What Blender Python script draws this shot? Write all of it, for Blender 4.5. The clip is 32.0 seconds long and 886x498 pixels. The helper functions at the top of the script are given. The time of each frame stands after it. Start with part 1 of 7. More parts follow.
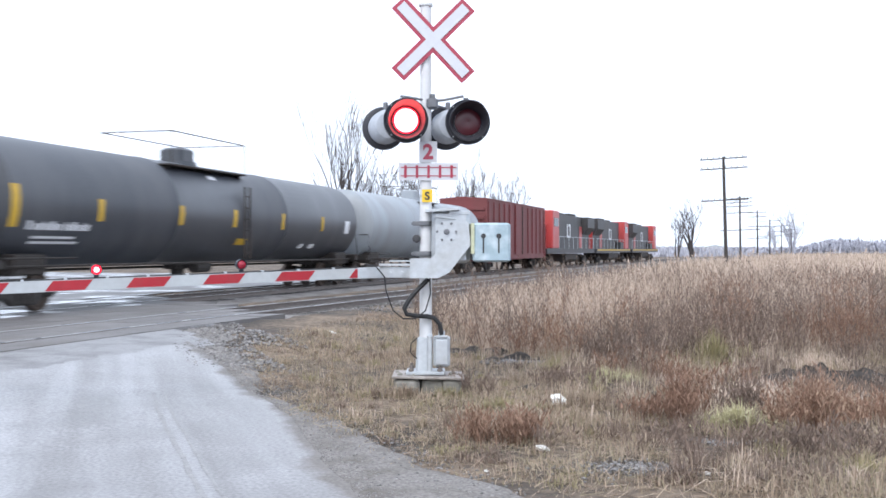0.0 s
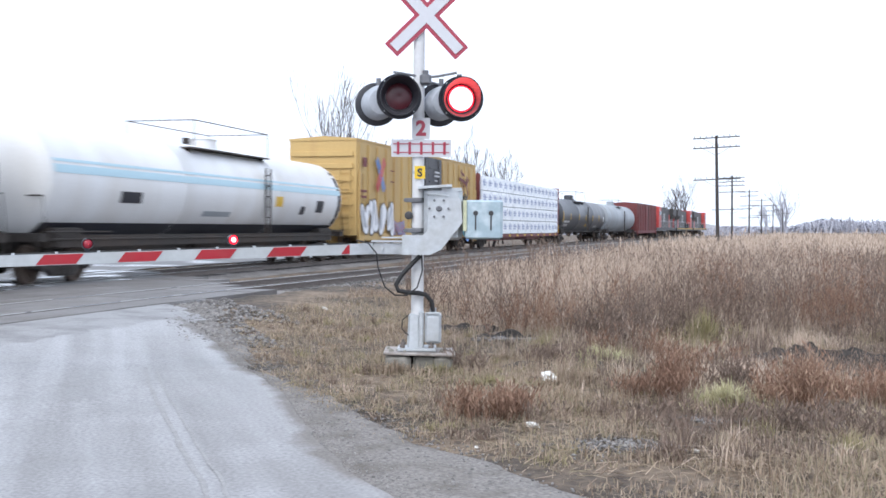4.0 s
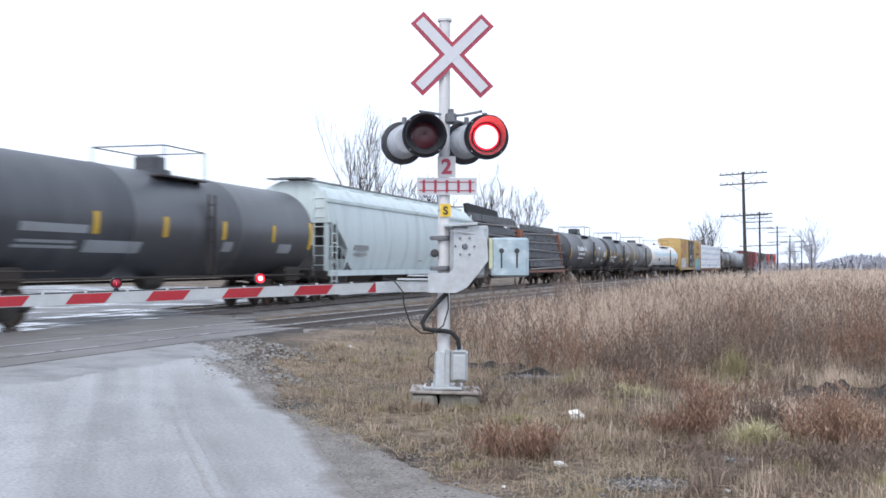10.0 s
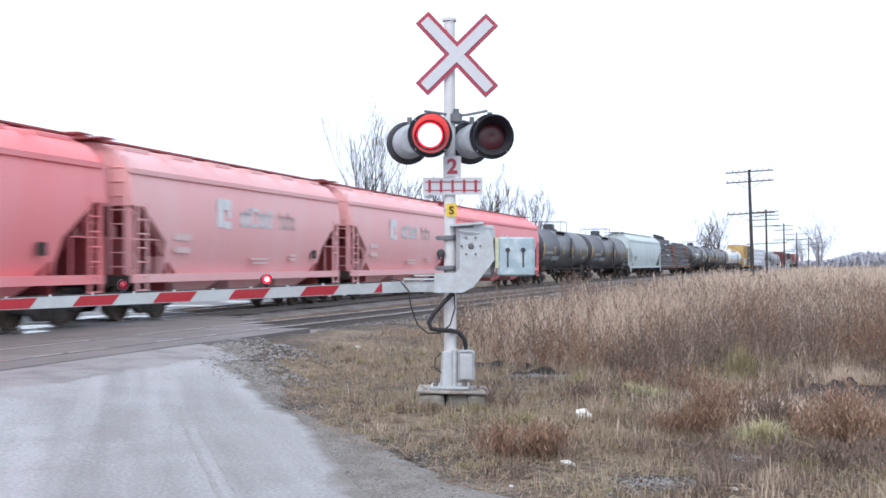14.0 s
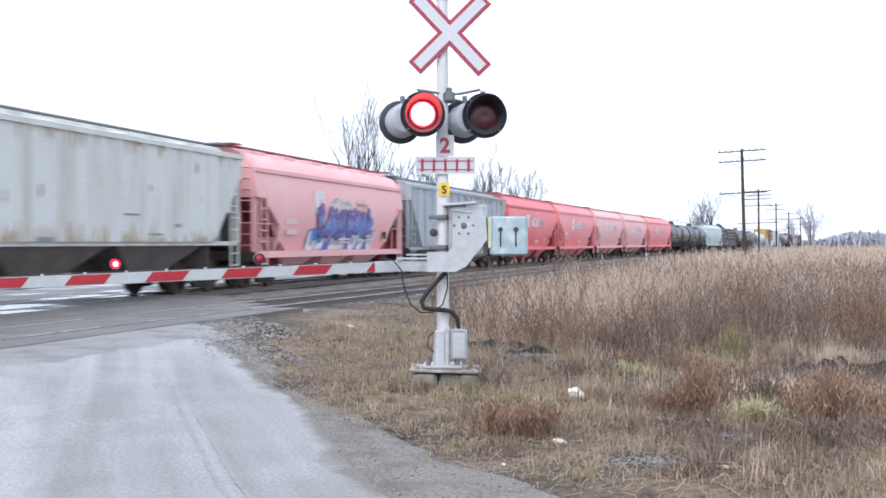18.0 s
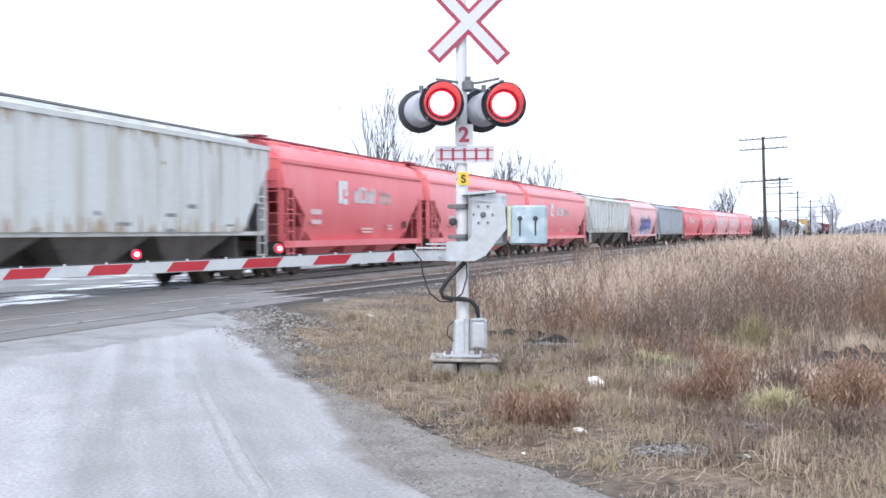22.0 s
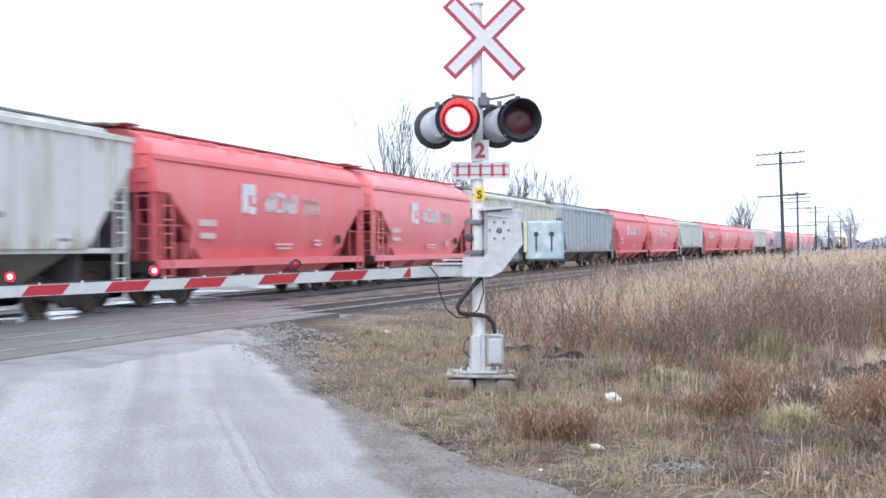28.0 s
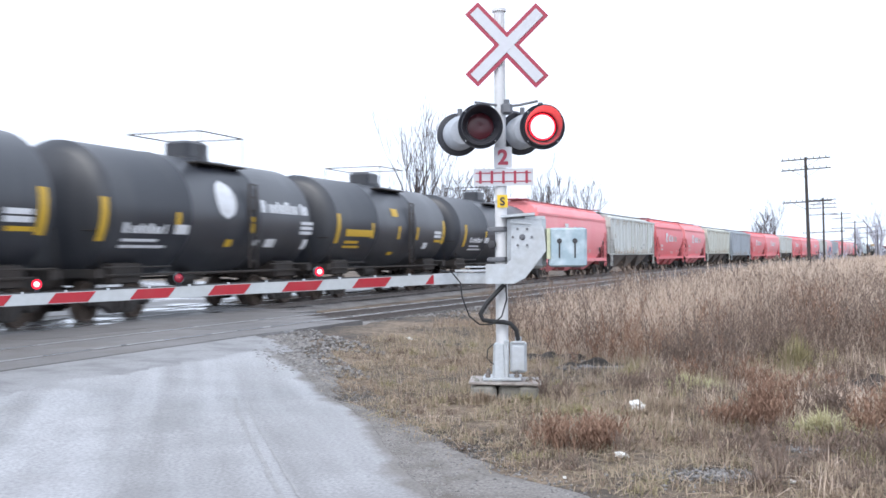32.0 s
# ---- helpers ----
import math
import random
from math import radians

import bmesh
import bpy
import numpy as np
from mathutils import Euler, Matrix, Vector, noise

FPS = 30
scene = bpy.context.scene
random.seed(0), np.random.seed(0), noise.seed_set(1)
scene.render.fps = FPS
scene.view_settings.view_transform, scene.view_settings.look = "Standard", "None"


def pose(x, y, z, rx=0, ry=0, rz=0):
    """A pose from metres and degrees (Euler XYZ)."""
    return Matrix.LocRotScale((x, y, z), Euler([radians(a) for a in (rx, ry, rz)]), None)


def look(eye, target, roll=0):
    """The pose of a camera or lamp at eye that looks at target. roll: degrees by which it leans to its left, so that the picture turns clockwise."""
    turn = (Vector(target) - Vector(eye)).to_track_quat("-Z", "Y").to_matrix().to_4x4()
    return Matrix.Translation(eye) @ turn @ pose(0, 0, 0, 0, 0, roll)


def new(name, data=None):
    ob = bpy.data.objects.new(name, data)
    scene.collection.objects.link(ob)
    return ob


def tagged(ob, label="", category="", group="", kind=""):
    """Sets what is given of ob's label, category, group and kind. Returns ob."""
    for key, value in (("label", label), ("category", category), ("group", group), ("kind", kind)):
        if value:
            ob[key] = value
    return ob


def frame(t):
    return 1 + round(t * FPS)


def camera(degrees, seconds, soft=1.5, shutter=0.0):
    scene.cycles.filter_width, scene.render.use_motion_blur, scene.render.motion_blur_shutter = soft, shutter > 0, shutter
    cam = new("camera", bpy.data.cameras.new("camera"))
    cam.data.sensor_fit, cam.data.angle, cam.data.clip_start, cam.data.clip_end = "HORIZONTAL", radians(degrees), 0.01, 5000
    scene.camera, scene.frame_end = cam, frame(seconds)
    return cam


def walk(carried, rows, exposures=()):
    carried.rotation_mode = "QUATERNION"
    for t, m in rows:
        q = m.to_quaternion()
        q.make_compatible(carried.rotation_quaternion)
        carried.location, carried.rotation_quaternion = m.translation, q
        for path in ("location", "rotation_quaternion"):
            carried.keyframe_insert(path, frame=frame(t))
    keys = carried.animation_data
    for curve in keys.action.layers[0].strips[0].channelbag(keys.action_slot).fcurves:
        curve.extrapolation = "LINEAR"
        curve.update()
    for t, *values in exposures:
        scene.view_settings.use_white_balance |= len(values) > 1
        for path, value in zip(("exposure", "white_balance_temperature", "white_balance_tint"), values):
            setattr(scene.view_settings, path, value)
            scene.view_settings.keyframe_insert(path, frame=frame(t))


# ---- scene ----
# camera: carried by hand on one spot, turning slightly
EYE_Z = 1.7
ROWS = [
    (0, 0, 0.04, 0.01), (0.5, -0.35, 0.04, 0.34), (1, -0.47, 0.05, 0.42), (1.5, -0.45, -0.09, 0.27), (2, -0.34, -0.39, 0.22), 
    (2.5, -0.47, -0.71, 0.43), (3, -0.47, -1.03, 0.49), (3.5, -0.46, -1.31, 0.57), (5.5, -0.36, -0.37, -0.12), (6, -0.05, 0.07, 0.19), 
    (6.5, 0.39, 0.42, 0.2), (7, 0.89, 0.61, 0.07), (7.5, 1.43, 1.18, 0.1), (8, 1.94, 1.42, -0.07), (8.5, 2.06, 1.4, -0.04), 
    (9, 1.72, 1.41, 0), (9.5, 1.52, 1.16, 0.24), (10, 1.01, 0.85, 0.21), (10.5, 0.65, 0.43, 0.24), (11, 0.36, -0.11, 0.38), 
    (11.5, 0.34, -0.25, 0.4), (12, 0.52, 0.15, 0.26), (12.5, 0.96, 0.43, 0), (13, 1.48, 0.62, -0), (13.5, 1.78, 0.81, -0.27), 
    (14, 1.35, 0.84, -0.14), (14.5, 1.1, 0.88, -0.14), (15, 0.64, 0.86, -0.12), (15.5, 0.38, 0.85, 0.19), (17.5, 0.5, 0.32, -0.34), 
    (18, 0.95, -0.31, -0.12), (18.5, 1.21, -0.68, -0.16), (19, 1.49, -1.04, -0.22), (19.5, 1.73, -0.88, -0.26), (20, 1.74, -0.77, -0.32), 
    (20.5, 1.67, -0.96, -0.16), (21, 1.72, -1.02, -0.33), (21.5, 1.99, -0.91, -0.37), (22, 2.03, -0.9, -0.31), (22.5, 1.82, -1.02, -0.09), 
    (23, 1.84, -1.04, -0.19), (23.5, 2.01, -0.94, -0.24), (24, 2.24, -0.36, -0.49), (24.5, 2.28, 0.01, -0.62), (25, 2.24, -0.17, -0.52), 
    (25.5, 2.32, -0.13, -0.69), (26, 2.65, -0.03, -0.57), (26.5, 2.97, 0.09, -0.73), (28.5, 3.02, -0.04, -0.27), (29, 3.34, 0.19, -0.23), 
    (29.5, 3.58, 0.33, -0.2), (30, 3.74, 0.55, -0.28), (30.5, 3.77, 0.42, 0.07), (31, 3.88, 0.37, -0.13), (31.5, 4.12, 0.3, -0.4), 
    (32, 4.2, 0.38, -0.53),
]
cam = camera(46.5, 32.0, soft=1.6, shutter=0.5)
walk(cam, [(t, pose(0, 0, EYE_Z, 90 + pitch, 0, yaw) @ pose(0, 0, 0, 0, 0, lean)) for t, yaw, pitch, lean in ROWS],
     exposures=((0, 0.68), (2, 0.55), (3.5, 0.55), (6, 0.6), (8, 0.42), (10, 0.38), (12, 0.55), (13, 0.5), (15, 0.38), (18, 0.55), (23, 0.76),
                (24.5, 0.72), (26, 0.62), (29, 0.64), (30, 0.55), (32, 0.6)))

# overcast daylight
world = bpy.data.worlds.new("overcast_sky")
scene.world = world
world.use_nodes = True
wn, wl = world.node_tree.nodes, world.node_tree.links
sky = wn.new("ShaderNodeTexSky")
sky.sky_type = "NISHITA"
sky.sun_disc = False
sky.sun_elevation, sky.sun_rotation = radians(38), radians(200)
sky.air_density, sky.dust_density, sky.ozone_density = 1.0, 6.0, 1.0
grey = wn.new("ShaderNodeHueSaturation")
grey.inputs["Saturation"].default_value = 0.25
cloud = wn.new("ShaderNodeMix")
cloud.data_type = "RGBA"
cloud.inputs[0].default_value = 0.75
cloud.inputs[7].default_value = (8.55, 9.7, 11.8, 1)
wl.new(sky.outputs[0], grey.inputs["Color"])
wl.new(grey.outputs[0], cloud.inputs[6])
bg = wn["Background"]
bg.inputs["Strength"].default_value = 0.12
wl.new(cloud.outputs[2], bg.inputs["Color"])
sun_data = bpy.data.lights.new("sun", "SUN")
sun_data.energy, sun_data.angle, sun_data.color = 0.8, radians(25), (1, 0.97, 0.93)
sun = new("sun", sun_data)
sun.matrix_world = look((0, 0, 30), (10, 24, 0))


# ---- small mesh helpers ----
class Mesh:
    """Collects vertices and faces."""

    def __init__(self):
        self.v, self.f, self.m = [], [], []

    def add(self, verts, faces, mat=0):
        n = len(self.v)
        self.v += [tuple(p) for p in verts]
        self.f += [tuple(n + i for i in q) for q in faces]
        self.m += [mat] * len(faces)
        return self

    def box(self, c, s, mat=0, turn=None, taper=1.0, bev=0.0):
        """A box with chamfered upright edges where bev is given."""
        x, y, z = s[0] / 2, s[1] / 2, s[2] / 2
        b = min(bev, x * 0.45, y * 0.45)
        if b > 0:
            ring = [(x - b, -y), (x, -y + b), (x, y - b), (x - b, y), (-x + b, y), (-x, y - b), (-x, -y + b), (-x + b, -y)]
        else:
            ring = [(x, -y), (x, y), (-x, y), (-x, -y)]
        k = len(ring)
        pts = []
        if b > 0:
            levels = [(-z, (x - b) / x), (-z + b * 0.7, 1), (z - b * 0.7, 1), (z, (x - b) / x)]
        else:
            levels = [(-z, 1), (z, 1)]
        for zz, q in levels:
            q2 = q * (taper if zz > 0 else 1)
            pts += [Vector((px * q2, py * q2, zz)) for px, py in ring]
        r = turn.to_matrix() if isinstance(turn, Euler) else (turn or Matrix.Identity(3))
        pts = [r @ p + Vector(c) for p in pts]
        faces = [tuple(range(k - 1, -1, -1)), tuple(range(len(pts) - k, len(pts)))]
        for lv in range(len(levels) - 1):
            for i in range(k):
                j = (i + 1) % k
                faces.append((lv * k + i, lv * k + j, lv * k + k + j, lv * k + k + i))
        return self.add(pts, faces, mat)

    def rod(self, a, b, r, seg=8, mat=0, r2=None, cap=True):
        a, b = Vector(a), Vector(b)
        d = (b - a).normalized()
        u = d.orthogonal().normalized()
        w = d.cross(u)
        r2 = r if r2 is None else r2
        pts = []
        for p, q in ((a, r), (b, r2)):
            pts += [p + (u * math.cos(i * math.tau / seg) + w * math.sin(i * math.tau / seg)) * q for i in range(seg)]
        faces = [(i, (i + 1) % seg, seg + (i + 1) % seg, seg + i) for i in range(seg)]
        if cap:
            faces += [tuple(range(seg - 1, -1, -1)), tuple(range(seg, 2 * seg))]
        return self.add(pts, faces, mat)

    def line(self, pts, r, seg=6, mat=0):
        """A round bar along a row of points."""
        pts = [Vector(p) for p in pts]
        out, u = [], None
        for i, p in enumerate(pts):
            d = (pts[min(i + 1, len(pts) - 1)] - pts[max(i - 1, 0)]).normalized()
            u = d.orthogonal().normalized() if u is None else (u - d * u.dot(d)).normalized()
            w = d.cross(u)
            rr = r[i] if isinstance(r, (list, tuple)) else r
            out += [p + (u * math.cos(k * math.tau / seg) + w * math.sin(k * math.tau / seg)) * rr for k in range(seg)]
        faces = []
        for i in range(len(pts) - 1):
            for k in range(seg):
                j = (k + 1) % seg
                faces.append((i * seg + k, i * seg + j, i * seg + seg + j, i * seg + seg + k))
        faces += [tuple(range(seg - 1, -1, -1)), tuple(range(len(out) - seg, len(out)))]
        return self.add(out, faces, mat)

    def lathe(self, prof, axis="x", seg=28, c=(0, 0, 0), mat=0, closed=True):
        """Turns a row of (along, radius) about an axis."""
        pts = []
        for a, r in prof:
            for i in range(seg):
                q = i * math.tau / seg
                cs, sn = math.cos(q) * r, math.sin(q) * r
                p = {"x": (a, cs, sn), "y": (sn, a, cs), "z": (cs, sn, a)}[axis]
                pts.append((p[0] + c[0], p[1] + c[1], p[2] + c[2]))
        faces = []
        for k in range(len(prof) - 1):
            for i in range(seg):
                j = (i + 1) % seg
                faces.append((k * seg + i, k * seg + j, k * seg + seg + j, k * seg + seg + i))
        if closed:
            faces += [tuple(range(seg - 1, -1, -1)), tuple(range(len(pts) - seg, len(pts)))]
        return self.add(pts, faces, mat)

    def prism(self, poly, axis, a, b, mat=0):
        """A flat outline drawn out from a to b along an axis."""
        k = len(poly)

        def at(p, h):
            return {"x": (h, p[0], p[1]), "y": (p[0], h, p[1]), "z": (p[0], p[1], h)}[axis]
        pts = [at(p, a) for p in poly] + [at(p, b) for p in poly]
        faces = [tuple(range(k - 1, -1, -1)), tuple(range(k, 2 * k))]
        faces += [(i, (i + 1) % k, k + (i + 1) % k, k + i) for i in range(k)]
        return self.add(pts, faces, mat)

    def loft(self, rings, mat=0, cap=True):
        k = len(rings[0])
        pts = [p for r in rings for p in r]
        faces = []
        for a in range(len(rings) - 1):
            faces += [(a * k + i, a * k + (i + 1) % k, a * k + k + (i + 1) % k, a * k + k + i) for i in range(k)]
        if cap:
            faces += [tuple(range(k - 1, -1, -1)), tuple(range(len(pts) - k, len(pts)))]
        return self.add(pts, faces, mat)

    def data(self, name, mats, smooth=0.0):
        me = bpy.data.meshes.new(name)
        me.from_pydata(self.v, [], self.f)
        for m in mats if isinstance(mats, (list, tuple)) else [mats]:
            me.materials.append(m)
        me.polygons.foreach_set("material_index", self.m)
        bm = bmesh.new()
        bm.from_mesh(me)
        bmesh.ops.recalc_face_normals(bm, faces=bm.faces)
        if smooth:
            for f in bm.faces:
                f.smooth = True
            for e in bm.edges:
                if len(e.link_faces) == 2 and e.calc_face_angle(0) > radians(smooth):
                    e.smooth = False
        bm.to_mesh(me)
        bm.free()
        return me


def part(name, mesh, mats, parent, label="", smooth=0.0, at=None, kind=""):
    """One mesh object under a thing or a part."""
    me = mesh if isinstance(mesh, bpy.types.Mesh) else mesh.data(name, mats, smooth)
    ob = new(name, me)
    ob.parent = parent
    if at is not None:
        ob.matrix_basis = at
    return tagged(ob, label, kind=kind)


def thing(name, label, category, m=None, group="", kind=""):
    """An Empty at the base of a thing."""
    ob = new(name)
    ob.empty_display_size = 0.2
    if m is not None:
        ob.matrix_basis = m
    return tagged(ob, label, category, group, kind)


# ---- materials ----
def surface(name, color, rough=0.6, metal=0.0, vary=0.12, scale=3.0, dirt=None, dirt_amount=0.35, dirt_scale=0.7, bump=0.1, bump_scale=40.0,
            streak=False, per_object=0.0, emit=0.0, spec=0.5, per_island=0.0):
    """A painted, rusted, earthy or wooden surface: grain and stains at two sizes, and a fine relief."""
    mat = bpy.data.materials.new(name)
    mat.use_nodes = True
    n, l = mat.node_tree.nodes, mat.node_tree.links
    b = n["Principled BSDF"]
    b.inputs["Roughness"].default_value, b.inputs["Metallic"].default_value = rough, metal
    b.inputs["Specular IOR Level"].default_value = spec
    co = n.new("ShaderNodeTexCoord")
    mp = n.new("ShaderNodeMapping")
    l.new(co.outputs["Object"], mp.inputs["Vector"])
    if streak:
        mp.inputs["Scale"].default_value = (1.0, 1.0, 0.12)
    fine = n.new("ShaderNodeTexNoise")
    fine.inputs["Scale"].default_value, fine.inputs["Detail"].default_value = scale * 6, 6
    wide = n.new("ShaderNodeTexNoise")
    wide.inputs["Scale"].default_value, wide.inputs["Detail"].default_value = dirt_scale, 5
    l.new(co.outputs["Object"], fine.inputs["Vector"])
    l.new(mp.outputs[0], wide.inputs["Vector"])
    if per_object:
        info = n.new("ShaderNodeObjectInfo")
        shift = n.new("ShaderNodeVectorMath")
        shift.operation = "MULTIPLY_ADD"
        shift.inputs[1].default_value = (1, 1, 1)
        l.new(co.outputs["Object"], shift.inputs[0])
        l.new(info.outputs["Random"], shift.inputs[2])
    val = n.new("ShaderNodeMapRange")
    val.inputs["To Min"].default_value, val.inputs["To Max"].default_value = 1 - vary, 1 + vary
    val.inputs["From Min"].default_value, val.inputs["From Max"].default_value = 0.3, 0.7
    l.new(fine.outputs["Fac"], val.inputs["Value"])
    base = n.new("ShaderNodeVectorMath")
    base.operation = "SCALE"
    base.inputs[0].default_value = color[:3]
    l.new(val.outputs[0], base.inputs["Scale"])
    out = base.outputs[0]
    if per_object or per_island:
        amt = per_object or per_island
        src = n.new("ShaderNodeObjectInfo").outputs["Random"] if per_object else n.new("ShaderNodeNewGeometry").outputs["Random Per Island"]
        r2 = n.new("ShaderNodeMapRange")
        r2.inputs["To Min"].default_value, r2.inputs["To Max"].default_value = 1 - amt, 1 + amt
        l.new(src, r2.inputs["Value"])
        sc = n.new("ShaderNodeVectorMath")
        sc.operation = "SCALE"
        l.new(out, sc.inputs[0])
        l.new(r2.outputs[0], sc.inputs["Scale"])
        out = sc.outputs[0]
    if dirt:
        ramp = n.new("ShaderNodeMapRange")
        ramp.inputs["From Min"].default_value, ramp.inputs["From Max"].default_value = 0.46, 0.72
        ramp.inputs["To Max"].default_value = dirt_amount
        l.new(wide.outputs["Fac"], ramp.inputs["Value"])
        mix = n.new("ShaderNodeMix")
        mix.data_type = "RGBA"
        l.new(ramp.outputs[0], mix.inputs[0])
        l.new(out, mix.inputs[6])
        mix.inputs[7].default_value = (*dirt[:3], 1)
        out = mix.outputs[2]
    l.new(out, b.inputs["Base Color"])
    if bump:
        bn = n.new("ShaderNodeTexNoise")
        bn.inputs["Scale"].default_value, bn.inputs["Detail"].default_value = bump_scale, 4
        l.new(co.outputs["Object"], bn.inputs["Vector"])
        bp = n.new("ShaderNodeBump")
        bp.inputs["Strength"].default_value, bp.inputs["Distance"].default_value = bump, 0.02
        l.new(bn.outputs["Fac"], bp.inputs["Height"])
        l.new(bp.outputs[0], b.inputs["Normal"])
        rr = n.new("ShaderNodeMapRange")
        rr.inputs["To Min"].default_value, rr.inputs["To Max"].default_value = max(0.03, rough - 0.12), min(1, rough + 0.12)
        l.new(wide.outputs["Fac"], rr.inputs["Value"])
        l.new(rr.outputs[0], b.inputs["Roughness"])
    if emit:
        b.inputs["Emission Color"].default_value = (*color[:3], 1)
        b.inputs["Emission Strength"].default_value = emit
    return mat


RUST = (0.16, 0.07, 0.035)
m_white = surface("white_paint", (0.64, 0.65, 0.67), 0.45, vary=0.04, dirt=(0.4, 0.37, 0.33), dirt_amount=0.3, dirt_scale=2.5, bump=0.03)
m_galv = surface("galvanised_steel", (0.5, 0.53, 0.56), 0.42, 0.35, vary=0.08, dirt=(0.36, 0.36, 0.35), dirt_amount=0.5, dirt_scale=4, bump=0.05)
m_box = surface("grey_blue_cabinet_paint", (0.33, 0.43, 0.49), 0.5, 0.0, vary=0.08, dirt=(0.62, 0.7, 0.74), dirt_amount=0.7, dirt_scale=7, bump=0.05)
m_black = surface("black_paint", (0.022, 0.024, 0.034), 0.45, vary=0.2, dirt=(0.09, 0.085, 0.08), dirt_amount=0.4, bump=0.05)
m_rubber = surface("black_rubber_hose", (0.018, 0.018, 0.02), 0.6, vary=0.2, bump=0.08)
m_redsheet = surface("red_reflective_sheeting", (0.36, 0.035, 0.07), 0.35, vary=0.05, dirt=(0.3, 0.06, 0.08), dirt_amount=0.3, bump=0.0)
m_armred = surface("red_gate_stripe", (0.36, 0.014, 0.026), 0.4, vary=0.06, dirt=(0.3, 0.05, 0.05), dirt_amount=0.35, dirt_scale=5, bump=0.02)
m_signwhite = surface("white_reflective_sheeting", (0.56, 0.57, 0.61), 0.4, vary=0.03, dirt=(0.55, 0.55, 0.6), dirt_amount=0.3, dirt_scale=3, bump=0.0)
m_armwhite = surface("white_gate_arm", (0.43, 0.455, 0.47), 0.45, vary=0.05, dirt=(0.36, 0.37, 0.38), dirt_amount=0.5, dirt_scale=3, bump=0.02)
m_yellow = surface("yellow_paint", (0.75, 0.5, 0.03), 0.5, vary=0.08, bump=0.02)
m_lampbody = surface("pale_grey_lamp_paint", (0.42, 0.45, 0.5), 0.5, vary=0.08, dirt=(0.28, 0.28, 0.29), dirt_amount=0.5, dirt_scale=5, bump=0.03)
m_darksteel = surface("dull_dark_steel", (0.16, 0.165, 0.18), 0.5, 0.4, vary=0.12, bump=0.05)
m_lit = surface("lit_red_lens", (1.0, 0.01, 0.03), 0.3, vary=0.0, bump=0.0, emit=2.0)
m_core = surface("lamp_glow", (1.0, 0.11, 0.115), 0.3, vary=0.0, bump=0.0, emit=8.5)
m_dark = surface("unlit_red_lens", (0.06, 0.005, 0.012), 0.3, vary=0.1, bump=0.0)
m_concrete = surface("weathered_concrete", (0.24, 0.23, 0.205), 0.9, vary=0.18, dirt=(0.12, 0.11, 0.09), dirt_amount=0.6, dirt_scale=3, bump=0.5, bump_scale=30)
m_steel = surface("worn_rail_steel", (0.55, 0.55, 0.56), 0.28, 0.9, vary=0.1, bump=0.02)
m_railrust = surface("rusted_rail_side", (0.17, 0.146, 0.132), 0.8, vary=0.25, bump=0.2)
m_tie = surface("creosoted_timber", (0.05, 0.045, 0.042), 0.85, vary=0.3, dirt=(0.1, 0.095, 0.09), dirt_amount=0.5, bump=0.4, bump_scale=25, per_object=0.25)
m_wood = surface("weathered_pole_timber", (0.055, 0.047, 0.045), 0.9, vary=0.25, dirt=(0.05, 0.045, 0.04), dirt_amount=0.5, bump=0.4, streak=True)
m_bark = surface("bare_bark", (0.06, 0.05, 0.05), 0.95, vary=0.3, bump=0.3, per_island=0.25)
# pale blue-grey: distance haze mixed into the twigs' own colour
m_haze = surface("haze_tinted_twigs", (0.4, 0.405, 0.46), 1.0, vary=0.3, scale=0.3, bump=0.0, per_island=0.3)


# ---- the line: a gentle curve that straightens far off ----
RAIL_Z = 0.25
TX, TY, TH, K0, K1 = -8.873, 30.0, radians(15.44), 1.0375e-3, -5.3069e-6


def heading(s):
    if s < 0:
        c = max(s, -90.0)
        return TH + K0 * c - 0.5 * K1 * c * c
    c = min(s, -K0 / K1)
    return TH + K0 * c + 0.5 * K1 * c * c


def lay(step=1.0, lo=-760, hi=1300):
    up, down = [(0.0, TX, TY)], [(0.0, TX, TY)]
    for row, sign, n in ((up, 1, int(hi / step)), (down, -1, int(-lo / step))):
        for i in range(n):
            s, x, y = row[-1]
            h = heading(s + sign * step / 2)
            row.append((s + sign * step, x + sign * step * math.sin(h), y + sign * step * math.cos(h)))
    return np.array(down[:0:-1] + up)


LINE = lay()


def on_track(s, off=0.0):
    """The point at s metres along the line, off metres to its right, and the heading there."""
    h = heading(s)
    x, y = np.interp(s, LINE[:, 0], LINE[:, 1]), np.interp(s, LINE[:, 0], LINE[:, 2])
    return float(x + off * math.cos(h)), float(y - off * math.sin(h)), h


def near_off(s):
    """The second track's distance to the right of the train's track."""
    return 5.5 + 0.9 * math.tanh((s + 1) / 12)


def off_track(x, y):
    """How far a point lies to the right of the train's line, and how far along."""
    near = LINE[::4]
    i = int(np.argmin((near[:, 1] - x) ** 2 + (near[:, 2] - y) ** 2))
    s, px, py = near[i]
    h = heading(s)
    return (x - px) * math.cos(h) - (y - py) * math.sin(h), s


# ---- ground ----
def blend(a, b, t):
    t = min(1.0, max(0.0, t))
    t = t * t * (3 - 2 * t)
    return a + (b - a) * t


def road_edge(y):
    """The road's right edge at y ahead of the eye."""
    pts = [(1.6, 3.0), (0.35, 5.2), (-0.55, 7.0), (-1.2, 8.8), (-2.3, 11.8), (-3.7, 15.2), (-4.6, 17.6), (-5.9, 19.6), (-6.8, 22), (-11, 34), (-24, 70)]
    return float(np.interp(y, [p[1] for p in pts], [p[0] for p in pts]))


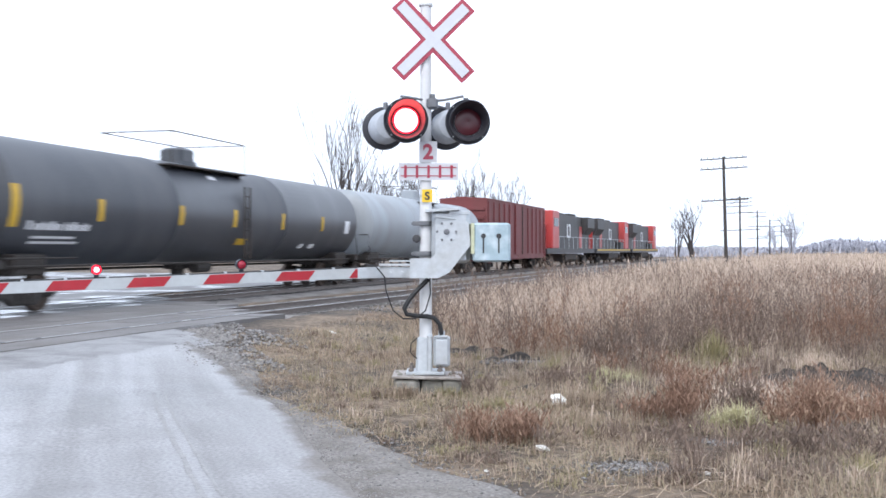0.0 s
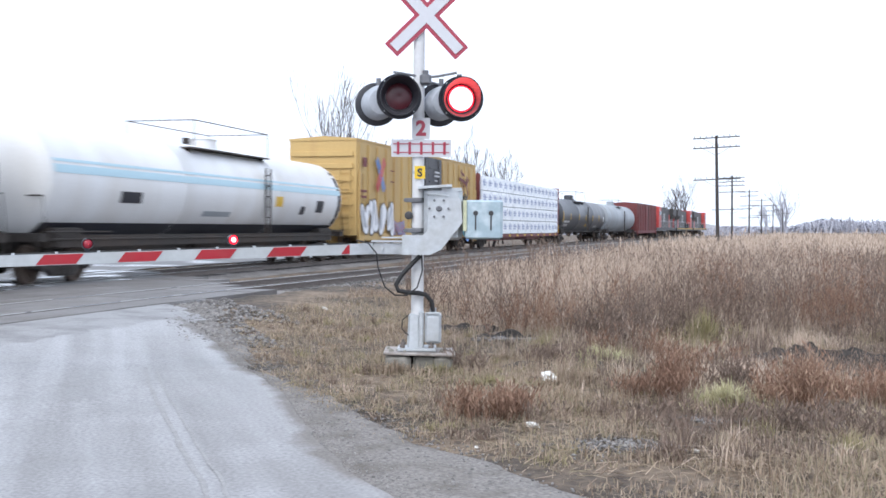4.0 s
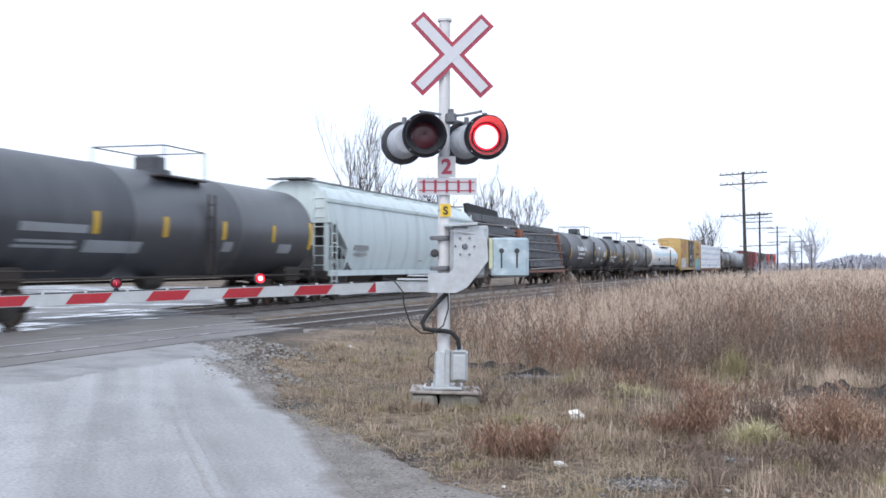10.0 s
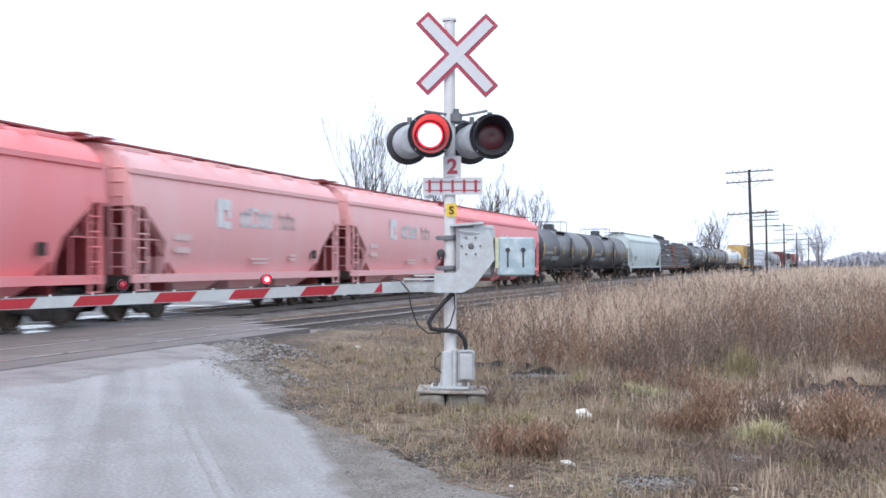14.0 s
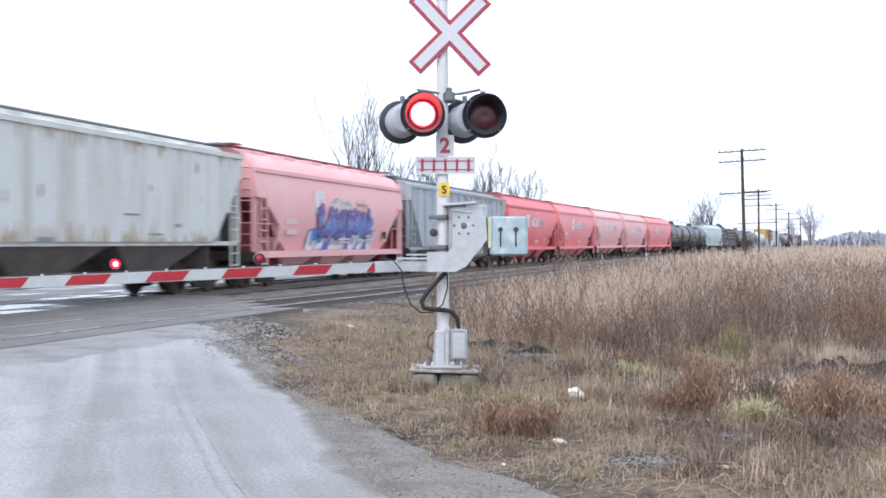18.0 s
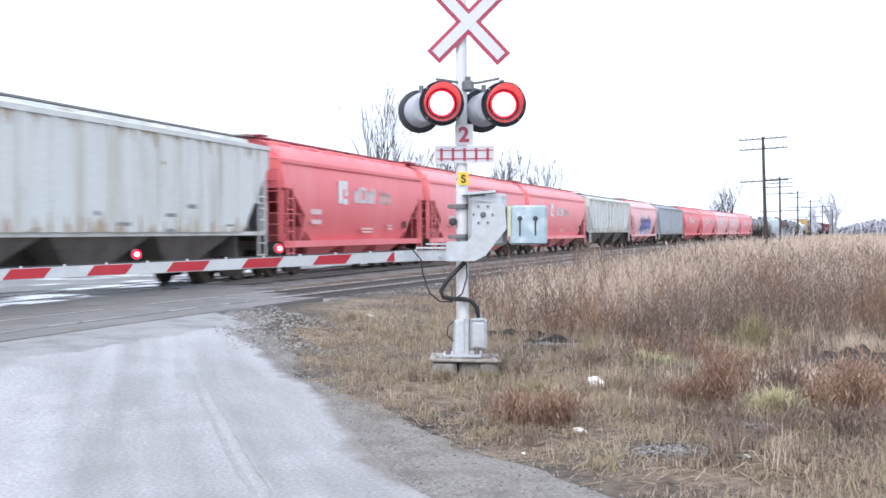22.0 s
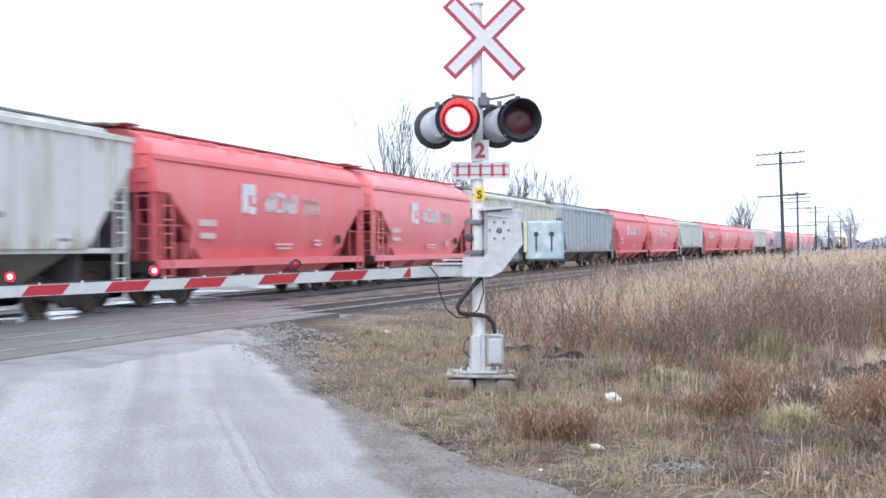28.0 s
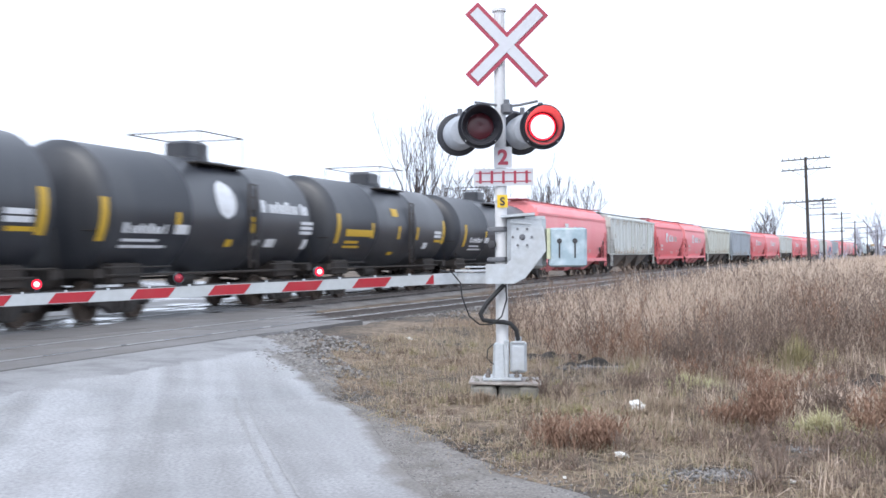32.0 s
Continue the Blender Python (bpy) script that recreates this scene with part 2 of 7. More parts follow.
def ground_z(x, y):
    d, s = off_track(x, y)
    dr = d - near_off(s)
    lift = blend(0.19, 0.0, (dr - 2.2) / 4.5) if dr > 0 else blend(0.2, 0.0, (-d - 2) / 8)
    e = x - road_edge(min(max(y, 3), 70))
    on_road = e < 0.3 and d > 0
    rough = blend(0.012, 0.1, (e - 0.5) / 2.5) if abs(y) < 200 else 0.2
    n = noise.noise(Vector((x * 0.35, y * 0.35, 0))) * rough + noise.noise(Vector((x * 1.4, y * 1.4, 3))) * rough * 0.45
    dip = -0.2 * math.exp(-((x - 5.5) ** 2 / 6 + (y - 15) ** 2 / 10))
    if -1.7 < d and dr < 1.7:
        lift = 0.02
    return lift + n * (0.2 if abs(d - 2) < 6 else 1) + dip


def axis(lo, hi, near_lo, near_hi, fine):
    out, v, step = [], near_lo, fine
    while v < near_hi:
        out.append(v)
        v += fine
    while v < hi:
        out.append(v)
        step *= 1.25
        v += step
    out.append(hi)
    v, step = near_lo, fine
    low = []
    while v > lo:
        step *= 1.25
        v -= step
        low.append(max(v, lo))
    return low[::-1] + out


def build_ground():
    xs, ys = axis(-2600, 2600, -16, 18, 0.3), axis(-900, 4200, 2.5, 36, 0.3)
    m = Mesh()
    m.v = [(x, y, ground_z(x, y)) for y in ys for x in xs]
    k = len(xs)
    m.f = [(j * k + i, j * k + i + 1, j * k + k + i + 1, j * k + k + i) for j in range(len(ys) - 1) for i in range(k - 1)]
    m.m = [0] * len(m.f)
    ob = new("ground", m.data("ground", m_ground, 60))
    return tagged(ob, "damp trampled earth with dry brown grass", "ground", kind="structure")


def earth():
    """Soil under the grass: brown, olive and grey patches with grit."""
    mat = bpy.data.materials.new("damp_soil_and_thatch")
    mat.use_nodes = True
    n, l = mat.node_tree.nodes, mat.node_tree.links
    b = n["Principled BSDF"]
    b.inputs["Roughness"].default_value = 0.9
    co = n.new("ShaderNodeTexCoord")
    big = n.new("ShaderNodeTexNoise")
    big.inputs["Scale"].default_value, big.inputs["Detail"].default_value = 0.6, 6
    small = n.new("ShaderNodeTexNoise")
    small.inputs["Scale"].default_value, small.inputs["Detail"].default_value = 9, 8
    for t in (big, small):
        l.new(co.outputs["Object"], t.inputs["Vector"])
    r1 = n.new("ShaderNodeValToRGB")
    e = r1.color_ramp.elements
    e[0].position, e[0].color = 0.36, (0.06, 0.05, 0.043, 1)
    e[1].position, e[1].color = 0.68, (0.25, 0.195, 0.145, 1)
    k = r1.color_ramp.elements.new(0.5)
    k.color = (0.14, 0.11, 0.086, 1)
    l.new(big.outputs["Fac"], r1.inputs[0])
    r2 = n.new("ShaderNodeValToRGB")
    e = r2.color_ramp.elements
    e[0].position, e[0].color = 0.35, (0.45, 0.42, 0.4, 1)
    e[1].position, e[1].color = 0.7, (1.35, 1.3, 1.2, 1)
    l.new(small.outputs["Fac"], r2.inputs[0])
    mix = n.new("ShaderNodeMix")
    mix.data_type, mix.blend_type = "RGBA", "MULTIPLY"
    mix.inputs[0].default_value = 1
    l.new(r1.outputs[0], mix.inputs[6])
    l.new(r2.outputs[0], mix.inputs[7])
    l.new(mix.outputs[2], b.inputs["Base Color"])
    bp = n.new("ShaderNodeBump")
    bp.inputs["Strength"].default_value, bp.inputs["Distance"].default_value = 0.8, 0.05
    l.new(small.outputs["Fac"], bp.inputs["Height"])
    l.new(bp.outputs[0], b.inputs["Normal"])
    return mat


def wet_road():
    """Worn grey asphalt, damp, with pale dried tracks and darker seams."""
    mat = bpy.data.materials.new("damp_worn_asphalt")
    mat.use_nodes = True
    n, l = mat.node_tree.nodes, mat.node_tree.links
    b = n["Principled BSDF"]
    co = n.new("ShaderNodeTexCoord")
    turn = n.new("ShaderNodeMapping")
    turn.vector_type = "TEXTURE"
    turn.inputs["Rotation"].default_value = (0, 0, radians(18.7))
    turn.inputs["Scale"].default_value = (1.0, 16.0, 1.0)
    l.new(co.outputs["Object"], turn.inputs["Vector"])
    lanes = n.new("ShaderNodeTexNoise")
    lanes.inputs["Scale"].default_value, lanes.inputs["Detail"].default_value = 0.75, 4
    l.new(turn.outputs[0], lanes.inputs["Vector"])
    grit = n.new("ShaderNodeTexNoise")
    grit.inputs["Scale"].default_value, grit.inputs["Detail"].default_value = 30, 8
    blot = n.new("ShaderNodeTexNoise")
    blot.inputs["Scale"].default_value, blot.inputs["Detail"].default_value = 1.3, 6
    for t in (grit, blot):
        l.new(co.outputs["Object"], t.inputs["Vector"])
    ramp = n.new("ShaderNodeValToRGB")
    e = ramp.color_ramp.elements
    e[0].position, e[0].color = 0.36, (0.215, 0.21, 0.21, 1)
    e[1].position, e[1].color = 0.64, (0.36, 0.36, 0.372, 1)
    add = n.new("ShaderNodeMath")
    add.operation = "MULTIPLY_ADD"
    add.inputs[1].default_value, add.inputs[2].default_value = 0.45, -0.21
    l.new(blot.outputs["Fac"], add.inputs[0])
    s2 = n.new("ShaderNodeMath")
    s2.operation = "ADD"
    thin = n.new("ShaderNodeTexNoise")
    thin.inputs["Scale"].default_value, thin.inputs["Detail"].default_value = 3.2, 6
    l.new(turn.outputs[0], thin.inputs["Vector"])
    both = n.new("ShaderNodeMix")
    both.data_type = "FLOAT"
    both.inputs[0].default_value = 0.4
    l.new(lanes.outputs["Fac"], both.inputs[2])
    l.new(thin.outputs["Fac"], both.inputs[3])
    l.new(both.outputs[0], s2.inputs[0])
    l.new(add.outputs[0], s2.inputs[1])
    l.new(s2.outputs[0], ramp.inputs[0])
    gr = n.new("ShaderNodeMapRange")
    gr.inputs["From Min"].default_value, gr.inputs["From Max"].default_value = 0.3, 0.7
    gr.inputs["To Min"].default_value, gr.inputs["To Max"].default_value = 0.74, 1.22
    l.new(grit.outputs["Fac"], gr.inputs["Value"])
    # gravel and soil carried in over the broken edge
    edge = n.new("ShaderNodeAttribute")
    edge.attribute_name = "worn_edge"
    spread = n.new("ShaderNodeMath")
    spread.operation = "MULTIPLY_ADD"
    spread.inputs[1].default_value = 1.5
    l.new(blot.outputs["Fac"], spread.inputs[0])
    l.new(edge.outputs["Fac"], spread.inputs[2])
    over = n.new("ShaderNodeMapRange")
    over.inputs["From Min"].default_value, over.inputs["From Max"].default_value = 1.32, 1.62
    l.new(spread.outputs[0], over.inputs["Value"])
    soil = n.new("ShaderNodeMix")
    soil.data_type = "RGBA"
    soil.inputs[7].default_value = (0.175, 0.16, 0.148, 1)
    l.new(over.outputs[0], soil.inputs[0])
    l.new(ramp.outputs[0], soil.inputs[6])
    sc = n.new("ShaderNodeVectorMath")
    sc.operation = "SCALE"
    l.new(soil.outputs[2], sc.inputs[0])
    l.new(gr.outputs[0], sc.inputs["Scale"])
    l.new(sc.outputs[0], b.inputs["Base Color"])
    rr = n.new("ShaderNodeMapRange")
    rr.inputs["From Min"].default_value, rr.inputs["From Max"].default_value = 0.35, 0.65
    rr.inputs["To Min"].default_value, rr.inputs["To Max"].default_value = 0.42, 0.8
    l.new(blot.outputs["Fac"], rr.inputs["Value"])
    l.new(rr.outputs[0], b.inputs["Roughness"])
    bp = n.new("ShaderNodeBump")
    bp.inputs["Strength"].default_value, bp.inputs["Distance"].default_value = 0.25, 0.008
    l.new(grit.outputs["Fac"], bp.inputs["Height"])
    l.new(bp.outputs[0], b.inputs["Normal"])
    return mat


m_ground = earth()
m_road = wet_road()
m_gravel = surface("grey_gravel", (0.195, 0.18, 0.167), 0.85, vary=0.38, scale=6, dirt=(0.11, 0.095, 0.08), dirt_amount=0.85, dirt_scale=2.6, bump=0.9, bump_scale=22)
m_ballast = surface("dark_ballast", (0.21, 0.195, 0.185), 0.85, vary=0.4, scale=5, dirt=(0.1, 0.086, 0.075), dirt_amount=0.6, dirt_scale=1.2, bump=1.0, bump_scale=22)
m_plank = surface("worn_crossing_surface", (0.17, 0.16, 0.157), 0.55, vary=0.15, dirt=(0.14, 0.125, 0.115), dirt_amount=0.7, dirt_scale=1.1, bump=0.3, bump_scale=30, per_object=0.12)
def puddled():
    """Asphalt with standing water: mirror-smooth pools between rough, darker patches."""
    mat = surface("standing_water_on_asphalt", (0.15, 0.15, 0.155), 0.3, vary=0.15, dirt=(0.12, 0.115, 0.11), dirt_amount=0.6, dirt_scale=0.5, bump=0.0, spec=0.8)
    n, l = mat.node_tree.nodes, mat.node_tree.links
    co = n.new("ShaderNodeTexCoord")
    pool = n.new("ShaderNodeTexNoise")
    pool.inputs["Scale"].default_value, pool.inputs["Detail"].default_value = 0.45, 6
    l.new(co.outputs["Object"], pool.inputs["Vector"])
    r = n.new("ShaderNodeMapRange")
    r.inputs["From Min"].default_value, r.inputs["From Max"].default_value = 0.4, 0.52
    r.inputs["To Min"].default_value, r.inputs["To Max"].default_value = 0.13, 0.75
    l.new(pool.outputs["Fac"], r.inputs["Value"])
    l.new(r.outputs[0], n["Principled BSDF"].inputs["Roughness"])
    return mat


m_wet = puddled()
m_stone = surface("loose_stone", (0.2, 0.19, 0.185), 0.85, vary=0.2, bump=0.2, per_island=0.45)

build_ground()


def strip(name, left, right, ys, z, mat, label, category, rim=0.0, cols=8):
    """A sheet between two edges that follows the ground a little above it."""
    m = Mesh()
    rim_mix = []
    for y in ys:
        a, b = left(y), right(y)
        b += rim * (1.1 * noise.noise(Vector((y * 0.45, 7, 0))) + 0.45 * noise.noise(Vector((y * 1.7, 2, 0))) + 0.25 * noise.noise(Vector((y * 4.7, 5, 0))) + 0.15 * noise.noise(Vector((y * 11, 9, 0))))
        for i in range(cols + 1):
            q = i / cols
            x = a + (b - a) * (1 - (1 - q) ** 1.7 if name == "road" else q ** 0.8)
            rim_mix.append(max(0.0, 1 - (b - x) / 0.5))
            m.v.append((x, y, ground_z(x, y) + (z if 0 < i < cols else -0.03)))
    k = cols + 1
    m.f = [(j * k + i, j * k + i + 1, j * k + k + i + 1, j * k + k + i) for j in range(len(ys) - 1) for i in range(cols)]
    m.m = [0] * len(m.f)
    me = m.data(name, mat, 60)
    me.attributes.new("worn_edge", "FLOAT", "POINT").data.foreach_set("value", rim_mix)
    return tagged(new(name, me), label, category, kind="structure")


ROAD_Y = [-30 + i * 1.0 for i in range(32)] + [2 + 0.1 * i for i in range(204)]
strip("road", lambda y: road_edge(max(y, 3)) - 9.5, lambda y: road_edge(max(y, 3)) + float(np.interp(y, [7, 11], [0.0, 0.25])), ROAD_Y, 0.035, m_road,
      "damp pale grey asphalt road with worn wheel tracks", "road", rim=0.09, cols=26)
strip("gravel_shoulder", lambda y: road_edge(max(y, 3)) - 0.5, lambda y: road_edge(max(y, 3)) + float(np.interp(y, [3, 6.9, 8, 9.5, 10.5, 12.7, 17, 20.6, 24], [1.7, 1.3, 0.95, 0.7, 0.55, 0.55, 1.0, 1.9, 3.0])),
      [2 + 0.1 * i for i in range(200)], 0.02, m_gravel, "grey gravel shoulder beside the road", "gravel", rim=0.3, cols=8)


# ---- ballast, ties, rails and the crossing ----
def bed(name, second, half, lo, hi, z, mat, label):
    m = Mesh()
    rows = 0
    s = lo
    while s <= hi:
        for q, zz in ((-half - 1.3, -0.15), (-half, z), (0, z + 0.01), (half, z), (half + 1.3, -0.15)):
            x, y, h = on_track(s, (near_off(s) if second else 0) + q + 0.1 * noise.noise(Vector((s * 0.7, q, second))))
            m.v.append((x, y, zz + 0.03 * noise.noise(Vector((s * 1.3, q * 2, 1)))))
        rows += 1
        s += 0.6 if -40 < s < 60 else 5
    m.f = [(j * 5 + i, j * 5 + i + 1, j * 5 + 6 + i, j * 5 + 5 + i) for j in range(rows - 1) for i in range(4)]
    m.m = [0] * len(m.f)
    return tagged(new(name, m.data(name, mat, 60)), label, "ballast", kind="structure")


CROSS = (-30.0, -3.6)
for second in (0, 1):
    bed("ballast_bed", second, 1.7, -400, 900, RAIL_Z - 0.15, m_ballast, "dark crushed stone ballast under the track")


def rail(second, gauge, lo, hi):
    prof_side = [(-0.07, -0.17), (0.07, -0.17), (0.07, -0.155), (0.012, -0.135), (0.012, -0.045), (0.036, -0.03), (0.036, -0.004), (0.02, 0),
                 (-0.02, 0), (-0.036, -0.004), (-0.036, -0.03), (-0.012, -0.045), (-0.012, -0.135), (-0.07, -0.155)]
    side, top = Mesh(), Mesh()
    rings = []
    s = lo
    caps = []
    while s <= hi:
        x, y, h = on_track(s, (near_off(s) if second else 0) + gauge)
        c, w = math.cos(h), math.sin(h)
        rings.append([(x + p * c, y - p * w, RAIL_Z + q) for p, q in prof_side])
        caps.append([(x + p * c, y - p * w, RAIL_Z + q) for p, q in ((-0.03, 0.0), (0.03, 0.0), (0.026, 0.004), (-0.026, 0.004))])
        s += 1.0 if -40 < s < 80 else 6
    ob = thing("rail", "steel rail with a bright worn top", "rail", group="rails of the two tracks", kind="structure")
    part("rail_web", side.loft(rings), m_railrust, ob)
    part("rail_head", top.loft(caps), m_steel, ob, "bright worn rail head")
    return ob


for second in (0, 1):
    for g in (-0.755, 0.755):
        rail(second, g, -420, 900)


def ties():
    bed_ = thing("railway_ties", "dark creosoted timber ties in the ballast", "railway ties", kind="structure")
    me = Mesh().box((0, 0, 0), (2.6, 0.23, 0.16), bev=0.015).data("tie", m_tie)
    rest = Mesh()
    n = 0
    for second in (1, 0):
        s = CROSS[1] + (0.4 if second else 6.0)
        while s < 220:
            x, y, h = on_track(s + random.uniform(-0.04, 0.04), near_off(s) if second else 0.0)
            m = pose(x, y, RAIL_Z - 0.215, 0, 0, -math.degrees(h) + random.uniform(-1, 1))
            if (second and s < 82) or (not second and s < 68):
                part("tie", me, None, bed_, at=m)
                n += 1
            else:
                rest.box(m.translation, (2.6, 0.23, 0.16), turn=m.to_3x3())
            s += 0.56
    part("far_tie_rows", rest, m_tie, bed_, kind="stuff")


ties()


def crossing():
    """Asphalt between and beside the rails where the road goes over."""
    ob = thing("level_crossing", "worn grey crossing surface with flangeway gaps at the rails", "level crossing", kind="structure")
    bands = []
    for second in (0, 1):
        bands += [(second, -1.62, -0.81), (second, -0.69, 0.0), (second, 0.006, 0.69), (second, 0.81, 1.62)]
    bands += [(2, 0.0, 0.5), (2, 0.5, 1.0)]

    def spot(kind, q, s):
        c = near_off(s)
        return on_track(s, {0: q, 1: c + q, 2: 1.63 + (c - 3.26) * q}[kind])
    for kind, a, b in bands:
        s = CROSS[0]
        middle = {0: 0, 1: 5.2, 2: 1.6 + 2 * a}[kind] + (a + b) / 2 * (kind < 2)
        end = -5.2 + (6.5 - middle) * 1.0 + random.uniform(-0.25, 0.25)
        while s < end - 0.1:
            m = Mesh()
            e = s + (2.4 if b - a < 1 and kind < 2 else 3.1)
            if e > end - 0.6:
                e = end
            lo, hi = [], []
            for q in (a, b):
                for t in (s + 0.006, e - 0.006):
                    x, y, h = spot(kind, q, t)
                    z = RAIL_Z - 0.008 + random.uniform(-0.006, 0.004)
                    hi.append((x, y, z))
                    lo.append((x, y, z - 0.2))
            m.add(lo + hi, [(0, 1, 3, 2), (4, 6, 7, 5), (0, 4, 5, 1), (2, 3, 7, 6), (0, 2, 6, 4), (1, 5, 7, 3)])
            part("crossing_panel", m, m_plank if kind else m_wet, ob)
            s = e
    return ob


crossing()
m_patch = surface("damp_patched_asphalt", (0.265, 0.26, 0.265), 0.45, vary=0.22, scale=4, dirt=(0.13, 0.125, 0.125), dirt_amount=0.85, dirt_scale=1.7, bump=0.3, bump_scale=30)


def ramp_strip():
    """The darker asphalt wedge that lifts the road to the crossing."""
    m = Mesh()
    rows, s = 0, -30.0
    while s <= -8.0:
        w = 1.9 + 0.9 * noise.noise(Vector((s * 0.7, 3, 0))) + 0.3 * noise.noise(Vector((s * 2.6, 8, 0))) + 0.12 * noise.noise(Vector((s * 7, 5, 0)))
        cx, cy, h = on_track(s, near_off(s) + 1.7)
        w *= min(1, max(0.02, (road_edge(cy) + 0.7 - cx) / 1.5))
        for q in (0.0, 0.25, 0.6, 1.0):
            x, y, h = on_track(s, near_off(s) + 1.625 + w * q)
            m.v.append((x, y, max(ground_z(x, y) + (0.046 if q < 1 else 0.03), RAIL_Z - 0.02 - 0.14 * q * w if q < 1 else -1)))
        rows += 1
        s += 0.12
    m.f = [(j * 4 + i, j * 4 + i + 1, j * 4 + 5 + i, j * 4 + 4 + i) for j in range(rows - 1) for i in range(3)]
    m.m = [0] * len(m.f)
    tagged(new("asphalt_wedge", m.data("asphalt_wedge", m_patch, 60)), "damp dark asphalt wedge along the crossing", "pavement", kind="structure")


ramp_strip()


def seam(points, wide, label):
    """A tarred crack in the asphalt, uneven in width."""
    m = Mesh()
    rows = 0
    for (x0, y0), (x1, y1) in zip(points, points[1:]):
        n = max(2, int(math.hypot(x1 - x0, y1 - y0) / 0.06))
        d = Vector((y1 - y0, x0 - x1)).normalized()
        for k in range(n):
            x, y = x0 + (x1 - x0) * k / n, y0 + (y1 - y0) * k / n
            e = 0.02 * noise.noise(Vector((x * 2, y * 2, 0)))
            for sgn in (-1, 1):
                w = wide * (0.5 + 0.9 * abs(noise.noise(Vector((x * 6 + sgn, y * 6, 4)))) + 0.3 * noise.noise(Vector((x * 25, y * 25, sgn))))
                px, py = x + d.x * (e + sgn * w), y + d.y * (e + sgn * w)
                m.v.append((px, py, ground_z(px, py) + 0.0385))
            rows += 1
    m.f = [(j * 2, j * 2 + 1, j * 2 + 3, j * 2 + 2) for j in range(rows - 1)]
    m.m = [0] * len(m.f)
    tagged(new("asphalt_seam", m.data("asphalt_seam", m_seam, 60)), label, "road seam", kind="structure")


m_seam = surface("dark_filled_crack", (0.265, 0.26, 0.26), 0.6, vary=0.2, dirt=(0.29, 0.29, 0.29), dirt_amount=0.8, dirt_scale=3, bump=0.3)
for shift, wide in ((0.0, 0.03), (0.13, 0.018)):
    seam([(-3.3 + shift, 11.74), (-2.83 + shift, 10.31), (-2.37 + shift, 9.05), (-1.7 + shift, 7.2), (-0.9 + shift, 5.0)], wide, "long worn wheel groove along the road")
seam([(-7.07, 14.44), (-6.72, 15.37), (-6.06, 16.43)], 0.03, "dark wet crack along the crossing")
seam([(-5.7, 12.7), (-5.56, 13.41), (-5.24, 13.67)], 0.025, "dark wet crack across the road")
seam([(-5.41, 16.44), (-4.83, 17.02), (-3.93, 16.28)], 0.03, "dark wet joint at the road's end")


# ---- the crossing signal ----
MX, MY, MZ = -0.207, 12.33, 0.231
FLASHERS = []


def text_part(parent, body, h, at, mat, name, bold=0.0):
    cu = bpy.data.curves.new(name, "FONT")
    cu.body, cu.size, cu.extrude, cu.offset, cu.align_x = body, h * 1.38, 0.003, bold, "CENTER"
    tmp = bpy.data.objects.new(name, cu)
    scene.collection.objects.link(tmp)
    bpy.context.view_layer.update()
    me = bpy.data.meshes.new_from_object(tmp.evaluated_get(bpy.context.evaluated_depsgraph_get()))
    bpy.data.objects.remove(tmp)
    me.materials.clear()
    me.materials.append(mat)
    return part(name, me, None, parent, at=at)


def lens_mesh(r, t):
    """A drum with a glowing face (-y) and a dark face (+y)."""
    m = Mesh()
    m.lathe([(-t, 0.001), (-t - 0.012, r * 0.45), (-t, r * 0.9)], "y", 24, mat=0, closed=False)
    m.lathe([(-t, r * 0.9), (-t + 0.01, r)], "y", 24, mat=1, closed=False)
    m.lathe([(-t + 0.01, r), (t - 0.01, r), (t, r * 0.8), (t + 0.012, r * 0.45), (t, 0.001)], "y", 24, mat=2, closed=False)
    return m


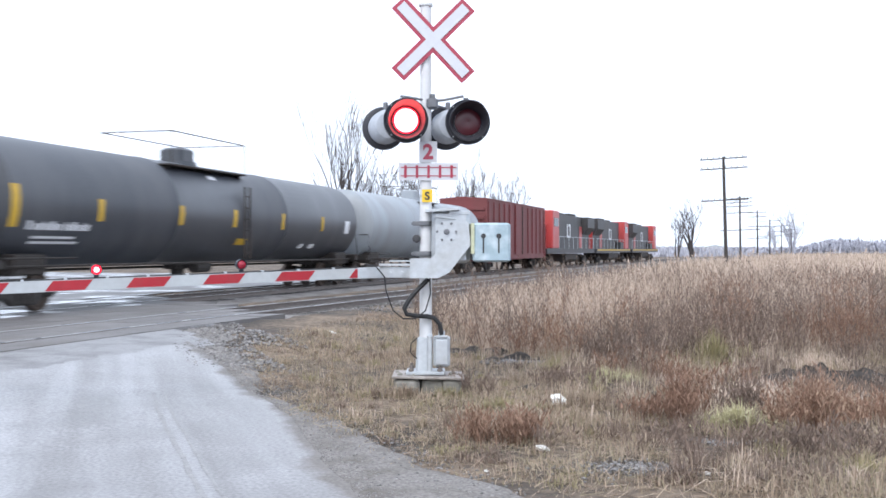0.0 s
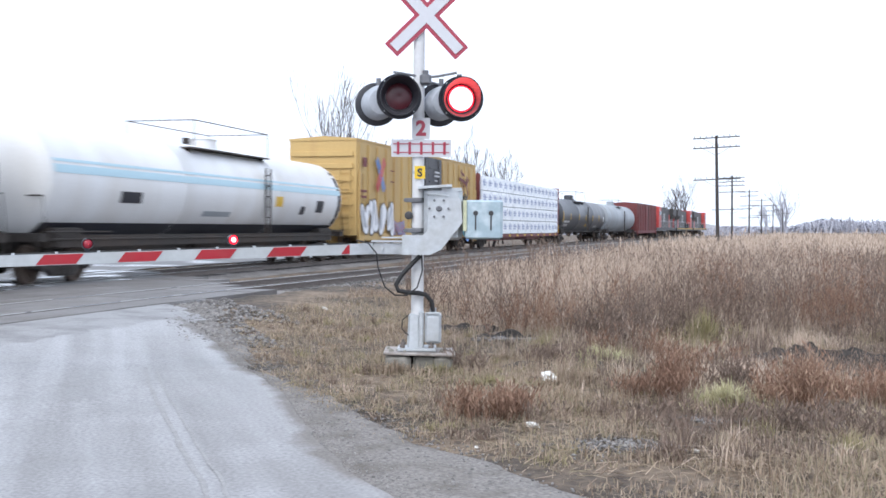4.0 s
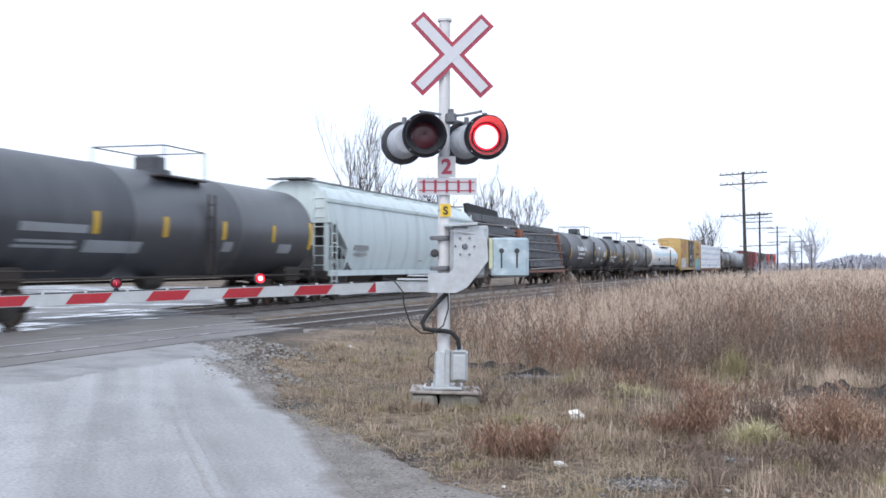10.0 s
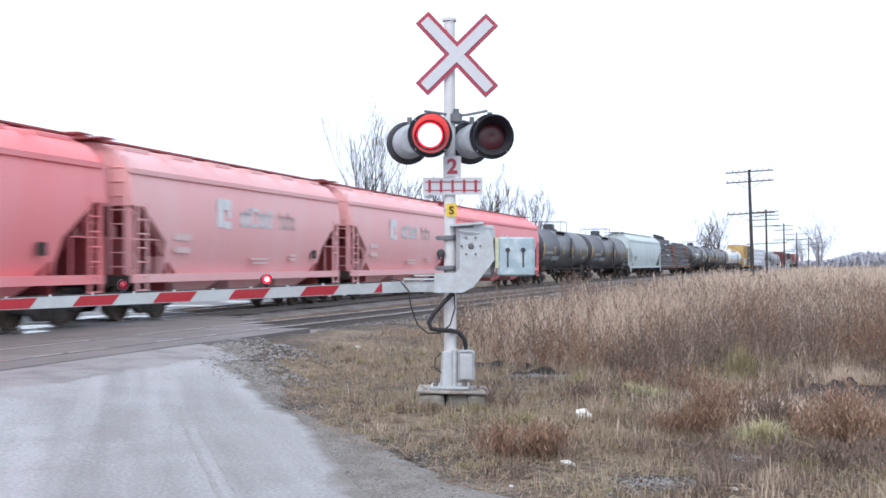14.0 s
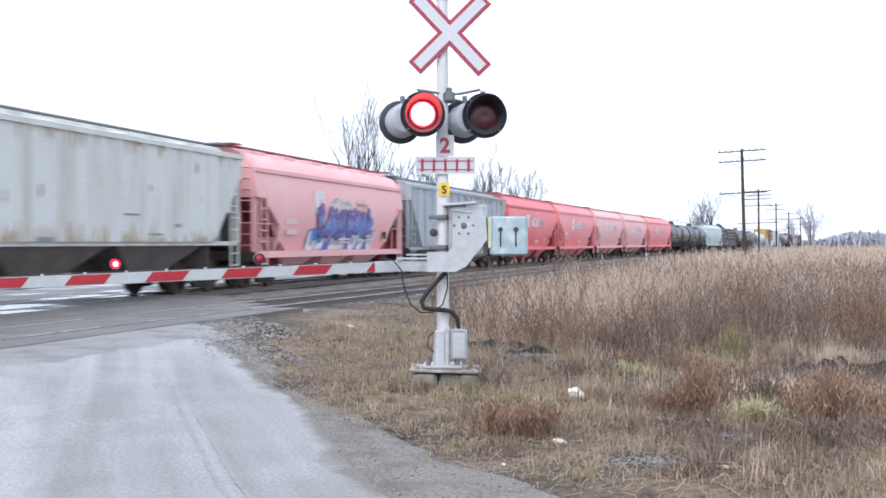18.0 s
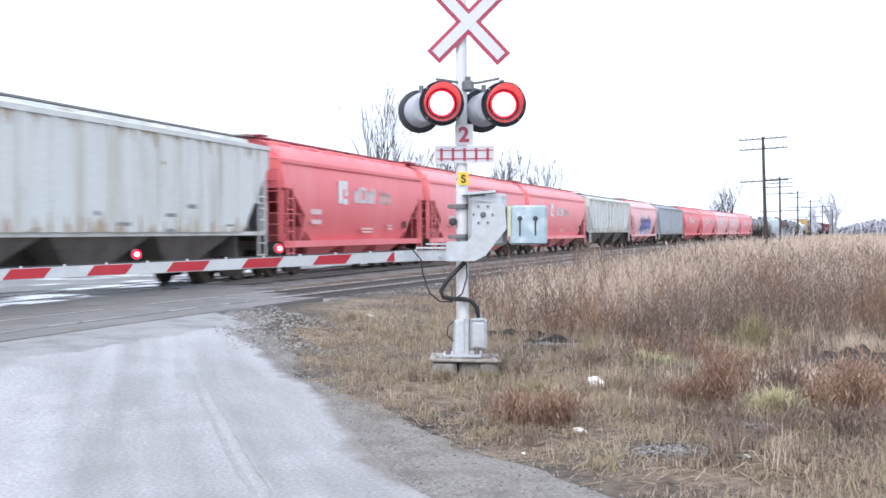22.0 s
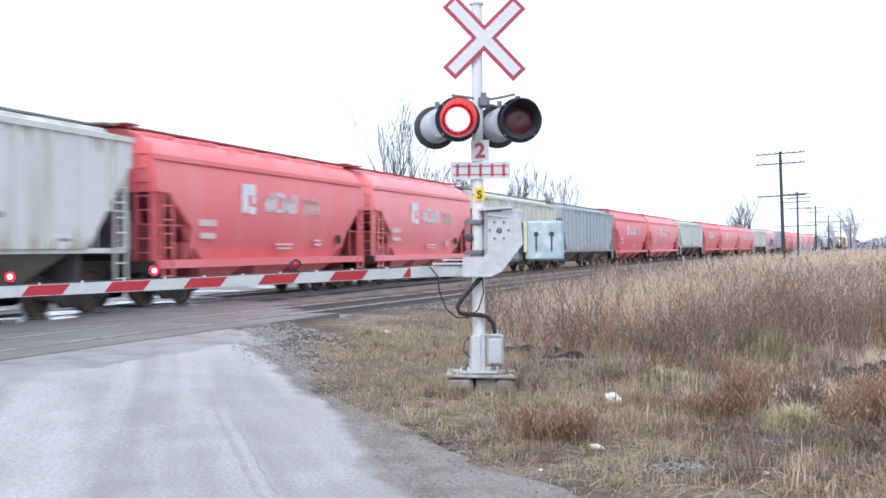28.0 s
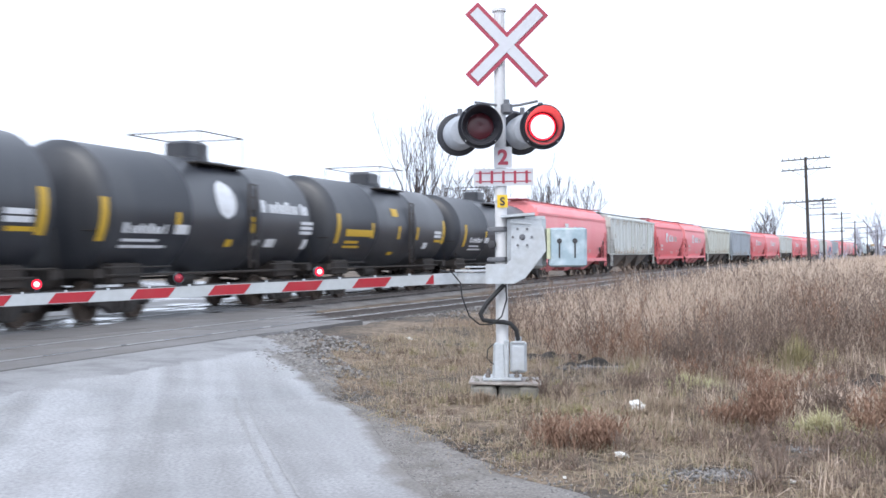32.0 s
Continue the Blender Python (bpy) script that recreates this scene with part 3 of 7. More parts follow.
def flasher(mast, x, y, z, yaw, side=None, flip=False):
    """One lamp unit: housing, round background, hood, lens."""
    unit = part("lamp_unit", Mesh().lathe([(0.022, 0.165), (0.05, 0.2), (0.26, 0.2), (0.33, 0.15), (0.34, 0.02)], "y", 28), m_lampbody, mast, "pale grey lamp housing", 40,
                at=pose(x, y, z, 0, 0, yaw + (180 if flip else 0)))
    part("background_disc", Mesh().lathe([(0.0, 0.168), (-0.012, 0.17), (-0.012, 0.25), (-0.02, 0.262), (0.01, 0.264), (0.02, 0.25), (0.02, 0.168)], "y", 44, closed=False), m_black, unit, "round black background disc", 40)
    hood = Mesh()
    k = 32
    for i in range(k + 1):
        a = radians(-90 + 360 * i / k)
        dp = 0.075 + 0.14 * max(0.0, math.sin(a) + 0.25)
        for rr, yy in ((0.158, 0.02), (0.215, -dp), (0.225, -dp), (0.225, -0.01)):
            hood.v.append((rr * math.cos(a), yy, rr * math.sin(a)))
    hood.f = [(4 * i + j, 4 * i + j + 1, 4 * i + 5 + j, 4 * i + 4 + j) for i in range(k) for j in range(3)]
    hood.m = [0] * len(hood.f)
    part("hood", hood, m_black, unit, "black flared visor hood", 40)
    for a in (45, 135, 225, 315):
        part("screw", Mesh().rod((0.245 * math.cos(radians(a)), -0.03, 0.245 * math.sin(radians(a))), (0.245 * math.cos(radians(a)), -0.01, 0.245 * math.sin(radians(a))), 0.008, 6), m_galv, unit)
    lens = part("lens", shared_lens(), None, unit, "red signal lens", at=pose(0, 0.02, 0))
    if side:
        FLASHERS.append((lens, side, (0, 0.02, 0)))
    else:
        lens.matrix_basis = pose(0, 0.02, 0, 0, 0, 180)
    part("cross_arm_clamp", Mesh().rod((0, 0.13, 0.2), (0, 0.13, 0.3), 0.03, 8), m_darksteel, unit)
    return unit


lens_cache = []


def shared_lens():
    if not lens_cache:
        lens_cache.append(lens_mesh(0.155, 0.03).data("lens", [m_core, m_lit, m_dark], 40))
    return lens_cache[0]


def signal_mast():
    mast = thing("crossing_signal", "white railway crossing signal mast with red flashing lamps", "crossing signal", pose(MX, MY, MZ))
    part("pole", Mesh().lathe([(0.0, 0.075), (0.5, 0.074), (4.38, 0.066), (4.38, 0.085), (4.41, 0.085), (4.43, 0.02)], "z", 24), m_white, mast, "white painted tubular pole", 40)
    part("base_plate", Mesh().box((0, 0, 0.012), (0.46, 0.42, 0.035), bev=0.01), m_galv, mast)
    for x in (-0.17, 0.17):
        for y in (-0.15, 0.15):
            part("anchor_bolt", Mesh().rod((x, y, 0.02), (x, y, 0.1), 0.018, 6).rod((x, y, 0.035), (x, y, 0.06), 0.034, 6), m_railrust, mast)
    part("base_casting", Mesh().box((-0.035, -0.01, 0.22), (0.17, 0.2, 0.42), bev=0.03, taper=0.8).box((0.05, -0.03, 0.24), (0.06, 0.24, 0.44), bev=0.015), m_galv, mast, "pale cast pole base")
    jb = part("junction_box", Mesh().box((0.19, -0.03, 0.26), (0.2, 0.24, 0.36), bev=0.03), m_galv, mast, "pale grey metal junction box")
    part("box_lid", Mesh().box((0.19, -0.165, 0.26), (0.15, 0.03, 0.28), bev=0.02), m_galv, jb)
    part("box_hinge", Mesh().rod((0.1, -0.16, 0.44), (0.27, -0.16, 0.44), 0.014, 6).rod((0.19, -0.03, 0.44), (0.19, -0.03, 0.5), 0.04, 8), m_galv, jb)
    # crossbuck
    for k, (a, ln) in enumerate(((-47.0, 1.22), (44.5, 1.18))):
        turn = Euler((0, radians(-a), 0))
        b = part("crossbuck_blade", Mesh().box((0.09, -0.09 - 0.003 * k, 3.962), (ln, 0.012, 0.212), turn=turn), m_redsheet, mast, "red-bordered crossbuck blade")
        part("blade_face", Mesh().box((0.09, -0.102 - 0.002 * k, 3.962), (ln - 0.088, 0.006, 0.122), turn=turn), m_signwhite, b, "white reflective face")
    for z in (4.1, 3.86):
        part("crossbuck_bracket", Mesh().rod((0, -0.05, z), (0.03, -0.09, z), 0.03, 8), m_galv, mast)
    # lamp cross arm
    arm = Mesh().line([(-0.3, -0.1, 3.29), (-0.12, -0.05, 3.27), (0.07, -0.04, 3.24), (0.22, -0.06, 3.25), (0.45, -0.1, 3.29)], 0.016, 8)
    arm.line([(-0.5, 0.3, 3.22), (-0.2, 0.16, 3.22), (0.07, 0.06, 3.21), (0.22, 0.25, 3.2)], 0.016, 8)
    part("lamp_cross_arm", arm, m_darksteel, mast, "thin steel arm carrying the lamps")
    part("cross_arm_hub", Mesh().box((0.08, -0.03, 3.21), (0.14, 0.18, 0.13), bev=0.03).rod((0.08, -0.05, 3.24), (0.08, -0.05, 3.32), 0.035, 10), m_darksteel, mast)
    flasher(mast, -0.225, -0.32, 2.975, 8, "L")
    flasher(mast, 0.495, -0.32, 2.955, 8, "R")
    flasher(mast, -0.52, 0.28, 2.95, 14, None, True)
    flasher(mast, 0.235, 0.28, 2.95, 14, None, True)
    # signs on the pole
    two = part("track_count_sign", Mesh().box((0.03, -0.09, 2.63), (0.215, 0.008, 0.25)), m_signwhite, mast, "white plate with a red figure 2")
    text_part(two, "2", 0.175, pose(0.03, -0.097, 2.55, 90, 0, 0), m_redsheet, "figure", 0.009)
    tr = part("track_sign", Mesh().box((0.035, -0.09, 2.395), (0.71, 0.008, 0.205)), m_signwhite, mast, "white plate with a red track symbol")
    for z in (-0.05, 0.05):
        part("track_line", Mesh().box((0.035, -0.097, 2.395 + z), (0.66, 0.005, 0.012)), m_redsheet, tr)
    for k in range(5):
        part("tie_bar", Mesh().box((0.035 + (k - 2) * 0.137, -0.0985, 2.395), (0.03, 0.006, 0.15)), m_redsheet, tr)
    s = part("letter_sign", Mesh().box((0.02, -0.09, 2.11), (0.125, 0.006, 0.15)), m_yellow, mast, "small yellow plate with a black S")
    text_part(s, "S", 0.095, pose(0.02, -0.095, 2.063, 90, 0, 0), m_black, "letter", 0.004)
    for z in (2.62, 2.4, 2.11):
        part("sign_strap", Mesh().lathe([(z - 0.015, 0.075), (z + 0.015, 0.075)], "z", 16).box((0, -0.08, z), (0.05, 0.02, 0.03)), m_galv, mast)
    # clamps of the gate machine
    for z in (1.78, 1.42):
        part("pole_clamp", Mesh().lathe([(z - 0.03, 0.082), (z + 0.03, 0.082)], "z", 16).box((-0.06, -0.09, z), (0.2, 0.04, 0.05), bev=0.01), m_darksteel, mast)
        for x in (-0.15, 0.02):
            part("clamp_bolt", Mesh().rod((x, -0.14, z), (x, 0.02, z), 0.011, 6).rod((x, -0.125, z), (x, -0.1, z), 0.022, 6), m_darksteel, mast)
    part("bell", Mesh().lathe([(-0.08, 0.02), (-0.07, 0.045), (0.0, 0.05), (0.03, 0.03)], "y", 16, (-0.11, -0.02, 1.6)), m_under_early, mast)
    return mast


def gate_machine():
    g = thing("crossing_gate", "grey crossing gate machine with a lowered striped arm", "crossing gate", pose(MX, MY, MZ))
    part("machine_case", Mesh().box((0.3, 0.05, 1.62), (0.46, 0.34, 0.62), bev=0.05), m_galv, g, "rounded grey machine case")
    part("case_lid", Mesh().box((0.2, -0.06, 1.94), (0.4, 0.3, 0.03), turn=Euler((0, radians(-4), 0))).box((0.4, 0.02, 1.91), (0.24, 0.3, 0.04)).rod((0.1, -0.19, 1.86), (0.36, -0.19, 1.83), 0.012, 6), m_galv, g)
    outline = [(-0.182, 1.365), (0.06, 1.365), (0.115, 1.42), (0.125, 1.68), (0.15, 1.76), (0.215, 1.8), (0.5, 1.8), (0.53, 1.52), (0.28, 1.2), (0.15, 1.135), (-0.182, 1.135)]
    plate = part("arm_bracket", Mesh().prism(outline, "y", -0.245, -0.215), m_galv, g, "flat grey steel arm bracket")
    part("rear_arm_bracket", Mesh().prism(outline, "y", 0.24, 0.27), m_galv, g)
    part("shaft_hub", Mesh().lathe([(-0.285, 0.01), (-0.285, 0.022), (-0.245, 0.036)], "y", 16, (0.25, 0, 1.68)), m_darksteel, plate, "dark shaft end")
    for k in range(6):
        a = k * math.tau / 6
        part("hub_bolt", Mesh().rod((0.25 + 0.11 * math.cos(a), -0.265, 1.68 + 0.11 * math.sin(a)), (0.25 + 0.11 * math.cos(a), -0.24, 1.68 + 0.11 * math.sin(a)), 0.016, 6), m_darksteel, plate)
    cw = part("counterweight", Mesh().box((0.78, 0.0, 1.555), (0.44, 0.5, 0.46), bev=0.03), m_box, g, "scuffed pale blue counterweight block")
    for x in (0.68, 0.86):
        part("counterweight_slot", Mesh().box((x, -0.253, 1.53), (0.018, 0.008, 0.2)).lathe([(-0.258, 0.001), (-0.258, 0.03), (-0.25, 0.03)], "y", 10, (x, 0, 1.63)), m_under_early, cw, "dark slot and bolt")
    part("counterweight_strap", Mesh().box((0.555, 0, 1.6), (0.04, 0.5, 0.36)), m_yellow_dull, g)
    part("arm_adapter", Mesh().box((-0.36, -0.02, 1.2), (0.5, 0.1, 0.13), bev=0.01).box((-0.3, -0.03, 1.29), (0.5, 0.16, 0.022)).box((-0.24, -0.03, 1.335), (0.38, 0.16, 0.016)).box((-0.1, -0.03, 1.32), (0.1, 0.14, 0.06)), m_galv, g, "grey arm adapter")
    for x in (-0.42, -0.28, -0.14):
        part("adapter_bolt", Mesh().rod((x, -0.12, 1.2), (x, -0.08, 1.2), 0.018, 6), m_galv, g)
    part("hose", Mesh().line([(0.03, -0.12, 1.12), (-0.06, -0.16, 1.03), (-0.18, -0.18, 0.9), (-0.25, -0.19, 0.78), (-0.22, -0.19, 0.71), (-0.12, -0.17, 0.69), (0.02, -0.12, 0.68), (0.1, -0.1, 0.66), (0.17, -0.08, 0.58), (0.19, -0.05, 0.46)], 0.028, 8), m_rubber, g, "thick black hose", 60)
    part("cable", Mesh().line([(-0.72, -0.16, 1.3), (-0.58, -0.2, 1.27), (-0.48, -0.22, 1.15), (-0.46, -0.23, 0.98), (-0.38, -0.24, 0.76), (-0.26, -0.24, 0.66), (-0.12, -0.22, 0.66), (0.0, -0.2, 0.75), (0.06, -0.18, 0.95), (0.05, -0.16, 1.14)], 0.009, 6), m_rubber, g, "thin black cable loop", 60)
    part("ground_wire", Mesh().line([(-0.1, -0.08, 0.42), (-0.17, -0.12, 0.36), (-0.18, -0.13, 0.26), (-0.13, -0.12, 0.2), (-0.1, -0.1, 0.18)], 0.007, 5), m_rubber, g)
    return g


GA = Vector((MX - 0.62, MY - 0.1, 1.428))
GB = Vector((-5.9, 9.9, 1.262))
ARM_LAMPS = []


def gate_arm(gate):
    """The lowered striped arm across the road."""
    d = (GB - GA)
    ln = d.length
    x_axis = d.normalized()
    y_axis = Vector((0, 0, 1)).cross(x_axis).normalized()
    z_axis = x_axis.cross(y_axis)
    m = Matrix((x_axis, y_axis, z_axis)).transposed().to_4x4()
    m.translation = GA
    m = pose(-MX, -MY, -MZ) @ m
    hh = 0.06
    arm = part("arm", Mesh().box((ln / 2 + 0.07, 0, 0), (ln - 0.14, 0.04, hh * 2)), m_armwhite, gate, "lowered white arm with red stripes", at=m)
    part("arm_channel", Mesh().box((0.06, 0, 0), (0.3, 0.05, hh * 2 + 0.01), bev=0.006), m_galv, arm, "grey arm socket")
    sl, h2 = 0.042, hh - 0.008
    stripes = [(0.155, 0.27)] + [(0.765 + 0.815 * k, 1.16 + 0.815 * k) for k in range(7)]
    for k, (a, b) in enumerate(stripes):
        s1 = 0 if k == 0 else -sl
        for y in (0.022, -0.022):
            pts = [(a - s1 * -1 * -1 + 0.0 if k else a, y, -h2), (b + sl, y, -h2), (b - sl, y, h2), (a - (sl if k else 0), y, h2)]
            if k:
                pts[0] = (a + sl, y, -h2)
            pts += [(p[0], y * 1.12, p[2]) for p in pts]
            part("stripe", Mesh().add(pts, [(0, 1, 2, 3), (7, 6, 5, 4), (0, 4, 5, 1), (1, 5, 6, 2), (2, 6, 7, 3), (3, 7, 4, 0)]), m_armred, arm, "red reflective stripe")
    part("lamp_cable", Mesh().line([(0.2 + k * 0.25, 0.01, 0.066) for k in range(int(ln / 0.25))], 0.009, 5), m_rubber, arm)
    k = 0.5
    while k < ln:
        part("cable_clip", Mesh().box((k, 0, 0.068), (0.03, 0.05, 0.02)), m_galv, arm)
        k += 0.42
    for dist, side in ((1.58, "R"), (3.13, "L"), (4.56, "T")):
        base = part("arm_lamp", Mesh().box((0, 0, 0), (0.05, 0.05, 0.04), bev=0.008).lathe([(-0.045, 0.052), (-0.05, 0.058), (0.05, 0.058), (0.045, 0.052)], "y", 18, (0, 0, 0.075), closed=False), m_black, gate, "small red arm lamp", at=m @ pose(dist, 0, 0.078))
        lens = part("arm_lamp_lens", arm_lens_mesh(), None, base, "red lamp lens", at=pose(0, 0, 0.075, 0, 0, 180))
        if side == "T":
            pass
        else:
            ARM_LAMPS.append((lens, side, (0, 0, 0.075)))
    return arm


arm_lens_cache = []


def arm_lens_mesh():
    if not arm_lens_cache:
        m = Mesh()
        m.lathe([(-0.05, 0.001), (-0.045, 0.03)], "y", 16, mat=0, closed=False)
        m.lathe([(-0.045, 0.03), (-0.03, 0.05)], "y", 16, mat=1, closed=False)
        m.lathe([(-0.03, 0.05), (0.03, 0.05), (0.045, 0.03), (0.05, 0.001)], "y", 16, mat=2, closed=False)
        arm_lens_cache.append(m.data("arm_lamp_lens", [m_core, m_lit, m_dark_arm], 40))
    return arm_lens_cache[0]


m_under_early = surface("dark_slot", (0.05, 0.05, 0.055), 0.7, vary=0.1, bump=0.0)
m_yellow_dull = surface("dull_yellow_strap", (0.5, 0.52, 0.36), 0.6, vary=0.1, bump=0.02)
m_dark_arm = surface("unlit_arm_lens", (0.32, 0.02, 0.04), 0.2, vary=0.1, bump=0.0)


def mast_foundation():
    f = thing("signal_foundation", "weathered concrete and timber signal foundation", "foundation", pose(MX, MY, 0))
    part("top_slab", Mesh().box((0.03, 0, 0.203), (0.84, 0.66, 0.028), turn=Euler((0, radians(1.2), 0)), bev=0.008), m_slab, f, "weathered grey-brown plank slab")
    for x, y, w, d, a in ((-0.22, -0.2, 0.32, 0.26, 6), (0.1, -0.16, 0.3, 0.22, -4), (0.3, -0.2, 0.24, 0.24, 11), (-0.26, 0.2, 0.26, 0.26, 8), (0.28, 0.22, 0.26, 0.24, -7)):
        part("pier", Mesh().box((x, y, 0.03), (w, d, 0.3), turn=Euler((radians(a * 0.4), 0, radians(a))), bev=0.04, taper=0.9), m_concrete, f)
    # dark block put in for the shaded gap between the piers
    part("core", Mesh().box((0.03, 0.08, 0.02), (0.6, 0.4, 0.3), bev=0.02), m_under_slab, f)
    for x, y, r in ((-0.3, -0.2, 0.035), (-0.22, -0.1, 0.03), (-0.14, -0.24, 0.024), (0.3, -0.12, 0.03), (0.34, 0.0, 0.022), (-0.34, 0.05, 0.028)):
        part("clod", Mesh().lathe([(0, 0.01), (0.01, r), (r * 0.8, r * 0.8), (r * 1.2, 0.01)], "z", 7, (x, y, 0.216)), m_concrete, f, "clod of earth on the slab")


m_slab = surface("weathered_plank_slab", (0.36, 0.33, 0.31), 0.85, vary=0.2, dirt=(0.13, 0.1, 0.085), dirt_amount=0.7, dirt_scale=4, bump=0.4, bump_scale=30)
# shade under the slab, given as a block's colour
m_under_slab = surface("slab_gap_shade", (0.06, 0.055, 0.05), 0.95, vary=0.3, bump=0.5)
mast_foundation()
signal_mast()
gate_arm(gate_machine())


# ---- the train ----
m_potash = [surface(f"potash_red_paint_{k}", c, 0.5, vary=0.05, dirt=d, dirt_amount=0.5, dirt_scale=0.8, bump=0.02, streak=True)
            for k, (c, d) in enumerate((((0.86, 0.26, 0.275), (0.86, 0.39, 0.395)), ((0.82, 0.43, 0.435), (0.82, 0.55, 0.545)), ((0.8, 0.175, 0.19), (0.82, 0.3, 0.305))))]
m_hopw = [surface(f"faded_hopper_paint_{k}", c, 0.6, vary=0.08, dirt=d, dirt_amount=0.65, dirt_scale=1.9, bump=0.03, streak=True)
          for k, (c, d) in enumerate((((0.64, 0.66, 0.64), (0.44, 0.4, 0.33)), ((0.63, 0.64, 0.58), (0.5, 0.44, 0.34)), ((0.42, 0.46, 0.5), (0.3, 0.32, 0.34)), ((0.58, 0.66, 0.67), (0.42, 0.47, 0.48))))]
m_tankb = surface("black_tank_paint", (0.046, 0.051, 0.062), 0.4, vary=0.15, dirt=(0.11, 0.112, 0.12), dirt_amount=0.5, dirt_scale=0.9, bump=0.02, streak=True, spec=0.6)
m_tankn = surface("newer_black_tank_paint", (0.03, 0.033, 0.042), 0.38, vary=0.15, dirt=(0.085, 0.086, 0.092), dirt_amount=0.5, dirt_scale=0.9, bump=0.02, streak=True, spec=0.55)
m_tankg = surface("grey_tank_paint", (0.3, 0.33, 0.36), 0.45, vary=0.06, dirt=(0.2, 0.19, 0.18), dirt_amount=0.5, dirt_scale=0.7, bump=0.02, streak=True)
m_tankf = surface("dull_grey_tank_paint", (0.14, 0.14, 0.145), 0.5, vary=0.08, dirt=(0.25, 0.22, 0.19), dirt_amount=0.5, dirt_scale=0.7, bump=0.02, streak=True)
m_tankw = surface("white_tank_paint", (0.72, 0.73, 0.74), 0.4, vary=0.04, dirt=(0.5, 0.46, 0.4), dirt_amount=0.4, dirt_scale=0.7, bump=0.02, streak=True)
m_under = surface("grimy_underframe", (0.035, 0.03, 0.027), 0.8, vary=0.3, dirt=(0.09, 0.06, 0.045), dirt_amount=0.5, bump=0.2)
m_wheel = surface("wheel_steel", (0.1, 0.075, 0.06), 0.6, 0.5, vary=0.2, bump=0.05)
m_letter = surface("white_stencil", (0.75, 0.76, 0.78), 0.5, vary=0.05, dirt=(0.45, 0.42, 0.4), dirt_amount=0.4, dirt_scale=4, bump=0.0)
m_faint = surface("worn_stencil", (0.68, 0.5, 0.48), 0.5, vary=0.1, bump=0.0)
m_ystencil = surface("yellow_stencil", (0.65, 0.4, 0.03), 0.5, vary=0.1, bump=0.0)
m_maroon = surface("oxide_red_paint", (0.165, 0.034, 0.036), 0.6, vary=0.1, dirt=(0.1, 0.04, 0.035), dirt_amount=0.6, dirt_scale=0.8, bump=0.03, streak=True)
m_boxyel = surface("yellow_ochre_paint", (0.52, 0.355, 0.14), 0.6, vary=0.08, dirt=(0.36, 0.22, 0.1), dirt_amount=0.5, dirt_scale=0.8, bump=0.03, streak=True)
m_wrap = surface("white_lumber_wrap", (0.87, 0.9, 0.93), 0.3, vary=0.06, dirt=(0.55, 0.6, 0.66), dirt_amount=0.6, dirt_scale=2.4, bump=0.5, bump_scale=5)
m_print = surface("blue_wrap_print", (0.28, 0.33, 0.5), 0.4, vary=0.1, bump=0.0)
m_paleblue = surface("pale_blue_band", (0.42, 0.6, 0.68), 0.45, vary=0.06, bump=0.0)
m_orange = surface("orange_steel", (0.22, 0.08, 0.05), 0.6, vary=0.1, dirt=RUST, dirt_amount=0.6, dirt_scale=2, bump=0.1)
m_paneltie = surface("dark_treated_ties", (0.038, 0.041, 0.05), 0.42, vary=0.25, dirt=(0.1, 0.1, 0.105), dirt_amount=0.5, bump=0.3, bump_scale=20, per_object=0.7)
# near black: shade between the ties put into colour; the loose panel shares it
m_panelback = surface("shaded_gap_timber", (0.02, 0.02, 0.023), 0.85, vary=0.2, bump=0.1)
m_panelrail = surface("dull_rail_steel", (0.2, 0.19, 0.19), 0.45, 0.3, vary=0.2, bump=0.1)
m_bay = surface("dusty_hopper_bay", (0.14, 0.122, 0.108), 0.8, vary=0.15, dirt=(0.08, 0.065, 0.055), dirt_amount=0.6, dirt_scale=1.5, bump=0.1)
m_darkmark = surface("worn_dark_stencil", (0.22, 0.23, 0.24), 0.6, vary=0.2, bump=0.0)
m_rustmark = surface("rust_run", (0.42, 0.33, 0.24), 0.8, vary=0.2, bump=0.0)
# deeper than the sun-faded sides, with the end recess's shade in the colour
m_inner = surface("unfaded_and_shaded_red", (0.3, 0.055, 0.06), 0.6, vary=0.1, dirt=(0.14, 0.05, 0.045), dirt_amount=0.6, dirt_scale=1.2, bump=0.05)
m_walkgrey = surface("dull_grey_grating", (0.2, 0.2, 0.2), 0.7, 0.2, vary=0.15, bump=0.1)
m_rustpatch = surface("rust_patch", (0.3, 0.2, 0.13), 0.9, vary=0.3, dirt=(0.5, 0.47, 0.42), dirt_amount=0.8, dirt_scale=6, bump=0.1)
m_locored = surface("engine_red", (0.45, 0.06, 0.06), 0.4, vary=0.05, dirt=(0.35, 0.08, 0.05), dirt_amount=0.4, bump=0.02)
m_locoblk = surface("engine_black", (0.03, 0.03, 0.033), 0.5, vary=0.1, dirt=(0.1, 0.09, 0.08), dirt_amount=0.5, bump=0.02)
m_spray = {k: surface(f'spray_{k}', c, 0.5, vary=0.1, bump=0.0) for k, c in (('white', (0.75, 0.76, 0.78)), ('black', (0.03, 0.03, 0.035)), ('teal', (0.12, 0.42, 0.42)), ('blue', (0.1, 0.25, 0.6)), ('violet', (0.2, 0.14, 0.4)), ('yellow', (0.6, 0.6, 0.3)), ('red', (0.55, 0.08, 0.1)), ('grey', (0.3, 0.32, 0.36)), ('lilac', (0.45, 0.38, 0.68)), ('navy', (0.03, 0.06, 0.16)), ('pale', (0.5, 0.5, 0.52)))}
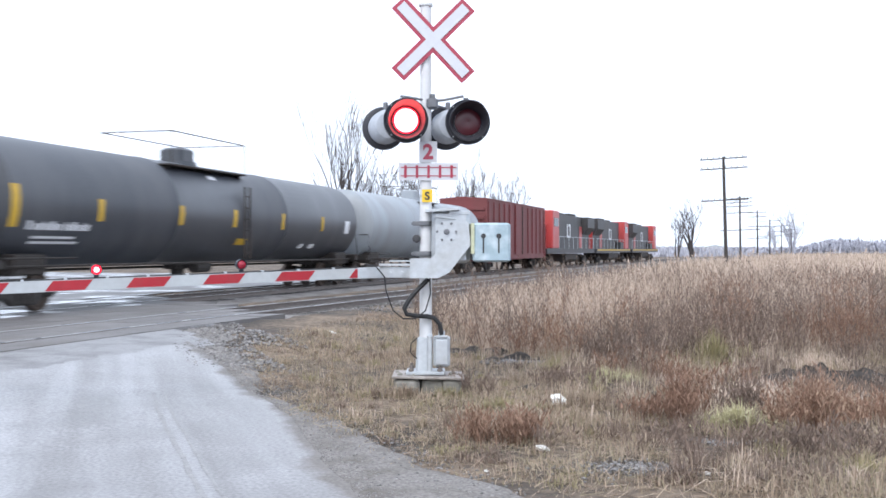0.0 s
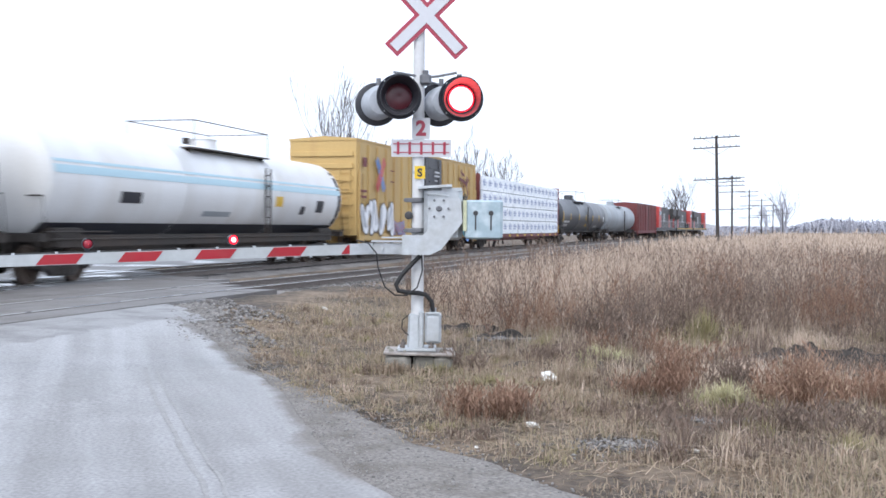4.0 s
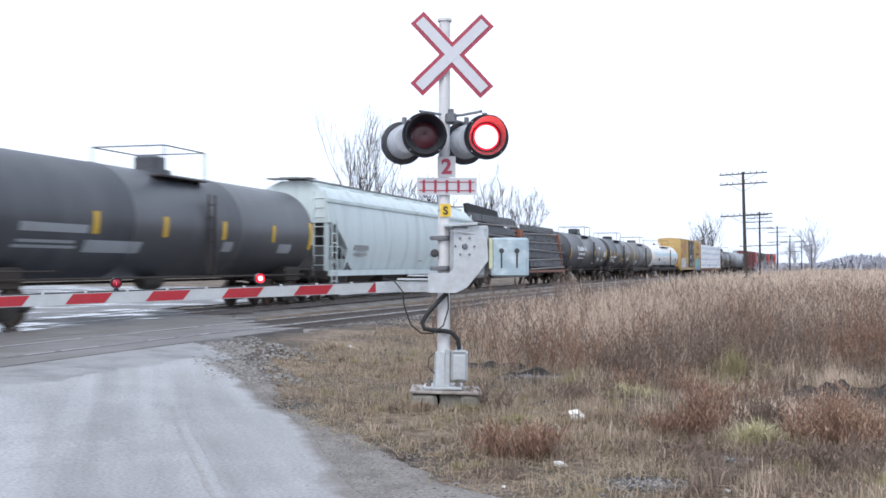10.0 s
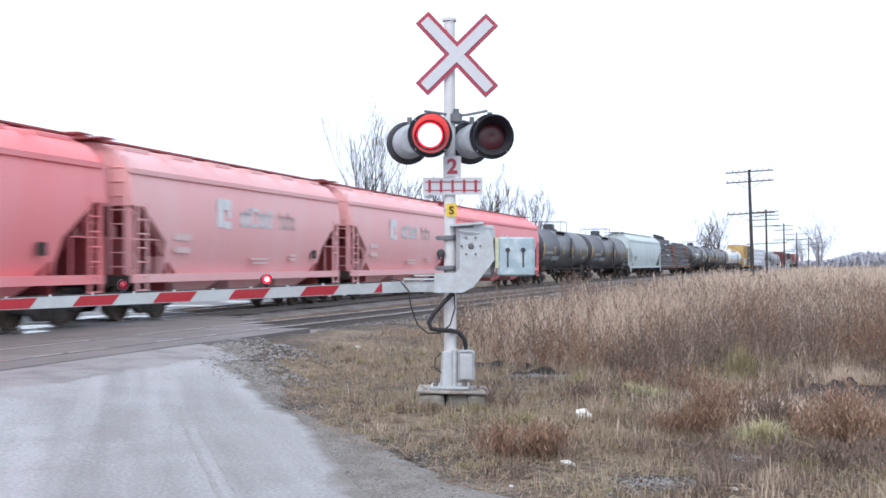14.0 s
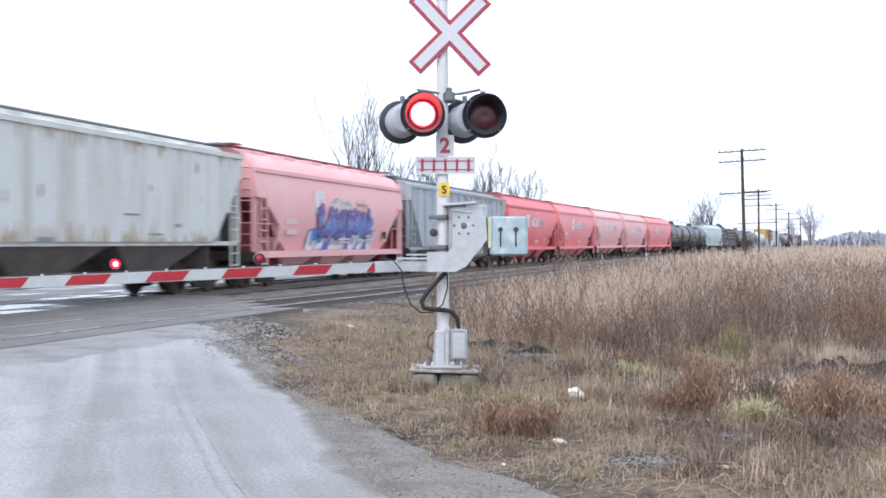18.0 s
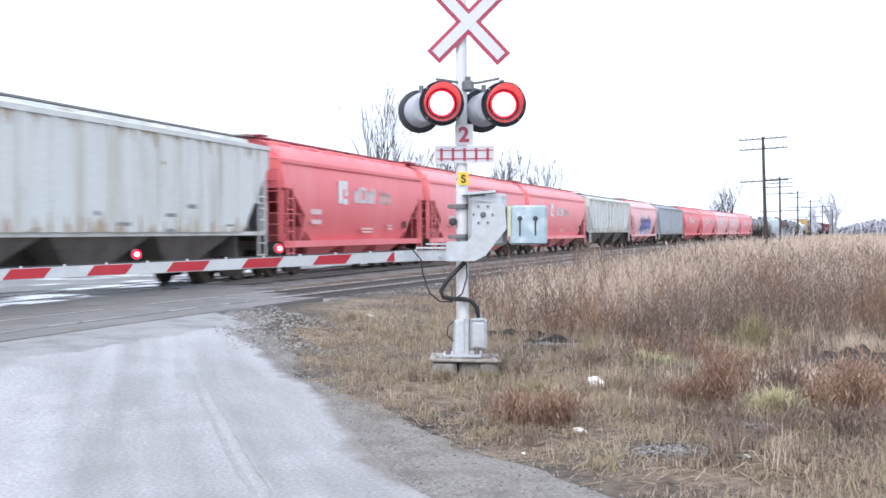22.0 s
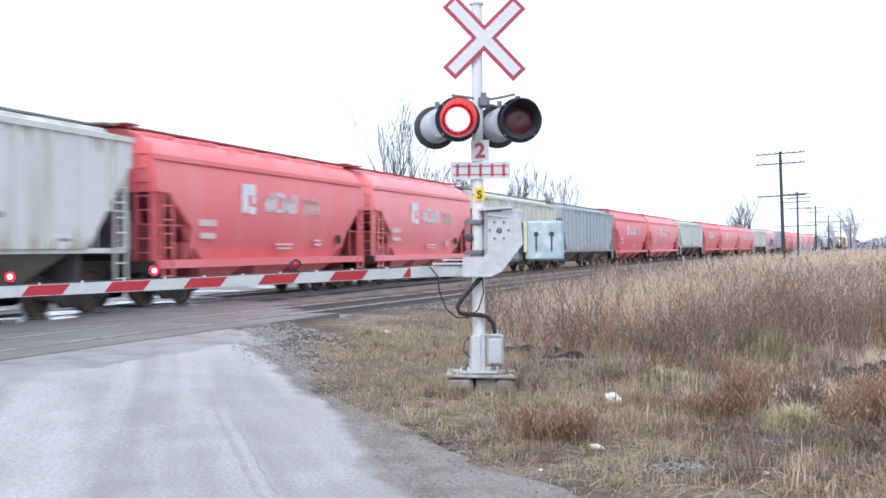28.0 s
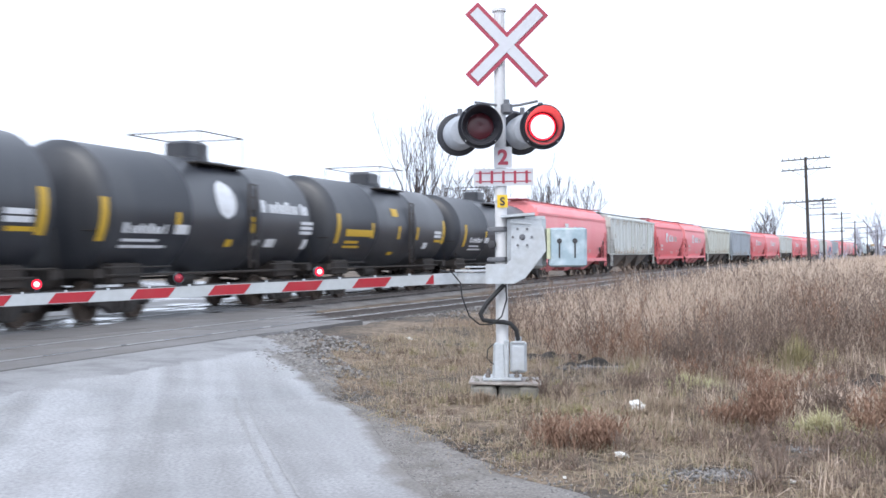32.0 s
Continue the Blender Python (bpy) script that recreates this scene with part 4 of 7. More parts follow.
m_frame = surface("bright_orange_frame_paint", (0.42, 0.15, 0.05), 0.6, vary=0.1, dirt=RUST, dirt_amount=0.6, dirt_scale=2, bump=0.1)
# dust over a dark grey that holds the shade of the hopper ends
m_innergrey = surface("dusty_shaded_end_sheet", (0.1, 0.092, 0.095), 0.75, vary=0.15, dirt=(0.2, 0.18, 0.165), dirt_amount=0.5, dirt_scale=1.4, bump=0.1)
m_glass = surface("dark_window_glass", (0.02, 0.025, 0.03), 0.08, vary=0.0, bump=0.0)

SPEED = 17.699
CARS = []
WHEELS = []
cache = {}


def shared(key, make, mats, smooth=0.0):
    if key not in cache:
        cache[key] = make().data(key, mats, smooth)
    return cache[key]


def mesh_wheelset():
    m = Mesh()
    m.rod((0, -0.95, 0), (0, 0.95, 0), 0.085, 10)
    for sgn in (-1, 1):
        prof = [(0.62, 0.12), (0.66, 0.3), (0.655, 0.4), (0.64, 0.46), (0.655, 0.49), (0.69, 0.49), (0.70, 0.462), (0.79, 0.455), (0.79, 0.4), (0.74, 0.38), (0.73, 0.2), (0.78, 0.13), (0.85, 0.1)]
        m.lathe([(a * sgn, r) for a, r in prof], "y", 24)
        for k in range(4):
            a = k * math.tau / 4
            m.rod((0.27 * math.cos(a), sgn * 0.72, 0.27 * math.sin(a)), (0.27 * math.cos(a), sgn * 0.765, 0.27 * math.sin(a)), 0.05, 6)
    return m


def mesh_sideframe():
    m = Mesh()
    top = [(-1.12, 0.62), (-0.75, 0.66), (-0.45, 0.78), (0.45, 0.78), (0.75, 0.66), (1.12, 0.62), (1.15, 0.38), (0.72, 0.4), (0.42, 0.17), (-0.42, 0.17), (-0.72, 0.4), (-1.15, 0.38)]
    m.prism(top, "y", -0.09, 0.09)
    for x in (-0.89, 0.89):
        m.rod((x, -0.16, 0.46), (x, 0.12, 0.46), 0.13, 10)
    for x in (-0.2, 0, 0.2):
        m.rod((x, -0.1, 0.22), (x, -0.1, 0.6), 0.08, 8)
    return m


def bogie(car, x, axles=(-0.89, 0.89)):
    m = Mesh().box((0, 0, 0.62), (0.42, 2.2, 0.26), bev=0.04).rod((0, 0, 0.7), (0, 0, 1.0), 0.3, 12)
    b = part("bogie", shared("bolster", lambda: m, m_under), m_under, car, at=pose(x, 0, 0))
    for y in (-1.0, 1.0):
        part("side_frame", shared("side_frame", mesh_sideframe, m_under), None, b, at=pose(0, y, 0))
    for a in axles:
        w = part("wheelset", shared("wheelset", mesh_wheelset, m_wheel, 40), None, b, at=pose(a, 0, 0.455))
        WHEELS.append((w, a, car))
    return b


def couplers(car, L, mat):
    for sgn in (-1, 1):
        m = Mesh().box((sgn * (L / 2 - 0.45), 0, 0.86), (0.8, 0.2, 0.22), bev=0.03).box((sgn * (L / 2 - 0.1), 0.03, 0.86), (0.3, 0.28, 0.32), bev=0.06)
        m.line([(sgn * (L / 2 - 0.7), -0.35, 0.8), (sgn * (L / 2 - 0.3), -0.33, 0.55), (sgn * (L / 2 - 0.02), -0.25, 0.5)], 0.03)
        part("coupler", m, m_under, car)


def ladder(car, x, y, z0, z1, mat, w=0.45, along="x"):
    def at(q):
        return (x + q, y) if along == "x" else (x, y + q)
    side = part("ladder", Mesh().box((*at(-w / 2), (z0 + z1) / 2), (0.05, 0.05, z1 - z0)), mat, car)
    part("stile", Mesh().box((*at(w / 2), (z0 + z1) / 2), (0.05, 0.05, z1 - z0)), mat, side)
    me = shared(f"rung_{along}_{mat.name}", lambda: Mesh().rod((-w / 2, 0, 0) if along == "x" else (0, -w / 2, 0), (w / 2, 0, 0) if along == "x" else (0, w / 2, 0), 0.018, 5), mat)
    z = z0 + 0.2
    while z < z1:
        part("rung", me, None, side, at=pose(x, y, z))
        z += 0.36
    return side


def bars(car, rows, y, mat, label="stencilled marking bars", name="marking"):
    """Flat plates of paint on a car's side: (x, z, length, height)."""
    for x, z, w, h in rows:
        part(name, Mesh().box((x, y, z), (w, 0.012, h)), mat, car, label)


def word_shapes(car, x, z, h, y, mat, shapes, name="lettering"):
    """A company's name as a row of plain strokes and rings, none of them a letter."""
    m = Mesh()
    t = 0.19 * h

    def bar(cx, cz, w, hh):
        m.box((cx, y, cz), (w, 0.012, hh))
    for kind in shapes:
        w = {"stem": 0.3, "tall": 0.46, "hook": 0.44, "big": 0.62}.get(kind, 0.52) * h
        hi = h * {"loop": 1.0, "tall": 1.0, "big": 1.0, "stem": 0.95}.get(kind, 0.72)
        lo = -0.22 * h if kind == "drop" else 0.0
        bar(x + t / 2, z + (hi + lo) / 2, t, hi - lo)
        if kind in ("ring", "loop", "drop", "big"):
            base = 0.4 * h if kind == "loop" else 0.0
            bar(x + w / 2, z + hi - t / 2, w, t)
            bar(x + w / 2, z + base + t / 2, w, t)
            if kind != "big":
                bar(x + w - t / 2, z + (hi + base) / 2, t, hi - base)
        elif kind == "stem":
            bar(x + w / 2, z + h * 0.66, w, t * 0.8)
        else:
            bar(x + w / 2, z + h * 0.64, w, t)
            bar(x + w - t / 2, z + h * 0.32, t, h * 0.64)
        x += w + 0.1 * h
    return part(name, m, mat, car, "white lettering shapes")


def fat_stroke(m, pts, w, side, lift):
    """A flat rounded stroke along points (x, z) on a car's side."""
    for k, (x, z) in enumerate(pts):
        ring = [(x + w * math.cos(q * math.tau / 12), z + w * math.sin(q * math.tau / 12)) for q in range(12)]
        m.add([(a, side(c) - lift - 0.0003 * k, c) for a, c in ring], [tuple(range(12))])
        if k:
            px, pz = pts[k - 1]
            d = math.hypot(x - px, z - pz) or 1.0
            ox, oz = -(z - pz) / d * w, (x - px) / d * w
            ring = [(px + ox, pz + oz), (x + ox, z + oz), (x - ox, z - oz), (px - ox, pz - oz)]
            m.add([(a, side(c) - lift - 0.0003 * k - 0.0001, c) for a, c in ring], [(0, 1, 2, 3)])


def graffiti(car, x0, x1, z0, z1, side, outline, fill, glint, seed, label, n=5, spiky=False, cloud=None):
    """Sprayed bubble letters: a dark rim, a filled stroke and pale glints, letter by letter, over a cloud."""
    r = random.Random(seed)
    cell = (x1 - x0) / n
    h = z1 - z0
    layers = [Mesh() for _ in range(4)]
    for i in range(n):
        cx = x0 + cell * (i + 0.5)
        lean = r.uniform(-0.12, 0.12) * cell
        turns = r.randint(4, 6)
        shape = [(r.uniform(-0.4, 0.4), (k % 2) * 0.75 + r.uniform(0.0, 0.25)) for k in range(turns)]
        pts = [(cx + a * cell * 0.95 + lean * c + r.uniform(-0.05, 0.05) * cell, z0 + h * (0.12 + 0.76 * c) + r.uniform(-0.05, 0.05) * h) for a, c in shape]
        w = cell * (0.17 if spiky else 0.2)
        fat_stroke(layers[1], pts, w + 0.05, side, 0.006 + 0.002 * (i % 2))
        fat_stroke(layers[2], pts, w, side, 0.012 + 0.002 * (i % 2))
        fat_stroke(layers[3], [(a - w * 0.3, c + w * 0.35) for a, c in pts[:3]], w * 0.28, side, 0.018)
        if cloud:
            for _ in range(3):
                fat_stroke(layers[0], [(cx + r.uniform(-0.6, 0.6) * cell, z0 + h * r.uniform(0.05, 0.6))], cell * r.uniform(0.25, 0.4), side, 0.002)
    for m, mt in zip(layers, (cloud, outline, fill, glint)):
        if mt and m.v:
            part("graffiti", m, mt, car, label, kind="stuff")


def start_car(name, label, category, L, group="cars of the freight train"):
    car = thing(name, label, category, group=group)
    CARS.append((car, L))
    return car


def hopper_section(bz, W, round_side):
    """Half outline, near side, from the lower edge up to the roof's middle."""
    if round_side:
        pts = []
        for k in range(9):
            q = k / 8
            z = bz + (3.8 - bz) * q
            pts.append((W / 2 - 0.33 * ((z - 2.7) / 1.6) ** 2, z))
        pts += [(W / 2 - 0.3, 4.02), (W / 2 - 0.52, 4.24), (0.45, 4.48)]
    else:
        pts = [(W / 2, bz + (4.05 - bz) * k / 8) for k in range(9)]
        pts += [(W / 2 - 0.02, 4.15), (W / 2 - 0.5, 4.3), (0.45, 4.42)]
    right = [(-a, z) for a, z in pts]
    left = [(a, z) for a, z in pts[::-1]]
    return right + left


def hopper(L, mat, round_side=True, label="", ribs=0, logo=False, bays=3, low=1.2, cut=1.9, cutz=2.75, category="hopper car", dark_low=False, plain=False):
    """A covered hopper: body with sloped ends, roof walk, sills, bays, end platforms and ladders."""
    car = start_car("hopper_car", label, category, L)
    up = 0.1 if round_side else 0.0
    B = L - 1.1
    W = 3.16
    rings = []
    flat = 0.5 if round_side else 0.12
    knee = [(B / 2 - cut, low), (B / 2 - cut + 0.12, 2.05)] if round_side else [(B / 2 - cut, low)]
    half = [(B / 4, low)] + knee + [(B / 2 - flat, cutz - 0.02), (B / 2, cutz)]
    for x, bz in [(-x, bz) for x, bz in half[::-1]] + [(0, low)] + half:
        rings.append([(x, y, z) for y, z in [(y, z if z < 3 else z + up * (z - 3) / 1.4) for y, z in hopper_section(bz, W, round_side)]])
    part("body", Mesh().loft(rings), mat, car, smooth=35)
    # roof walk and hatches
    m = Mesh()
    for y in (-0.3, -0.1, 0.1, 0.3):
        m.box((0, y, 4.58 + up), (L - 0.5, 0.17, 0.05))
    k = -B / 2 + 0.5
    while k < B / 2:
        m.box((k, 0, 4.5 + up), (0.05, 0.8, 0.12))
        k += 1.3
    part("roof_walk", m, m_walkgrey if not logo else m_inner, car, "slatted roof walk")
    for sgn in (-1, 1):
        part("end_roof_walk", Mesh().box((sgn * (B / 2 + 0.05), 0, 4.56 + up), (0.6, 1.8, 0.04)), m_walkgrey if not logo else m_inner, car)
    for i in range(bays * 2):
        x = -B / 2 + B * (i + 0.5) / (bays * 2)
        part("hatch", Mesh().box((x, -0.68, 4.37 + up), (B / (bays * 2) - (0.75 if logo else 0.06), 0.4, 0.12), bev=0.04), mat, car)
        part("roof_rib", Mesh().box((x - B / (bays * 4), -0.9, 4.33 + up), (0.08, 0.95, 0.07), turn=Euler((radians(9), 0, 0))), mat, car)
    # top chord
    tc = Mesh()
    for sgn in (-1, 1):
        tc.box((0, sgn * (W / 2 - (0.13 if round_side else 0.0)), 3.84 if round_side else 4.12), (B, 0.12, 0.13))
    part("top_chord", tc, mat, car)
    sill = Mesh()
    for sgn in (-1, 1):
        sill.box((0, sgn * (W / 2 - (0.1 if round_side else 0.14)), low - (0.1 if round_side else 0.04)), (B - 0.1, 0.14, 0.22 if round_side else 0.12), bev=0.02)
    part("side_sill", sill, mat, car)
    part("centre_sill", Mesh().box((0, 0, 0.9), (L - 1.6, 0.5, 0.35)), m_under, car)
    for i in range(bays):
        x = (i - (bays - 1) / 2) * (B - 2 * cut - 0.6) / bays
        w = (B - 2 * cut - 0.6) / bays
        o = Mesh()
        o.loft([[(x - w / 2, -1.45, low), (x + w / 2, -1.45, low), (x + w / 2, 1.45, low), (x - w / 2, 1.45, low)],
                [(x - 0.4, -0.75, 0.42), (x + 0.4, -0.75, 0.42), (x + 0.4, 0.75, 0.42), (x - 0.4, 0.75, 0.42)]])
        part("hopper_bay", o, mat if dark_low else (m_under if round_side else m_bay), car)
    for sgn in (-1, 1):
        e = sgn * B / 2
        for y in (-1.42, 1.42):
            part("end_post", Mesh().box((e - sgn * 0.12, y, (cutz + low) / 2), (0.12, 0.1, cutz - low + 0.1)), mat, car)
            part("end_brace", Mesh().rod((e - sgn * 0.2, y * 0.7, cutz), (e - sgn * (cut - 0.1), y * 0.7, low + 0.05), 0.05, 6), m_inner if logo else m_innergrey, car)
        for y in (-0.55, 0.55):
            part("end_post", Mesh().box((e - sgn * 0.7, y, (cutz + low) / 2 + 0.25), (0.12, 0.1, cutz - low + 0.6)), mat, car)
        part("end_platform", Mesh().box((e - sgn * 0.75, 0, low - 0.06), (1.5, 2.9, 0.07)).box((e + sgn * 0.04, 0, low - 0.16), (0.1, 3.0, 0.28)), m_under, car)
        ladder(car, e - sgn * 0.45, -1.56, 0.6, cutz + 0.1, mat)
        ladder(car, e + sgn * 0.02, -1.15, low, 4.2, mat, along="y")
        part("end_slope_sheet", Mesh().loft([[(e - sgn * 0.14, -1.4, cutz), (e - sgn * 0.14, 1.4, cutz), (e - sgn * 0.2, 1.4, cutz), (e - sgn * 0.2, -1.4, cutz)],
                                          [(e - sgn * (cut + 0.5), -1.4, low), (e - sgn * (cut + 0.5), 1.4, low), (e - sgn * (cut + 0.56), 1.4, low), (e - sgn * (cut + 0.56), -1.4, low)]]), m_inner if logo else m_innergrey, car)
        # the block beside the bulkhead is added to fill the dark opening
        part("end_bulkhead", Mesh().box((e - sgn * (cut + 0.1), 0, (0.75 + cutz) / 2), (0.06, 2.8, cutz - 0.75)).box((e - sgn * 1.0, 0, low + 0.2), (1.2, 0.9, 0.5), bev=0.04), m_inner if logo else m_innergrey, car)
        # added plate: hides the bright view between cars, dark like the shade there
        part("end_shield", Mesh().box((e - sgn * 0.3, 0, low + 0.4), (0.06, 2.7, 1.1)), m_inner if logo else m_innergrey, car, "added dark plate in place of shade between cars")
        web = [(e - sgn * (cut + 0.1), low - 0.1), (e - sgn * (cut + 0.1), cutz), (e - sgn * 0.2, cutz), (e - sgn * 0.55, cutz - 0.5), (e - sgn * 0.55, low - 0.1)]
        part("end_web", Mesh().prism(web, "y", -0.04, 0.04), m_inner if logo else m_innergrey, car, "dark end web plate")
        for y in (-1.5, 1.5):
            part("hand_rail", Mesh().line([(e - sgn * 0.05, y, low), (e - sgn * 0.05, y, low + 0.9), (e - sgn * 1.3, y, low + 0.9), (e - sgn * 1.3, y, low)], 0.02, 6), mat, car)
    part("brake_cylinder", Mesh().lathe([(-B / 2 + 0.5, 0.02), (-B / 2 + 0.52, 0.22), (-B / 2 + 0.95, 0.24), (-B / 2 + 1.0, 0.02)], "x", 14, (0, -0.9, low + 0.35)), m_under, car)
    if ribs:
        for i in range(ribs):
            x = -B / 2 + cut * 0.55 + (B - cut * 1.1) * i / (ribs - 1)
            zlo = low if abs(x) < B / 2 - cut else low + (cutz - low) * (abs(x) - (B / 2 - cut)) / cut
            for sgn in (-1, 1):
                part("rib", Mesh().box((x, sgn * (W / 2 + 0.03), (zlo + 4.08) / 2), (0.09, 0.08, 4.08 - zlo), bev=0.02), mat, car)
    if plain:
        k = -B / 2 + cut + 0.4
        while k < B / 2 - 1.2:
            part("reflector_mark", Mesh().box((k, -(W / 2 - 0.295), low + 0.12), (0.5, 0.02, 0.12)), m_ystencil, car, "small orange reflector mark")
            k += 2.3
        bars(car, [(-B / 2 + 3.0, 2.75, 1.4, 0.14), (-B / 2 + 3.1, 2.5, 1.0, 0.1), (-B / 2 + 3.2, 2.1, 1.5, 0.2), (-B / 2 + 3.1, 1.85, 1.2, 0.1), (2.4, 1.9, 0.6, 0.06), (4.0, 1.9, 0.5, 0.06), (6.2, 1.75, 0.4, 0.1), (0.6, 1.6, 0.5, 0.05)], -(W / 2 - 0.02), m_darkmark, "worn grey stencil bars")
    if not logo and not round_side:
        r = random.Random(int(L * 100) + ribs)
        pitch = (B - cut * 1.1) / max(ribs - 1, 1)
        for i in range(10):
            x = -B / 2 + cut * 0.55 + pitch * (r.randint(0, max(ribs - 2, 1)) + 0.5)
            if abs(x) < B / 2 - cut:
                bars(car, [(x, r.choice((1.55, 1.7, 1.95, 2.2)), r.uniform(0.16, pitch * 0.6), r.uniform(0.05, 0.12))], -(W / 2 + 0.006), m_darkmark, "worn dark stencil bars")
        for i in range(7):
            x, z, w, h = -B / 2 + cut + (B - 2 * cut) * r.random(), r.uniform(low + 0.2, 3.8), r.uniform(0.03, 0.11), r.uniform(0.06, 0.26)
            ring = [(x + w * math.cos(k * 0.785) * r.uniform(0.5, 1.1), z + h * math.sin(k * 0.785) * r.uniform(0.5, 1.1)) for k in range(8)]
            part("rust_patch", Mesh().prism(ring, "y", -(W / 2 + 0.005), -(W / 2 - 0.01)), m_rustpatch, car, "rust patch in the paint")
        runs = Mesh()
        for i in range(70):
            x, w = -B / 2 + cut + (B - 2 * cut) * r.random(), r.uniform(0.03, 0.12)
            runs.prism([(x - w, low), (x + w, low), (x + r.uniform(-0.02, 0.02), low + r.uniform(0.06, 0.5))], "y", -(W / 2 + 0.006 + 0.0002 * i), -(W / 2))
        part("rust_run", runs, m_rustmark, car, "rust creeping up from the sill", kind="stuff")
        runs = Mesh()
        for i in range(60):
            x, w = -B / 2 + 0.3 + (B - 0.6) * r.random(), r.uniform(0.02, 0.08)
            runs.prism([(x - w, 4.06), (x + r.uniform(-0.02, 0.02), 4.06 - r.uniform(0.08, 0.45)), (x + w, 4.06)], "y", -(W / 2 + 0.006 + 0.0002 * i), -(W / 2))
        part("rust_run", runs, m_rustmark, car, "rust runs below the roof edge", kind="stuff")
    couplers(car, L, mat)
    for sgn in (-1, 1):
        bogie(car, sgn * (L / 2 - 2.05))
    if logo:
        side = -(W / 2 + 0.012)
        e = B / 2
        k = B / 17.5
        word_shapes(car, -1.55 * k + 0.1, 2.6, 0.62, side, m_letter, ("ring", "stem", "big", "stem", "ring", "stem", "stem"))
        word_shapes(car, -1.55 * k + 2.72, 2.6, 0.62, side, m_faint, ("stem", "ring", "stem", "ring"))
        x = -2.75 * k
        emb = Mesh().box((x, side, 3.22), (0.8, 0.012, 0.32)).box((x - 0.22, side, 2.8), (0.36, 0.012, 0.52)).box((x + 0.3, side, 2.93), (0.2, 0.012, 0.22)).box((x + 0.22, side, 2.62), (0.36, 0.012, 0.22))
        part("emblem", emb, m_letter, car, "white square emblem")
        bars(car, [(-e + 3.2 * k, 2.6, 1.1, 0.22), (-e + 3.1 * k, 2.2, 0.9, 0.18), (-e + 3.1 * k, 1.85, 0.8, 0.16), (0.2, 1.62, 1.2, 0.07), (0.2, 1.5, 1.0, 0.06), (3.4 * k, 1.75, 0.5, 0.07), (3.4 * k, 1.62, 0.5, 0.07)], side + 0.03, m_faint)
        part("placard", Mesh().box((e - 2.4, side + 0.02, 1.8), (0.3, 0.02, 0.3)), m_under, car)
    return car


def tank(L, R, mat, label, dome=0.5, fittings="box", marks=(), guard=1.1, guard_h=0.62, full_sill=False, size=0.85):
    """A tank car: shell with dished heads, saddle, dome, platform rails, ladders, sills."""
    car = start_car("tank_car", label, "tank car", L)
    B = L - 1.25
    h = R * 0.24
    zc = R + 1.0
    prof = [(-B / 2, 0.01)] + [(-B / 2 + h * (1 - math.cos(a)), R * math.sin(a)) for a in [radians(q) for q in (14, 28, 42, 55, 66, 90)]]
    prof += [(-B / 6, R), (-B / 6 + 0.03, R + 0.015), (-B / 6 + 0.06, R), (B / 6, R), (B / 6 + 0.03, R + 0.015), (B / 6 + 0.06, R)]
    prof += [(B / 2 - h * (1 - math.cos(a)), R * math.sin(a)) for a in [radians(q) for q in (90, 66, 55, 42, 28, 14)]] + [(B / 2, 0.01)]
    part("tank_shell", Mesh().lathe(prof, "x", 48, (0, 0, zc)), mat, car, smooth=34)
    if fittings == "box":
        part("dome_housing", Mesh().box((dome, 0, zc + R + 0.22), (size, 0.8, 0.5), bev=0.1).lathe([(zc + R - 0.1, 0.62), (zc + R + 0.04, 0.6)], "z", 20, (dome, 0, 0)), mat, car)
    else:
        part("manway", Mesh().lathe([(zc + R - 0.1, 0.5), (zc + R + 0.18, 0.48), (zc + R + 0.24, 0.52), (zc + R + 0.28, 0.2)], "z", 20, (dome, 0, 0)), mat, car)
        for k in (-0.7, 0.75):
            part("valve", Mesh().rod((dome + k, 0.2, zc + R - 0.05), (dome + k, 0.2, zc + R + 0.25), 0.12, 10), m_under, car)
    w = Mesh()
    for y in (-0.95, 0.95):
        w.box((dome, y, zc + R - 0.22), (2 * guard + 0.3, 0.42, 0.04))
        for x in (-guard, guard):
            w.box((dome + x, y * 0.9, zc + R - 0.4), (0.05, 0.26, 0.32))
    part("platform", w, m_under, car, "grated walkway")
    r = Mesh()
    for x in (-guard, guard):
        for y in (-1.15, 1.15):
            r.rod((dome + x, y, zc + R - 0.16), (dome + x, y, zc + R + guard_h), 0.018, 6)
    z = guard_h
    r.line([(dome - guard, -1.15, zc + R + z), (dome + guard, -1.15, zc + R + z), (dome + guard, 1.15, zc + R + z), (dome - guard, 1.15, zc + R + z), (dome - guard, -1.15, zc + R + z)], 0.018, 6)
    part("safety_rail", r, m_under, car, "thin steel guard rail")
    ladder(car, dome + guard * 0.7, -R - 0.05, 1.15, zc + 0.9, m_under, 0.36)
    part("bottom_outlet", Mesh().lathe([(0.62, 0.12), (0.66, 0.2), (1.0, 0.24), (1.15, 0.3)], "z", 14, (dome, 0, 0)).box((dome, 0, 0.95), (0.9, 0.5, 0.2), bev=0.04), m_under, car)
    run = Mesh()
    for y in (-1.3, 1.3):
        run.line([(-L / 2 + 1.2, y, 1.06), (L / 2 - 1.2, y, 1.06)], 0.035, 6)
    run.line([(-L / 2 + 1.0, 0.5, 0.92), (L / 2 - 1.0, 0.5, 0.92)], 0.04, 6).rod((-1.2, -0.6, 0.9), (-0.3, -0.6, 0.9), 0.17, 10)
    part("brake_pipe", run, m_under, car, "dark brake pipes and rods below the tank")
